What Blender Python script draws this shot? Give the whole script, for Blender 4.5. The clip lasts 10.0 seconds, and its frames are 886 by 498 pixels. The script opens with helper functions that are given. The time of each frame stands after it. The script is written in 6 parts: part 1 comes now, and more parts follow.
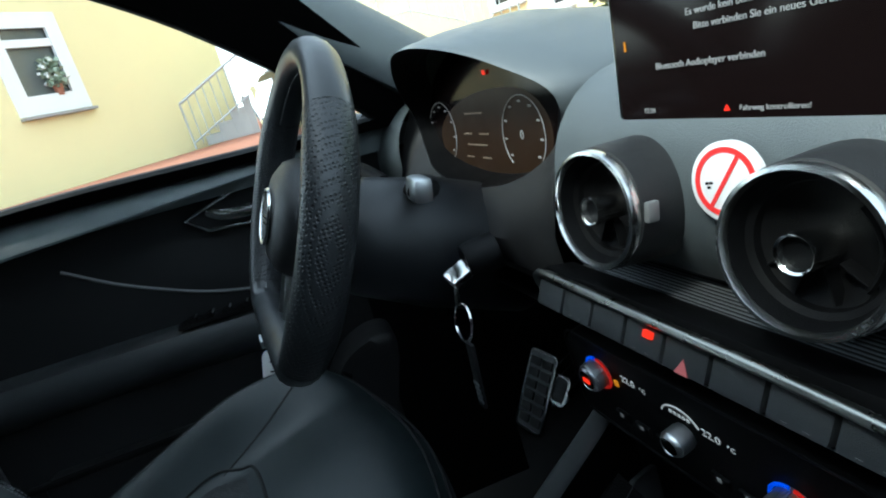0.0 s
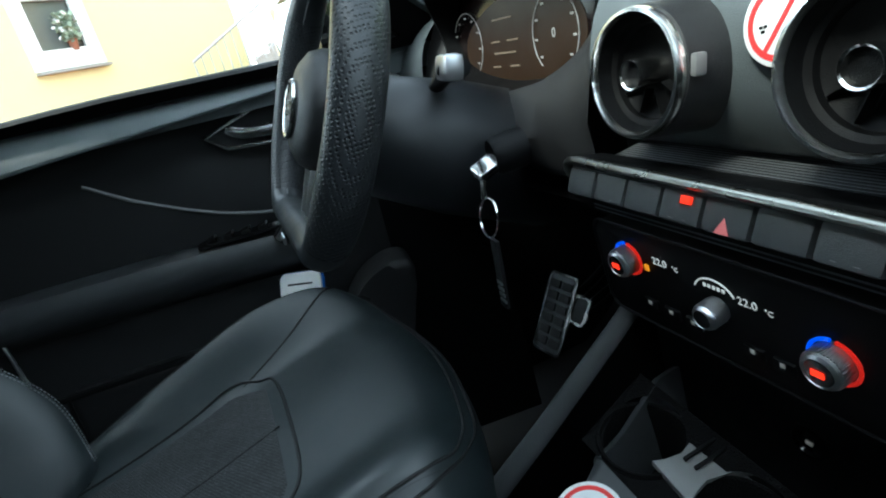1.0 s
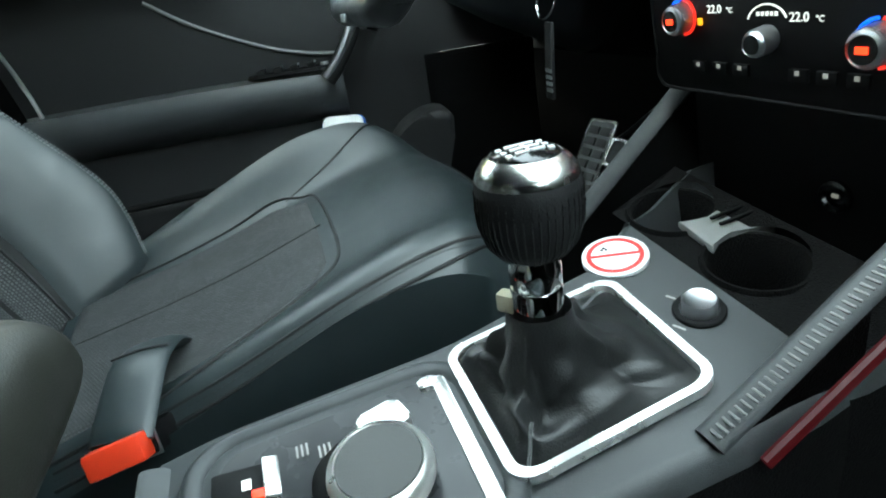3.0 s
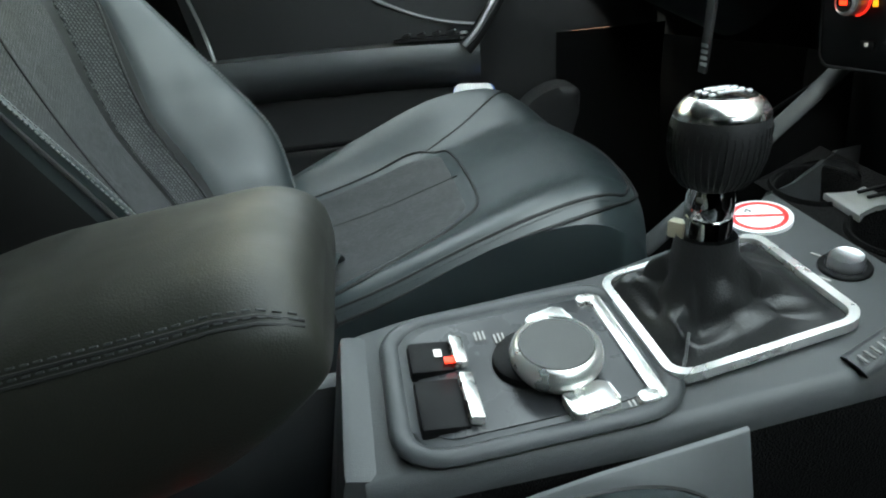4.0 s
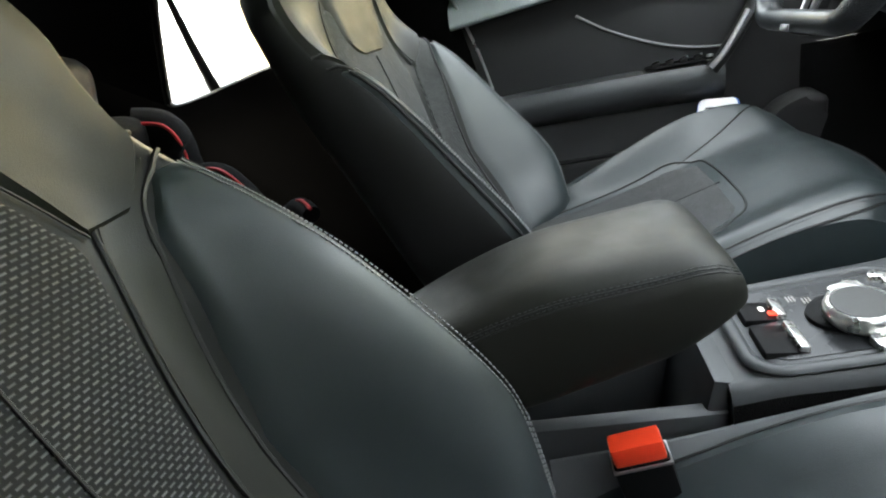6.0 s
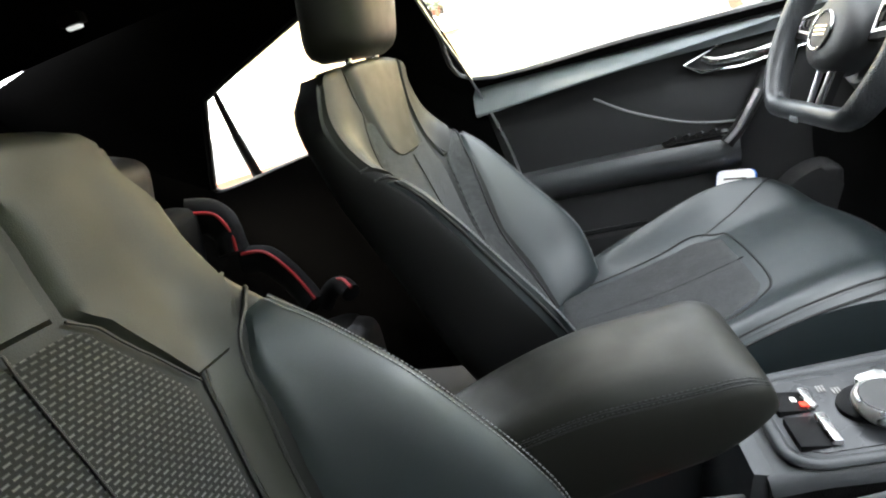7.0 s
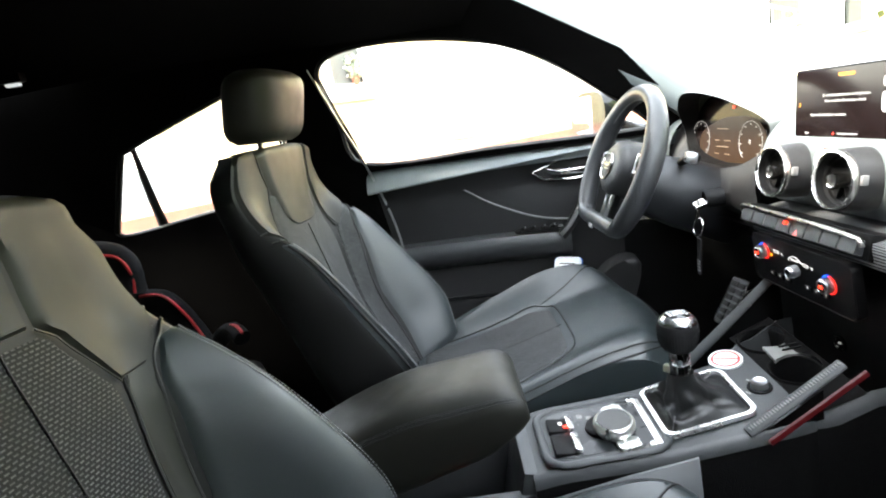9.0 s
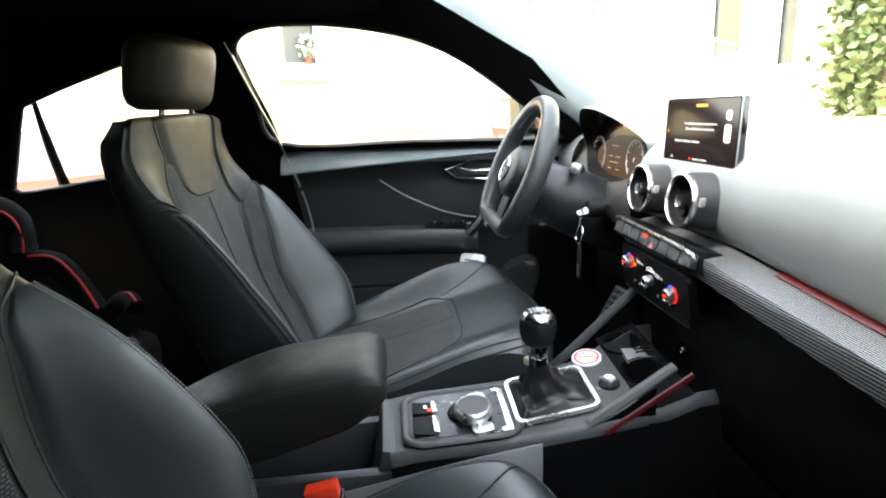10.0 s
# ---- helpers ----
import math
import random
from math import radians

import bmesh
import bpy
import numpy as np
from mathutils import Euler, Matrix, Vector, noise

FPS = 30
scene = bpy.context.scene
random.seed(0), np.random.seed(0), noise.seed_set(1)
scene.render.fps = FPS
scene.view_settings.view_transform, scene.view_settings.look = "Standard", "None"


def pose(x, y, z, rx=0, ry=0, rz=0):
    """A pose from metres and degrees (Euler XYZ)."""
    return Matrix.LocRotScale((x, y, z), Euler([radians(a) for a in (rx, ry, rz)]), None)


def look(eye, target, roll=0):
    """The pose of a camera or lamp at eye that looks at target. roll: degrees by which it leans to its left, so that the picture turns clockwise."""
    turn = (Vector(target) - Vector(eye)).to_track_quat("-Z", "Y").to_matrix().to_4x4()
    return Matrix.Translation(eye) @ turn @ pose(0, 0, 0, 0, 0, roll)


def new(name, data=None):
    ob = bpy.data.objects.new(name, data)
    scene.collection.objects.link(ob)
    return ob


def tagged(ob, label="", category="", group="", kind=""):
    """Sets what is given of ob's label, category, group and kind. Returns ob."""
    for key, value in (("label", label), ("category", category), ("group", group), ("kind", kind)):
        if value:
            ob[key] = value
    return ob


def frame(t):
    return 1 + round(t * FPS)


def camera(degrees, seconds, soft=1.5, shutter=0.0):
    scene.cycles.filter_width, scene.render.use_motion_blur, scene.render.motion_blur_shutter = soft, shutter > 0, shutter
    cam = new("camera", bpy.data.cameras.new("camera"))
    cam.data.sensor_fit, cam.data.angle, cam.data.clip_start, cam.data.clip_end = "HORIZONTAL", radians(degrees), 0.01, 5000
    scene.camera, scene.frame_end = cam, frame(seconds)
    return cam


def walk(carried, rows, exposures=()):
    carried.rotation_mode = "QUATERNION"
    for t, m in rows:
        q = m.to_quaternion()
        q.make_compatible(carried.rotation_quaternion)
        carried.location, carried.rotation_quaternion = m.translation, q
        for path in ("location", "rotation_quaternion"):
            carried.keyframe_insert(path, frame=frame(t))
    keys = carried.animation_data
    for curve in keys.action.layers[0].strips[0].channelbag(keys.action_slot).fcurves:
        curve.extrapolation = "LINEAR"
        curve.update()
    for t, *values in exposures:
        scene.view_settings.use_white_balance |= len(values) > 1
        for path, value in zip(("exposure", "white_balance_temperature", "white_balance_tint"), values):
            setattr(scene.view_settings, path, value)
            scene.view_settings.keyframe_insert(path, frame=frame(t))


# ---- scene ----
cam = camera(78.0, 10.0, soft=2.0)
ROWS = [
    (0, 0.1990, -0.2206, 1.0922, 71.29, 13.66, 65.20),
    (0.5, 0.1998, -0.2348, 1.0614, 70.08, 12.99, 66.44),
    (1, 0.2018, -0.2518, 1.0307, 68.39, 12.79, 66.85),
    (1.5, 0.1990, -0.2516, 0.9844, 67.24, 12.39, 67.40),
    (2, 0.2118, -0.2544, 0.9473, 65.99, 12.73, 68.48),
    (2.2, 0.2223, -0.2632, 0.9404, 65.54, 12.88, 69.45),
    (3.3, 0.2890, -0.3599, 0.8844, 64.44, 6.99, 72.44),
    (3.5, 0.3016, -0.3794, 0.8873, 64.71, 6.53, 74.17),
    (4, 0.3232, -0.4286, 0.8835, 64.61, 5.37, 80.20),
    (4.5, 0.3547, -0.4714, 0.8971, 64.87, 4.51, 86.44),
    (5, 0.4364, -0.5362, 0.9144, 65.31, 4.95, 90.04),
    (5.5, 0.4973, -0.5663, 0.9612, 65.58, 9.11, 94.10),
    (6, 0.5310, -0.6034, 0.9958, 67.31, 12.87, 96.28),
    (6.2, 0.5439, -0.6154, 1.0193, 68.68, 13.70, 97.69),
    (7.3, 0.5772, -0.5973, 1.0957, 72.61, 15.82, 97.29),
    (7.5, 0.5954, -0.5883, 1.0964, 72.30, 15.69, 96.61),
    (8, 0.6485, -0.5519, 1.1058, 73.18, 14.55, 92.57),
    (8.5, 0.7241, -0.5374, 1.1238, 75.40, 12.07, 90.31),
    (9, 0.7744, -0.5218, 1.1365, 76.82, 8.86, 89.06),
    (9.5, 0.7911, -0.4775, 1.1277, 76.48, 6.06, 86.05),
    (10, 0.8159, -0.4266, 1.1242, 75.78, 2.57, 84.51),
]
EXPO = [(0.0, 2.2, 5600, -5), (1.0, 2.8, 5800, -6), (2.0, 4.05, 6100, -10), (3.5, 4.4, 6500, -10), (4.0, 4.3, 6700, -6), (4.5, 4.35, 7000, -4), (6.0, 4.6, 7000, 4), (7.5, 4.75, 7000, 7), (9.0, 4.7, 6800, 7), (10.0, 4.3, 6600, 7)]
walk(cam, [(t, pose(x, y, z, rx, ry, rz)) for t, x, y, z, rx, ry, rz in ROWS], EXPO)

# ---- world and light ----
SUN_AZ, SUN_EL = 162.0, 50.0
world = bpy.data.worlds.new("sky")
scene.world = world
world.use_nodes = True
wn = world.node_tree.nodes
sky = wn.new("ShaderNodeTexSky")
sky.sky_type = 'NISHITA'
sky.sun_disc = False
sky.sun_elevation = radians(SUN_EL)
sky.sun_rotation = radians(SUN_AZ)
sky.air_density, sky.dust_density = 1.0, 1.0
wn["Background"].inputs["Strength"].default_value = 0.15
hsv = wn.new("ShaderNodeHueSaturation")
hsv.inputs["Saturation"].default_value = 0.35
world.node_tree.links.new(sky.outputs[0], hsv.inputs["Color"])
world.node_tree.links.new(hsv.outputs[0], wn["Background"].inputs["Color"])
sun = new("sun", bpy.data.lights.new("sun", 'SUN'))
sun.data.energy, sun.data.angle, sun.data.color = 1.0, radians(12), (1.0, 0.94, 0.84)
sd = Vector((math.sin(radians(SUN_AZ)) * math.cos(radians(SUN_EL)), math.cos(radians(SUN_AZ)) * math.cos(radians(SUN_EL)), math.sin(radians(SUN_EL))))
sun.matrix_world = look(sd * 30, (0, 0, 0))

# ---- materials ----
def mat(name, color, rough=0.5, metal=0.0, noise_amt=0.25, noise_scale=30.0, bump=0.0, bump_scale=400.0, coat=0.0, emit=None, emit_s=0.0, spec=0.5, big=3.0):
    """Principled material with colour variation at two scales and a fine relief."""
    m = bpy.data.materials.new(name)
    m.use_nodes = True
    nt = m.node_tree
    b = nt.nodes["Principled BSDF"]
    b.inputs["Base Color"].default_value = (*color, 1)
    b.inputs["Roughness"].default_value = rough
    b.inputs["Metallic"].default_value = metal
    b.inputs["Specular IOR Level"].default_value = spec
    b.inputs["Coat Weight"].default_value = coat
    tc = nt.nodes.new("ShaderNodeTexCoord")
    if noise_amt:
        n1, n2 = nt.nodes.new("ShaderNodeTexNoise"), nt.nodes.new("ShaderNodeTexNoise")
        n1.inputs["Scale"].default_value, n2.inputs["Scale"].default_value = noise_scale, big
        n1.inputs["Detail"].default_value = 5
        add = nt.nodes.new("ShaderNodeMath")
        add.operation = 'ADD'
        rng = nt.nodes.new("ShaderNodeMapRange")
        rng.inputs["From Min"].default_value, rng.inputs["From Max"].default_value = 0.6, 1.4
        rng.inputs["To Min"].default_value, rng.inputs["To Max"].default_value = 1 - noise_amt, 1 + noise_amt
        mul = nt.nodes.new("ShaderNodeMix")
        mul.data_type, mul.blend_type = 'RGBA', 'MULTIPLY'
        mul.inputs["Factor"].default_value = 1
        mul.inputs["A"].default_value = (*color, 1)
        L = nt.links.new
        L(tc.outputs["Object"], n1.inputs["Vector"]), L(tc.outputs["Object"], n2.inputs["Vector"])
        L(n1.outputs["Fac"], add.inputs[0]), L(n2.outputs["Fac"], add.inputs[1])
        L(add.outputs[0], rng.inputs["Value"]), L(rng.outputs[0], mul.inputs["B"])
        L(mul.outputs["Result"], b.inputs["Base Color"])
        rr = nt.nodes.new("ShaderNodeMapRange")
        rr.inputs["From Min"].default_value, rr.inputs["From Max"].default_value = 0.3, 0.7
        rr.inputs["To Min"].default_value, rr.inputs["To Max"].default_value = max(rough - 0.07, 0.02), min(rough + 0.07, 1)
        L(n1.outputs["Fac"], rr.inputs["Value"]), L(rr.outputs[0], b.inputs["Roughness"])
    if bump:
        v = nt.nodes.new("ShaderNodeTexVoronoi")
        v.inputs["Scale"].default_value = bump_scale
        bp = nt.nodes.new("ShaderNodeBump")
        bp.inputs["Strength"].default_value, bp.inputs["Distance"].default_value = bump, 0.001
        nt.links.new(tc.outputs["Object"], v.inputs["Vector"])
        nt.links.new(v.outputs["Distance"], bp.inputs["Height"])
        nt.links.new(bp.outputs["Normal"], b.inputs["Normal"])
    if emit:
        b.inputs["Emission Color"].default_value = (*emit, 1)
        b.inputs["Emission Strength"].default_value = emit_s
    return m


def woven(name, dark, light, along, pitch, gap, rough=0.85):
    """Cloth with rows of light threads (along by pitch metres, gap between them) on a dark ground."""
    m = bpy.data.materials.new(name)
    m.use_nodes = True
    nt, L = m.node_tree, m.node_tree.links.new
    b = nt.nodes["Principled BSDF"]
    b.inputs["Roughness"].default_value = rough
    tc, br, n = nt.nodes.new("ShaderNodeTexCoord"), nt.nodes.new("ShaderNodeTexBrick"), nt.nodes.new("ShaderNodeTexNoise")
    br.inputs["Scale"].default_value = 1.0
    br.inputs["Brick Width"].default_value, br.inputs["Row Height"].default_value = along, pitch
    br.inputs["Mortar Size"].default_value, br.inputs["Mortar Smooth"].default_value = gap, 0.6
    br.inputs["Color1"].default_value = (*light, 1)
    br.inputs["Color2"].default_value = (*[0.6 * c for c in light], 1)
    br.inputs["Mortar"].default_value = (*dark, 1)
    n.inputs["Scale"].default_value = 25
    L(tc.outputs["UV"], br.inputs["Vector"]), L(tc.outputs["Object"], n.inputs["Vector"])
    mul = nt.nodes.new("ShaderNodeMix")
    mul.data_type, mul.blend_type = 'RGBA', 'MULTIPLY'
    mul.inputs["Factor"].default_value = 0.5
    L(br.outputs["Color"], mul.inputs["A"]), L(n.outputs["Fac"], mul.inputs["B"])
    L(mul.outputs["Result"], b.inputs["Base Color"])
    bp = nt.nodes.new("ShaderNodeBump")
    bp.invert = True
    bp.inputs["Strength"].default_value, bp.inputs["Distance"].default_value = 0.6, 0.0008
    L(br.outputs["Fac"], bp.inputs["Height"]), L(bp.outputs["Normal"], b.inputs["Normal"])
    return m


def dotted(name, color, scale):
    """Leather with rows of small dark holes."""
    m = mat(name, color, 0.38, noise_amt=0.0)
    nt, L = m.node_tree, m.node_tree.links.new
    b = nt.nodes["Principled BSDF"]
    tc, v, r = nt.nodes.new("ShaderNodeTexCoord"), nt.nodes.new("ShaderNodeTexVoronoi"), nt.nodes.new("ShaderNodeMapRange")
    v.inputs["Scale"].default_value, v.inputs["Randomness"].default_value = scale, 0.0
    r.inputs["From Min"].default_value, r.inputs["From Max"].default_value = 0.22, 0.42
    mx = nt.nodes.new("ShaderNodeMix")
    mx.data_type = 'RGBA'
    mx.inputs["A"].default_value, mx.inputs["B"].default_value = (0.003, 0.003, 0.003, 1), (*color, 1)
    bp = nt.nodes.new("ShaderNodeBump")
    bp.inputs["Strength"].default_value, bp.inputs["Distance"].default_value = 0.7, 0.0008
    L(tc.outputs["Object"], v.inputs["Vector"]), L(v.outputs["Distance"], r.inputs["Value"])
    L(r.outputs[0], mx.inputs["Factor"]), L(mx.outputs["Result"], b.inputs["Base Color"])
    L(r.outputs[0], bp.inputs["Height"]), L(bp.outputs["Normal"], b.inputs["Normal"])
    return m


def glassy(name, tint=(1, 1, 1), rough=0.0):
    m = bpy.data.materials.new(name)
    m.use_nodes = True
    nt, L = m.node_tree, m.node_tree.links.new
    nt.nodes.remove(nt.nodes["Principled BSDF"])
    out = nt.nodes["Material Output"]
    tr, gl, mx = nt.nodes.new("ShaderNodeBsdfTransparent"), nt.nodes.new("ShaderNodeBsdfGlossy"), nt.nodes.new("ShaderNodeMixShader")
    tr.inputs["Color"].default_value = (*tint, 1)
    gl.inputs["Roughness"].default_value = rough
    mx.inputs["Fac"].default_value = 0.025
    L(tr.outputs[0], mx.inputs[1]), L(gl.outputs[0], mx.inputs[2]), L(mx.outputs[0], out.inputs["Surface"])
    return m


LEATHER = mat("black_leather", (0.0112, 0.0186, 0.0204), 0.46, spec=0.95, noise_amt=0.25, bump=0.10, bump_scale=1100)
LEATHER_D = mat("dark_leather", (0.012, 0.012, 0.0125), 0.5, spec=0.35, noise_amt=0.15, bump=0.35, bump_scale=900)
# seat leather darkened for backrest sides that get no light
LEATHER_S = mat("shaded_side_leather", (0.0085, 0.0086, 0.0086), 0.5, spec=0.30, noise_amt=0.2, bump=0.12, bump_scale=1000)
CLOTH = woven("woven_cloth", (0.030, 0.031, 0.032), (0.13, 0.133, 0.133), 0.0042, 0.0030, 0.0008)
CLOTH_P = woven("woven_cloth_coarse", (0.008, 0.008, 0.009), (0.17, 0.17, 0.17), 0.0076, 0.0043, 0.0021)
# olive tint stands in for yellow light reflected from the houses
ARMLEATH = mat("armrest_leather_house_light", (0.0128, 0.0130, 0.0098), 0.50, spec=0.38, noise_amt=0.22, bump=0.12, bump_scale=1100)
GAITER = mat("soft_gaiter_leather", (0.0115, 0.0120, 0.0122), 0.42, spec=0.6, noise_amt=0.25, bump=0.2, bump_scale=700)
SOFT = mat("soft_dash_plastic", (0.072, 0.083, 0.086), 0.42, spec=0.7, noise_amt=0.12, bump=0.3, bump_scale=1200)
# dashboard plastic again, base colour raised to stand in for light from above
DPAD = mat("light_brightened_door_pad", (0.200, 0.222, 0.228), 0.42, spec=0.7, noise_amt=0.12, bump=0.3, bump_scale=1200)
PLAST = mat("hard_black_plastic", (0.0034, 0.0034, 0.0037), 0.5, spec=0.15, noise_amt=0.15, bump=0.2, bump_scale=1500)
DOORP = mat("door_panel_plastic", (0.018, 0.018, 0.0185), 0.5, spec=0.35, noise_amt=0.15, bump=0.25, bump_scale=1500)
GREYP = mat("grey_console_plastic", (0.046, 0.049, 0.051), 0.42, noise_amt=0.12, bump=0.2, bump_scale=1500)
GLOSS = mat("gloss_black_plastic", (0.008, 0.008, 0.008), 0.08, noise_amt=0.0)
SILVER = mat("bright_silver_plastic", (0.82, 0.82, 0.79), 0.30, 0.85, noise_amt=0.05)
CHROME = mat("satin_chrome", (0.72, 0.72, 0.70), 0.22, 1.0, noise_amt=0.06)
POLISH = mat("polished_chrome", (0.80, 0.80, 0.79), 0.07, 1.0, noise_amt=0.04)
ALU = mat("matt_aluminium", (0.55, 0.56, 0.57), 0.34, 1.0, noise_amt=0.1)
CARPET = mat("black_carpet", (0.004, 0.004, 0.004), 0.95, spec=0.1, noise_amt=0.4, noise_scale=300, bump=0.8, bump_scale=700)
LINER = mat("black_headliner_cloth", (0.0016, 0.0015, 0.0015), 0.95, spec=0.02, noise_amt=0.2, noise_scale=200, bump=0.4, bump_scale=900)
RUBBER = mat("black_rubber", (0.012, 0.012, 0.012), 0.6, noise_amt=0.1)
STITCH = mat("grey_thread", (0.20, 0.205, 0.205), 0.8, noise_amt=0.1)
THREAD = mat("dark_grey_thread", (0.045, 0.047, 0.048), 0.8, noise_amt=0.1)
DIVID = mat("pale_grey_plastic", (0.17, 0.17, 0.165), 0.45, noise_amt=0.1)
REDP = mat("red_buckle_plastic", (0.85, 0.055, 0.02), 0.35, noise_amt=0.08)
REDC = mat("red_piping_cloth", (0.36, 0.008, 0.012), 0.6, noise_amt=0.15)
WHITE = mat("white_sticker_paper", (0.8, 0.8, 0.79), 0.4, noise_amt=0.04)
REDI = mat("red_sticker_print", (0.75, 0.03, 0.03), 0.4, noise_amt=0.05)
BLUEP = mat("blue_plastic", (0.02, 0.12, 0.45), 0.4, noise_amt=0.1)
LED_R = mat("red_led", (0.3, 0.0, 0.0), 0.4, noise_amt=0, emit=(1, 0.03, 0.01), emit_s=0.22)
LED_A = mat("amber_led", (0.3, 0.1, 0.0), 0.4, noise_amt=0, emit=(1, 0.35, 0.02), emit_s=0.10)
LED_B = mat("blue_light_ring", (0.0, 0.05, 0.4), 0.3, noise_amt=0, emit=(0.01, 0.09, 1), emit_s=0.12)
LED_RR = mat("red_light_ring", (0.4, 0.0, 0.0), 0.3, noise_amt=0, emit=(1, 0.03, 0.02), emit_s=0.06)
GLOW_R = mat("red_ambient_glow_line", (0.03, 0.002, 0.003), 0.5, noise_amt=0.1, emit=(1, 0.02, 0.05), emit_s=0.0016)
HAZ = mat("pale_red_symbol", (0.4, 0.12, 0.12), 0.4, noise_amt=0, emit=(1, 0.2, 0.2), emit_s=0.03)
TXT = mat("lit_white_symbols", (0.6, 0.6, 0.6), 0.5, noise_amt=0, emit=(1, 0.98, 0.95), emit_s=0.05)
TXTD = mat("dim_screen_text", (0.3, 0.3, 0.3), 0.5, noise_amt=0, emit=(1, 0.93, 0.85), emit_s=0.010)
TXTB = mat("pale_brown_display_text", (0.2, 0.16, 0.12), 0.5, noise_amt=0, emit=(0.9, 0.65, 0.42), emit_s=0.009)
SCREEN = mat("dark_screen_glass", (0.006, 0.0035, 0.0035), 0.12, noise_amt=0.0, spec=0.2)
SCR_BR = mat("brown_lit_display", (0.015, 0.008, 0.004), 0.4, spec=0.2, noise_amt=0.2, emit=(0.55, 0.27, 0.1), emit_s=0.0034)
GLASS = glassy("car_window_glass", (0.97, 0.985, 0.975))
HGLASS = mat("dark_window_glass", (0.035, 0.04, 0.035), 0.05, noise_amt=0.1)
PALEGL = mat("curtained_window_glass", (0.14, 0.15, 0.14), 0.08, noise_amt=0.1)
YELLOW = mat("yellow_stucco", (0.80, 0.69, 0.38), 0.9, noise_amt=0.06, noise_scale=8, bump=0.5, bump_scale=60, big=0.4)
WPAINT = mat("white_window_paint", (0.8, 0.8, 0.79), 0.45, noise_amt=0.05)
TERRA = mat("terracotta_paving", (0.32, 0.13, 0.08), 0.85, noise_amt=0.25, noise_scale=6, bump=0.5, bump_scale=40, big=0.6)
ASPH = mat("asphalt", (0.05, 0.05, 0.05), 0.9, noise_amt=0.3, noise_scale=20, bump=0.8, bump_scale=120, big=0.5)
STEEL = mat("galvanised_steel", (0.45, 0.46, 0.47), 0.45, 0.7, noise_amt=0.15)
LEAF = mat("green_leaves", (0.09, 0.13, 0.04), 0.6, noise_amt=0.5, noise_scale=5)
STONE = mat("grey_window_ledge", (0.35, 0.34, 0.32), 0.85, noise_amt=0.15)

# ---- mesh tools ----
def part(name, bm, material, parent=None, label="", smooth=True, angle=40):
    me = bpy.data.meshes.new(name)
    bmesh.ops.recalc_face_normals(bm, faces=bm.faces)
    bm.to_mesh(me)
    bm.free()
    me.materials.append(material)
    if smooth:
        me.shade_smooth()
        me.set_sharp_from_angle(angle=radians(angle))
    ob = new(name, me)
    if parent:
        ob.parent = parent
    if label:
        ob["label"] = label
    return ob


def thing(name, label, category, group="", kind="", at=(0, 0, 0)):
    e = new(name)
    e.empty_display_size = 0.05
    e.location = at
    return tagged(e, label, category, group, kind)


def B():
    return bmesh.new()


def box(bm, c, size, rot=(0, 0, 0), bev=0.003, seg=2):
    r = bmesh.ops.create_cube(bm, size=1)
    vs = r["verts"]
    bmesh.ops.scale(bm, vec=size, verts=vs)
    if bev:
        es = list({e for v in vs for e in v.link_edges})
        r2 = bmesh.ops.bevel(bm, geom=es, offset=min(bev, min(size) * 0.45), segments=seg, affect='EDGES', profile=0.6)
        vs = list({v for f in r2["faces"] for v in f.verts} | {v for v in vs if v.is_valid})
    bmesh.ops.transform(bm, matrix=pose(*c, *rot), verts=vs)
    return bm


def grid(bm, fn, nu, nv, closed_u=False, cap=False):
    """Faces over fn(a, b), a and b from 0 to 1."""
    cols = nu if closed_u else nu + 1
    vs = [[bm.verts.new(fn(i / nu, j / nv)) for i in range(cols)] for j in range(nv + 1)]
    for j in range(nv):
        for i in range(nu):
            k = (i + 1) % cols
            bm.faces.new((vs[j][i], vs[j][k], vs[j + 1][k], vs[j + 1][i]))
    if cap and closed_u:
        bm.faces.new(vs[0][::-1]), bm.faces.new(vs[-1])
    return vs


def ring_loft(bm, rings, cap=True):
    vs = [[bm.verts.new(p) for p in r] for r in rings]
    n = len(rings[0])
    for a, b in zip(vs, vs[1:]):
        for i in range(n):
            bm.faces.new((a[i], a[(i + 1) % n], b[(i + 1) % n], b[i]))
    if cap:
        bm.faces.new(vs[0][::-1]), bm.faces.new(vs[-1])
    return vs


def smooth_path(pts, n=8, closed=False):
    P = [Vector(p) for p in pts]
    out, m = [], len(P)
    for i in range(m if closed else m - 1):
        g = (lambda k: P[k % m]) if closed else (lambda k: P[min(max(k, 0), m - 1)])
        a, b, c, d = g(i - 1), g(i), g(i + 1), g(i + 2)
        for j in range(n):
            t = j / n
            out.append(0.5 * ((2 * b) + (c - a) * t + (2 * a - 5 * b + 4 * c - d) * t * t + (3 * b - a - 3 * c + d) * t ** 3))
    if not closed:
        out.append(P[-1])
    return out


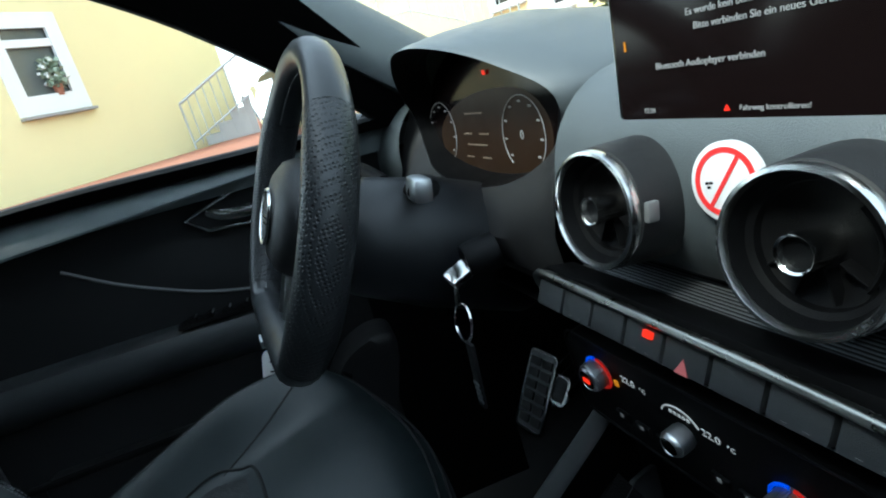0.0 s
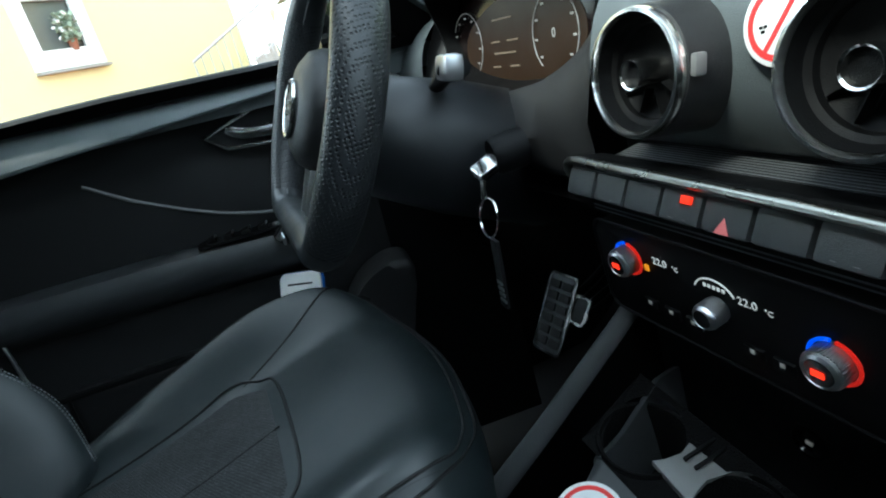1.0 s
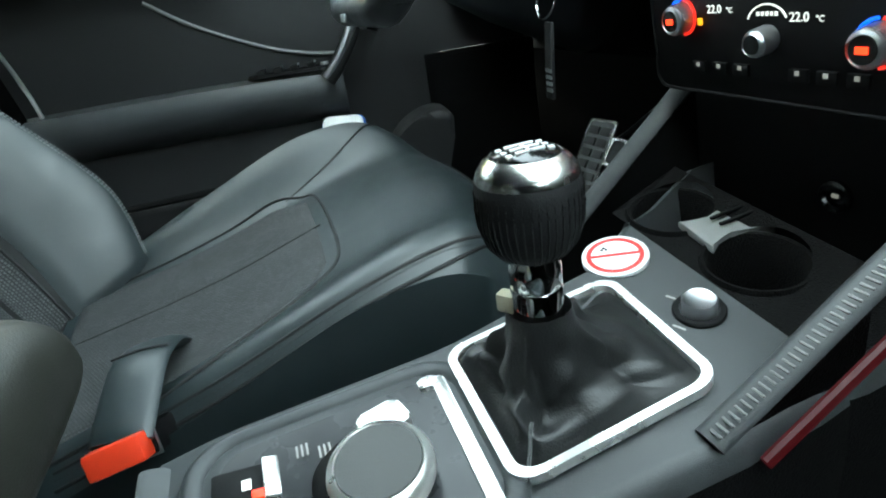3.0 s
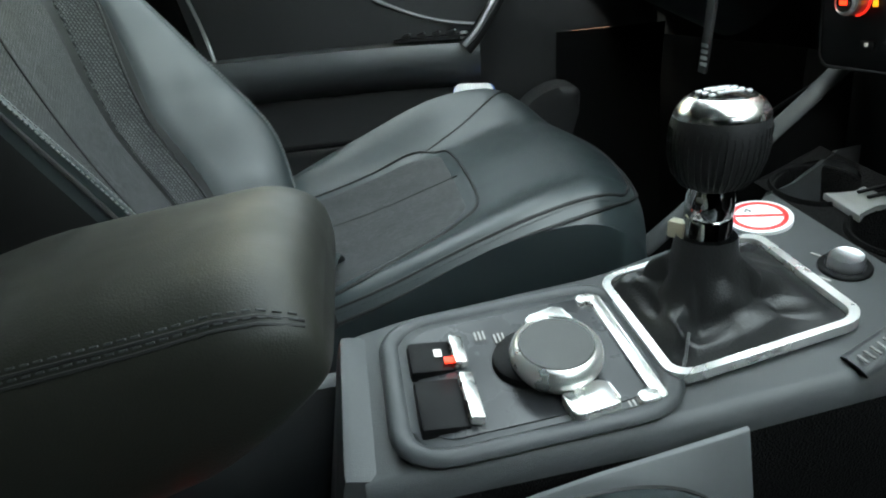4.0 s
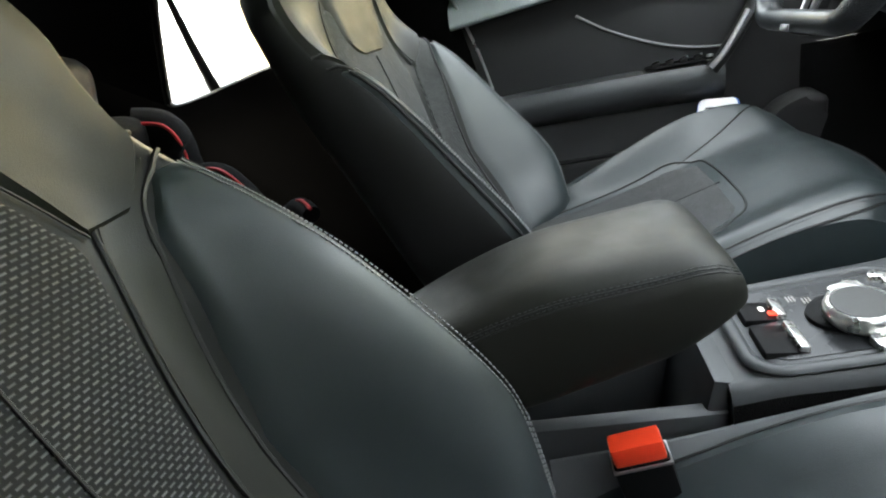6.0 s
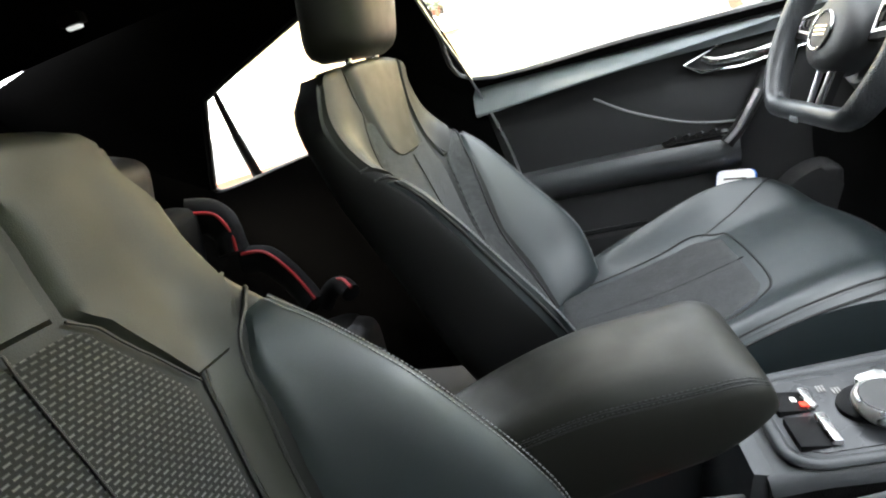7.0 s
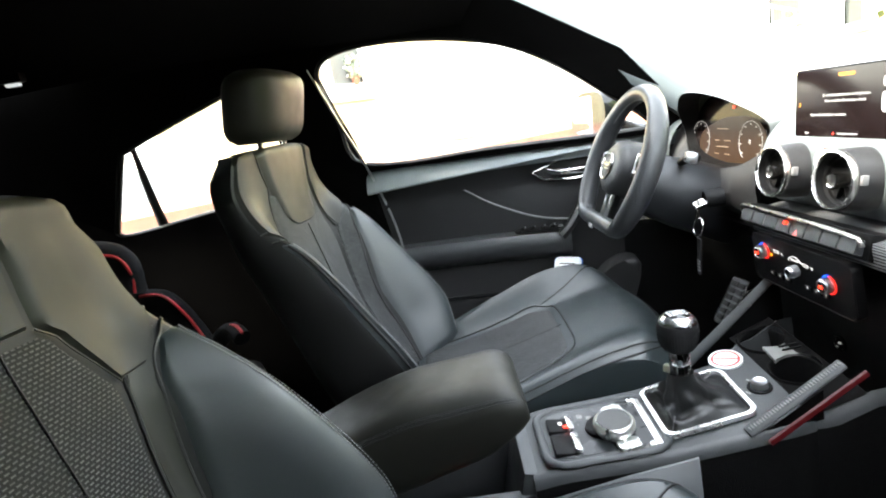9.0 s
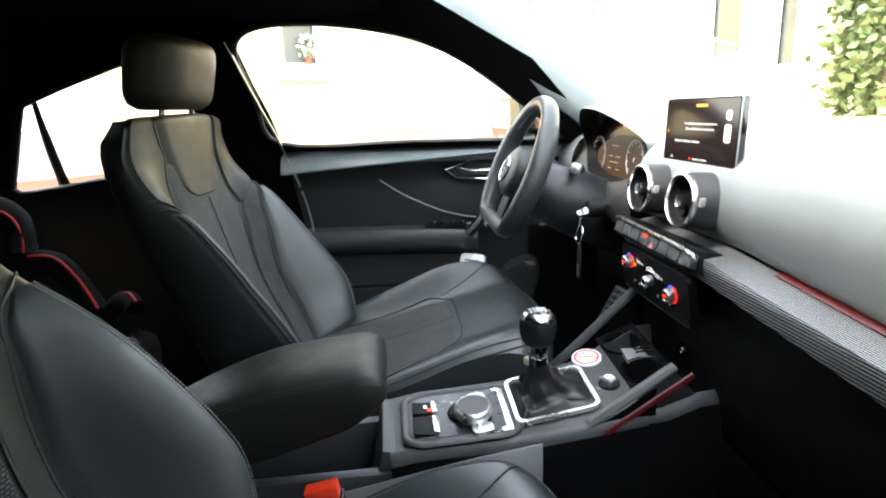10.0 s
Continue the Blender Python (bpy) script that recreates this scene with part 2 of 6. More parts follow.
def tube(bm, pts, r=0.003, n=8, closed=False, flat=1.0, up=(0, 0, 1), cap=True):
    """Sweeps an ellipse (r wide, r * flat along up) along the points; r may be a list."""
    P = [Vector(p) for p in pts]
    m, rings = len(P), []
    for i, p in enumerate(P):
        t = (P[(i + 1) % m] - P[i - 1]) if closed else (P[min(i + 1, m - 1)] - P[max(i - 1, 0)])
        t = t.normalized() if t.length > 1e-9 else Vector((0, 1, 0))
        u = Vector(up)
        s = t.cross(u)
        s = s.normalized() if s.length > 1e-4 else t.orthogonal().normalized()
        w = s.cross(t)
        rr = r[i] if isinstance(r, (list, tuple)) else r
        rings.append([p + s * math.cos(k * 2 * math.pi / n) * rr + w * math.sin(k * 2 * math.pi / n) * rr * flat for k in range(n)])
    if closed:
        rings.append(rings[0])
        vs = [[bm.verts.new(q) for q in g] for g in rings[:-1]]
        vs.append(vs[0])
        for a, b in zip(vs, vs[1:]):
            for i in range(n):
                bm.faces.new((a[i], a[(i + 1) % n], b[(i + 1) % n], b[i]))
    else:
        ring_loft(bm, rings, cap)
    return bm


def lathe(bm, prof, m=None, n=32, cap=True):
    """Turns (radius, height) points about z, then moves by m."""
    m = m or Matrix()
    rings = [[m @ Vector((r * math.cos(2 * math.pi * k / n), r * math.sin(2 * math.pi * k / n), h)) for k in range(n)] for r, h in prof]
    ring_loft(bm, rings, cap)
    return bm


def prism(bm, outline, depth, m=None, bev=0.0, seg=2):
    """A flat outline in x and y, extruded along z, then moved by m."""
    m = m or Matrix()
    a = [bm.verts.new((x, y, 0)) for x, y in outline]
    b = [bm.verts.new((x, y, depth)) for x, y in outline]
    k = len(a)
    fs = [bm.faces.new(a[::-1]), bm.faces.new(b)]
    for i in range(k):
        fs.append(bm.faces.new((a[i], a[(i + 1) % k], b[(i + 1) % k], b[i])))
    vs = a + b
    if bev:
        es = [e for e in fs[1].edges]
        r = bmesh.ops.bevel(bm, geom=es, offset=bev, segments=seg, affect='EDGES', profile=0.5)
        vs = list({v for v in vs if v.is_valid} | {v for f in r["faces"] for v in f.verts})
    bmesh.ops.transform(bm, matrix=m, verts=vs)
    return bm


def rounded(w, h, r, n=5):
    """A rounded rectangle's outline, w by h."""
    out = []
    for cx, cy, a0 in ((w / 2 - r, h / 2 - r, 0), (-w / 2 + r, h / 2 - r, 90), (-w / 2 + r, -h / 2 + r, 180), (w / 2 - r, -h / 2 + r, 270)):
        for k in range(n + 1):
            a = radians(a0 + 90 * k / n)
            out.append((cx + r * math.cos(a), cy + r * math.sin(a)))
    return out


def frame_ring(bm, outer, inner, depth, m):
    """A flat ring between two outlines of the same count, extruded."""
    m = m or Matrix()
    o0, o1 = [bm.verts.new(m @ Vector((x, y, 0))) for x, y in outer], [bm.verts.new(m @ Vector((x, y, depth))) for x, y in outer]
    i0, i1 = [bm.verts.new(m @ Vector((x, y, 0))) for x, y in inner], [bm.verts.new(m @ Vector((x, y, depth))) for x, y in inner]
    k = len(outer)
    for a in range(k):
        b = (a + 1) % k
        bm.faces.new((o1[a], o1[b], i1[b], i1[a])), bm.faces.new((o0[b], o0[a], i0[a], i0[b]))
        bm.faces.new((o0[a], o0[b], o1[b], o1[a])), bm.faces.new((i0[b], i0[a], i1[a], i1[b]))
    return bm


def interp(x, pts):
    """Piecewise smooth curve through (x, y) points."""
    if x <= pts[0][0]:
        return pts[0][1]
    for (x0, y0), (x1, y1) in zip(pts, pts[1:]):
        if x <= x1:
            t = (x - x0) / (x1 - x0)
            t = t * t * (3 - 2 * t)
            return y0 + (y1 - y0) * t
    return pts[-1][1]


def curve(x, pts):
    """Smooth curve through (x, y) points."""
    n = len(pts)
    for i in range(n - 1):
        if x <= pts[i + 1][0] or i == n - 2:
            (x0, y0), (x1, y1) = pts[i], pts[i + 1]
            g = lambda k: (pts[min(k + 1, n - 1)][1] - pts[max(k - 1, 0)][1]) / (pts[min(k + 1, n - 1)][0] - pts[max(k - 1, 0)][0])
            h = x1 - x0
            t = min(1.0, max(0.0, (x - x0) / h))
            return y0 * (1 + 2 * t) * (1 - t) ** 2 + g(i) * h * t * (1 - t) ** 2 + y1 * t * t * (3 - 2 * t) + g(i + 1) * h * t * t * (t - 1)


def lerp(x, pts):
    if x <= pts[0][0]:
        return pts[0][1]
    for (x0, y0), (x1, y1) in zip(pts, pts[1:]):
        if x <= x1:
            return y0 + (y1 - y0) * (x - x0) / (x1 - x0)
    return pts[-1][1]


def words(name, text, size, m, material, parent, label="", align='LEFT', depth=0.0002):
    cu = bpy.data.curves.new(name, 'FONT')
    cu.body, cu.size, cu.align_x, cu.extrude = text, size, align, depth
    tmp = bpy.data.objects.new(name, cu)
    me = bpy.data.meshes.new_from_object(tmp)
    bpy.data.objects.remove(tmp)
    me.materials.clear()
    me.materials.append(material)
    ob = new(name, me)
    ob.parent = parent
    ob.matrix_local = m
    if label:
        ob["label"] = label
    return ob


def facing(x, y, z, tilt=0.0, turn=0.0):
    """A pose whose z axis looks back along the car (-y), tilted up by tilt degrees; x to the right, y up."""
    return pose(x, y, z, 90 - tilt, 0, turn)

# ---- car shell: floor, headliner, pillars, windows ----
def side_x(z):
    """Half width of the body's inner side at a height."""
    return lerp(z, [(0.3, 0.74), (0.72, 0.80), (0.9, 0.79), (1.0, 0.745), (1.3, 0.60), (1.36, 0.53)])


bm = B()
grid(bm, lambda a, b: (0.78 - (1.66 + 0.16 * max(0.0, 3.0 * b - 1.40)) * (1 - a), 0.75 - 3.0 * b, 0.27 + 0.02 * math.exp(-((a - 0.5) * 9) ** 2) + (0.35 * max(0, 0.12 - b) / 0.12) + 0.004 * noise.noise((a * 9, b * 22, 0))), 26, 40)
tagged(part("floor", bm, CARPET), "black carpeted car floor between the doors", "floor", kind="structure")

bm = B()
grid(bm, lambda a, b: ((-0.56 + 1.12 * a), -0.38 - 1.71 * b - 0.06 * (2 * a - 1) ** 2 * (1 - b), 1.325 + 0.045 * (1 - (2 * a - 1) ** 4) + 0.03 * math.sin(math.pi * min(1, b * 1.2))), 24, 30)
grid(bm, lambda a, b: ((-0.60 + 1.20 * a), -0.37 - 1.78 * b, 1.39 + 0.045 * (1 - (2 * a - 1) ** 4)), 12, 12)
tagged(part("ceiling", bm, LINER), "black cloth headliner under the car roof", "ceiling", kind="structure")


def loop_fill(bm, outer, holes, xf):
    """A flat plate with holes in y and z, laid on the body's side by xf."""
    es = []
    for ring in (outer, *holes):
        vs = [bm.verts.new((0, y, z)) for y, z in ring]
        es += [bm.edges.new((vs[i], vs[(i + 1) % len(vs)])) for i in range(len(vs))]
    bmesh.ops.triangle_fill(bm, edges=es, use_beauty=True)
    for v in bm.verts:
        v.co.x = xf(v.co.z)
    return bm


FRONT_WIN = [tuple(p[:2]) for p in smooth_path([(-0.71, 1.020, 0), (-0.36, 1.012, 0), (0.0, 1.005, 0), (0.03, 1.02, 0), (-0.075, 1.105, 0), (-0.19, 1.19, 0), (-0.31, 1.252, 0), (-0.45, 1.287, 0), (-0.60, 1.302, 0), (-0.72, 1.292, 0), (-0.765, 1.245, 0), (-0.748, 1.14, 0)], 5, True)]
REAR_WIN = [tuple(p[:2]) for p in smooth_path([(-0.93, 0.97, 0), (-1.15, 0.955, 0), (-1.46, 0.914, 0), (-1.525, 0.918, 0), (-1.51, 0.955, 0), (-1.38, 1.13, 0), (-1.345, 1.155, 0), (-1.21, 1.195, 0), (-1.08, 1.23, 0), (-0.96, 1.26, 0), (-0.93, 1.25, 0)], 4, True)]


def shell_side(s, name, label, holes):
    bm = B()
    loop_fill(bm, [(0.09, 0.99), (0.12, 1.02), (-0.05, 1.2), (-0.30, 1.34), (-0.5, 1.375), (-1.0, 1.375), (-1.6, 1.34), (-2.05, 1.3), (-2.05, 0.3), (-0.90, 0.3), (-0.86, 0.6), (-0.765, 1.0)], holes, lambda z: s * side_x(z))
    bmesh.ops.solidify(bm, geom=list(bm.faces), thickness=0.03)
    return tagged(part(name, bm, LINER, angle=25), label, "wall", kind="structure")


shell_side(-1, "wall_left", "dark cloth-lined pillars and rear side of the car cabin", [FRONT_WIN, REAR_WIN])
# unseen walls added at the open passenger side to cut its light
bm = B()
grid(bm, lambda a, b: (1.30 - 0.06 * b, 0.55 - 2.6 * a, 0.2 + 0.98 * b), 6, 6)
grid(bm, lambda a, b: (1.24 - 0.06 * b * b, -0.28 - 1.77 * a, 1.18 + 0.24 * b), 6, 6)
grid(bm, lambda a, b: (0.5 + 0.80 * b, 0.55 - 0.05 * b, 0.2 + 0.9 * a - 0.1 * b * a), 4, 4)
bm.faces.new([bm.verts.new(p) for p in ((0.80, 0.58, 1.0), (1.30, 0.50, 1.0), (1.24, 0.50, 1.45), (0.56, -0.30, 1.40))])
tagged(part("wall_right", bm, LINER), "unseen dark walls added to block light at the open passenger side", "wall", kind="structure")
bm = B()
grid(bm, lambda a, b: (0.56 + 0.70 * a, -0.30 - 1.80 * b + 0.82 * a * (1 - b), 1.34 + 0.07 * a), 6, 6)
tagged(part("ceiling_edge", bm, LINER), "dark roof lining above the passenger side", "ceiling", kind="structure")
bm = B()
grid(bm, lambda a, b: (0.76 + 0.56 * a, 0.6 - 2.7 * b, 0.262), 4, 4)
tagged(part("floor_edge", bm, CARPET), "black sill floor at the passenger side", "floor", kind="structure")
bm = B()
grid(bm, lambda a, b: (-0.78 + 2.1 * a, -1.98 + 0.02 * b, 0.3 + 1.08 * b), 4, 4)
bmesh.ops.solidify(bm, geom=list(bm.faces), thickness=0.03)
tagged(part("wall_back", bm, LINER), "dark lining that closes the rear of the cabin", "wall", kind="structure")

# rubber seals round the windows, and the divider bar of the rear one
for ring, nm in ((FRONT_WIN, "front door"), (REAR_WIN, "rear door")):
    bm = B()
    tube(bm, [(-side_x(z) + 0.012, y, z) for y, z in ring], 0.007, 8, True)
    tagged(part("trim", bm, RUBBER), "black rubber seal round the " + nm + " window", "window seal", kind="structure")
bm = B()
tube(bm, smooth_path([(-side_x(0.915), -1.385, 0.915), (-side_x(1.05), -1.36, 1.04), (-side_x(1.16), -1.335, 1.16)], 6), [0.02 - 0.0009 * i for i in range(13)], 8, up=(1, 0, 0), flat=0.5)
tagged(part("trim", bm, RUBBER), "black divider bar in the rear side window", "window bar", kind="structure")
for i, ring in enumerate((FRONT_WIN, REAR_WIN)):
    bm = B()
    loop_fill(bm, ring, [], lambda z: -side_x(z) - 0.018)
    g = tagged(part("window_%d" % (i + 1), bm, GLASS), "clear side window of the car door", "window", kind="structure")
    g.visible_shadow = False

# pillar trims
bm = B()
path = smooth_path([(-0.735, 0.17, 1.03), (-0.70, 0.02, 1.14), (-0.655, -0.12, 1.235), (-0.60, -0.26, 1.325), (-0.57, -0.38, 1.36)], 6)
tube(bm, path, [0.062 - 0.0008 * i for i in range(len(path))], 14, flat=0.55, up=(0.75, 0.3, 0.5))
tagged(part("a_pillar_left", bm, SOFT), "grey plastic trim of the windscreen pillar", "pillar", kind="structure")
bm = B()
path = smooth_path([(0.735, 0.17, 1.03), (0.70, 0.02, 1.14), (0.655, -0.12, 1.235), (0.60, -0.26, 1.325), (0.57, -0.38, 1.36)], 6)
tube(bm, path, 0.045, 12, flat=0.55, up=(-0.75, 0.3, 0.5))
tagged(part("a_pillar_right", bm, SOFT), "grey plastic trim of the windscreen pillar", "pillar", kind="structure")
bm = B()
path = smooth_path([(-side_x(1.28) + 0.022, -0.775, 1.27), (-side_x(1.15) + 0.03, -0.745, 1.15), (-side_x(1.0) + 0.03, -0.705, 1.0), (-side_x(0.8) + 0.03, -0.665, 0.8), (-side_x(0.5) + 0.03, -0.64, 0.5)], 6)
tube(bm, path, 0.0032, 8)
tagged(part("trim", bm, ALU), "thin bright door edge along the middle pillar", "door edge", kind="structure")
bm = B()
path = smooth_path([(-0.60, -0.86, 1.30), (-0.68, -0.835, 1.15), (-0.735, -0.80, 1.0), (-0.76, -0.76, 0.7), (-0.74, -0.74, 0.35)], 6)
tube(bm, path, 0.085, 16, flat=0.35, up=(1, 0, 0.3))
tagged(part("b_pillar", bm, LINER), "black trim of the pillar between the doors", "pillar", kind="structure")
bm = B()
grid(bm, lambda a, b: ((-0.76 + 1.52 * a) * (1 - 0.2 * b), 0.56 - 0.90 * b - 0.18 * (2 * a - 1) ** 2 * (1 - 0.6 * b), 1.03 + 0.34 * b), 16, 8)
g = tagged(part("windscreen", bm, GLASS), "clear curved windscreen over the dashboard", "windscreen", kind="structure")
g.visible_shadow = False
# rear reading lamp
lamp = thing("reading_lamp", "small clear reading lamp in the dark headliner", "lamp")
bm = B()
box(bm, (-0.42, -1.37, 1.357), (0.022, 0.05, 0.02), (0, 0, 0), 0.006)
part("lamp_body", bm, PLAST, lamp)
bm = B()
box(bm, (-0.42, -1.37, 1.345), (0.012, 0.030, 0.008), (0, 0, 0), 0.004)
part("lens", bm, mat("lit_lamp_lens", (0.7, 0.7, 0.7), 0.3, noise_amt=0, emit=(0.9, 0.95, 1.0), emit_s=0.03), lamp, "white lamp lens")

bm = B()
grid(bm, lambda a, b: (-0.80 + 1.60 * a, 0.50 + 0.06 * math.sin(3 * b), 0.24 + 0.74 * b), 6, 6)
grid(bm, lambda a, b: (-0.79, 0.60 - 0.50 * a, 0.24 + 0.80 * b), 4, 4)
grid(bm, lambda a, b: (0.79, 0.60 - 0.50 * a, 0.24 + 0.80 * b), 4, 4)
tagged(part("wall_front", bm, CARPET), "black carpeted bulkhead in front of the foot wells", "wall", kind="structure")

# ---- dashboard ----
def sweep(x):
    """How far the trim line falls towards the passenger's door."""
    return 0.085 * max(0.0, x - 0.10)


def dash_prof(x):
    """Outline of the dashboard across the car at x: y and z."""
    k = 0.02 * (x / 0.7) ** 2
    d = sweep(x)
    return [(0.60, 0.99), (0.44 - 6 * k * 0.3, 1.035), (0.26, 1.06), (0.13, 1.062), (0.075, 1.052), (0.043, 1.025), (0.030, 0.99), (0.030, 0.955), (0.044, 0.925 - d), (0.062, 0.912 - d), (0.03, 0.908 - d), (0.0, 0.902 - d), (0.005, 0.872 - d), (0.035, 0.862 - d), (0.045, 0.75), (0.055, 0.62), (0.12, 0.54), (0.28, 0.50)]


dash = thing("dashboard", "dark grey soft-touch dashboard across the car's front", "dashboard")
XS = [-0.76 + 1.52 * i / 60 for i in range(61)]
bm = B()
P = [[bm.verts.new((x, y, z)) for y, z in [tuple(q[:2]) for q in smooth_path([(a, b, 0) for a, b in dash_prof(x)[:10]], 3)]] for x in XS]
for a, b in zip(P, P[1:]):
    for i in range(len(a) - 1):
        c = (a[i].co + b[i + 1].co) / 2
        if abs(c.x + 0.37) < 0.192 and c.y < 0.20:
            continue
        bm.faces.new((a[i], a[i + 1], b[i + 1], b[i]))
part("upper_panel", bm, SOFT, dash, "dark grey soft-touch upper dashboard")
bm = B()
P = [[bm.verts.new((x, y, z)) for y, z in dash_prof(x)[12:]] for x in XS]
for a, b in zip(P, P[1:]):
    for i in range(len(a) - 1):
        if i > 0 and b[i].co.x < -0.175:
            continue
        bm.faces.new((a[i], a[i + 1], b[i + 1], b[i]))
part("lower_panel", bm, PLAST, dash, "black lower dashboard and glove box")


def strip_mat():
    m = bpy.data.materials.new("ribbed_trim_strip")
    m.use_nodes = True
    nt, L = m.node_tree, m.node_tree.links.new
    b = nt.nodes["Principled BSDF"]
    b.inputs["Roughness"].default_value, b.inputs["Metallic"].default_value = 0.3, 0.6
    tc, mp, w = nt.nodes.new("ShaderNodeTexCoord"), nt.nodes.new("ShaderNodeMapping"), nt.nodes.new("ShaderNodeTexWave")
    mp.inputs["Rotation"].default_value = (0.785, 0, 0.06)
    w.bands_direction = 'Z'
    w.inputs["Scale"].default_value = 120
    w.inputs["Distortion"].default_value = 0.3
    L(tc.outputs["Object"], mp.inputs[0]), L(mp.outputs[0], w.inputs["Vector"])
    r = nt.nodes.new("ShaderNodeValToRGB")
    r.color_ramp.elements[0].position, r.color_ramp.elements[0].color = 0.35, (0.012, 0.012, 0.013, 1)
    r.color_ramp.elements[1].position, r.color_ramp.elements[1].color = 0.65, (0.32, 0.33, 0.34, 1)
    L(w.outputs["Fac"], r.inputs[0]), L(r.outputs[0], b.inputs["Base Color"])
    bp = nt.nodes.new("ShaderNodeBump")
    bp.inputs["Strength"].default_value, bp.inputs["Distance"].default_value = 0.5, 0.001
    L(w.outputs["Fac"], bp.inputs["Height"]), L(bp.outputs["Normal"], b.inputs["Normal"])
    return m


RIB = strip_mat()
bm = B()
grid(bm, lambda a, b: (-0.16 + 0.90 * a, 0.062 - 0.064 * min(1, b * 1.6) + 0.006 * max(0, b - 0.6) / 0.4, 0.913 - sweep(-0.16 + 0.90 * a) - 0.008 * min(1, b * 1.6) - 0.034 * max(0, b - 0.6) / 0.4), 40, 10)
part("trim_strip", bm, RIB, dash, "silver and black ribbed trim strip")
bm = B()
tube(bm, [(0.20 + 0.54 * i / 20, 0.050, 0.9135 - sweep(0.20 + 0.54 * i / 20)) for i in range(21)], 0.008, 8, flat=0.35)
part("light_line", bm, GLOW_R, dash, "dim red line of ambient glow")

# instrument hood and display
hood = [(-0.525, 0.055, 1.025), (-0.50, 0.03, 1.075), (-0.43, 0.005, 1.108), (-0.36, -0.003, 1.115), (-0.29, 0.006, 1.104), (-0.235, 0.028, 1.080), (-0.192, 0.052, 1.046), (-0.212, 0.056, 1.0), (-0.27, 0.04, 0.968), (-0.36, 0.03, 0.958), (-0.45, 0.035, 0.968), (-0.505, 0.05, 0.99)]
H = smooth_path(hood, 5, True)
bm = B()
cx, cz = -0.37, 1.03
rings = []
for g, back, sc in ((0, 0.0, 1.0), (1, 0.008, 1.035), (2, 0.05, 1.10), (3, 0.13, 1.14), (4, 0.26, 1.05)):
    rings.append([Vector((cx + (p.x - cx) * sc, p.y + back, cz + (p.z - cz) * sc - (0.0 if g < 4 else 0.012))) for p in H])
ring_loft(bm, rings, cap=False)
part("instrument_hood", bm, SOFT, dash, "soft black hood over the instruments")
bm = B()
low = [p for p in H if p.z < 1.045]
low = sorted(low, key=lambda p: math.atan2(p.z - 1.05, p.x - cx))
V = [[bm.verts.new((cx + (p.x - cx) * sc, p.y * (1 - t) + yy * t, p.z * (1 - t) + zz * t)) for p in low] for sc, t, yy, zz in ((1.0, 0, 0, 0), (1.06, 0.35, 0.0, 0.93), (1.12, 0.75, 0.0, 0.905), (1.14, 1.0, 0.02, 0.885), (1.14, 1.0, 0.06, 0.86))]
for a, b in zip(V, V[1:]):
    for i in range(len(low) - 1):
        bm.faces.new((a[i], a[i + 1], b[i + 1], b[i]))
part("instrument_cowl", bm, DOORP, dash, "dark cowl under the instruments")
bm = B()
rings = [[Vector((cx + (p.x - cx) * sc, p.y + back, cz + (p.z - cz) * sc)) for p in H] for back, sc in ((0.001, 0.995), (0.02, 0.975), (0.045, 0.95))]
ring_loft(bm, rings, cap=False)
part("instrument_shroud", bm, PLAST, dash, "matt black funnel round the display")
bm = B()
prism(bm, [((p.x - cx) * 0.965, (p.z - cz) * 0.965) for p in H], 0.004, facing(cx, 0.082, cz, 4))
disp = part("instrument_display", bm, SCREEN, dash, "dark digital instrument display")
DM = facing(cx - 0.022, 0.0775, cz - 0.012, 4)
bm = B()
prism(bm, [tuple(p[:2]) for p in smooth_path([(-0.105, -0.03, 0), (-0.095, 0.006, 0), (-0.02, 0.034, 0), (0.07, 0.040, 0), (0.125, 0.028, 0), (0.150, -0.005, 0), (0.130, -0.045, 0), (0.06, -0.062, 0), (-0.06, -0.058, 0)], 5, True)], 0.001, DM @ pose(0.004, -0.003, 0))
part("lit_area", bm, SCR_BR, disp, "brownish lit map area")
for ox in (-0.095, 0.104):
    bm = B()
    tube(bm, [DM @ Vector((ox + 0.04 * math.cos(a), 0.04 * math.sin(a) - 0.012, 0.003)) for a in [radians(-50 + 280 * k / 30) for k in range(31)]], 0.0006, 6)
    for k in range(9):
        a = radians(-40 + 260 * k / 8)
        box(bm, DM @ Vector((ox + 0.034 * math.cos(a), 0.034 * math.sin(a) - 0.012, 0.003)), (0.005, 0.0006, 0.0022), (8, 0, 0), 0)
    part("dial", bm, TXTD, disp, "thin white dial with marks")
words("speed", "0", 0.013, DM @ pose(0.104, -0.016, 0.004), TXTD, disp, align='CENTER')
bm = B()
for k, (ox, oz, w) in enumerate(((0, 0.012, 0.045), (-0.02, -0.012, 0.02), (0.02, -0.012, 0.024), (0, -0.025, 0.05), (-0.022, -0.04, 0.018), (0.02, -0.04, 0.02))):
    box(bm, DM @ Vector((ox, oz, 0.003)), (w, 0.0006, 0.0017), (8, 0, 0), 0)
part("text_bar", bm, TXTB, disp, "blurred lines of display text")
bm = B()
box(bm, DM @ Vector((0.04, 0.055, 0.003)), (0.006, 0.001, 0.005), (8, 0, 0), 0.0004)
part("warning_light", bm, LED_R, disp, "lit red warning light")


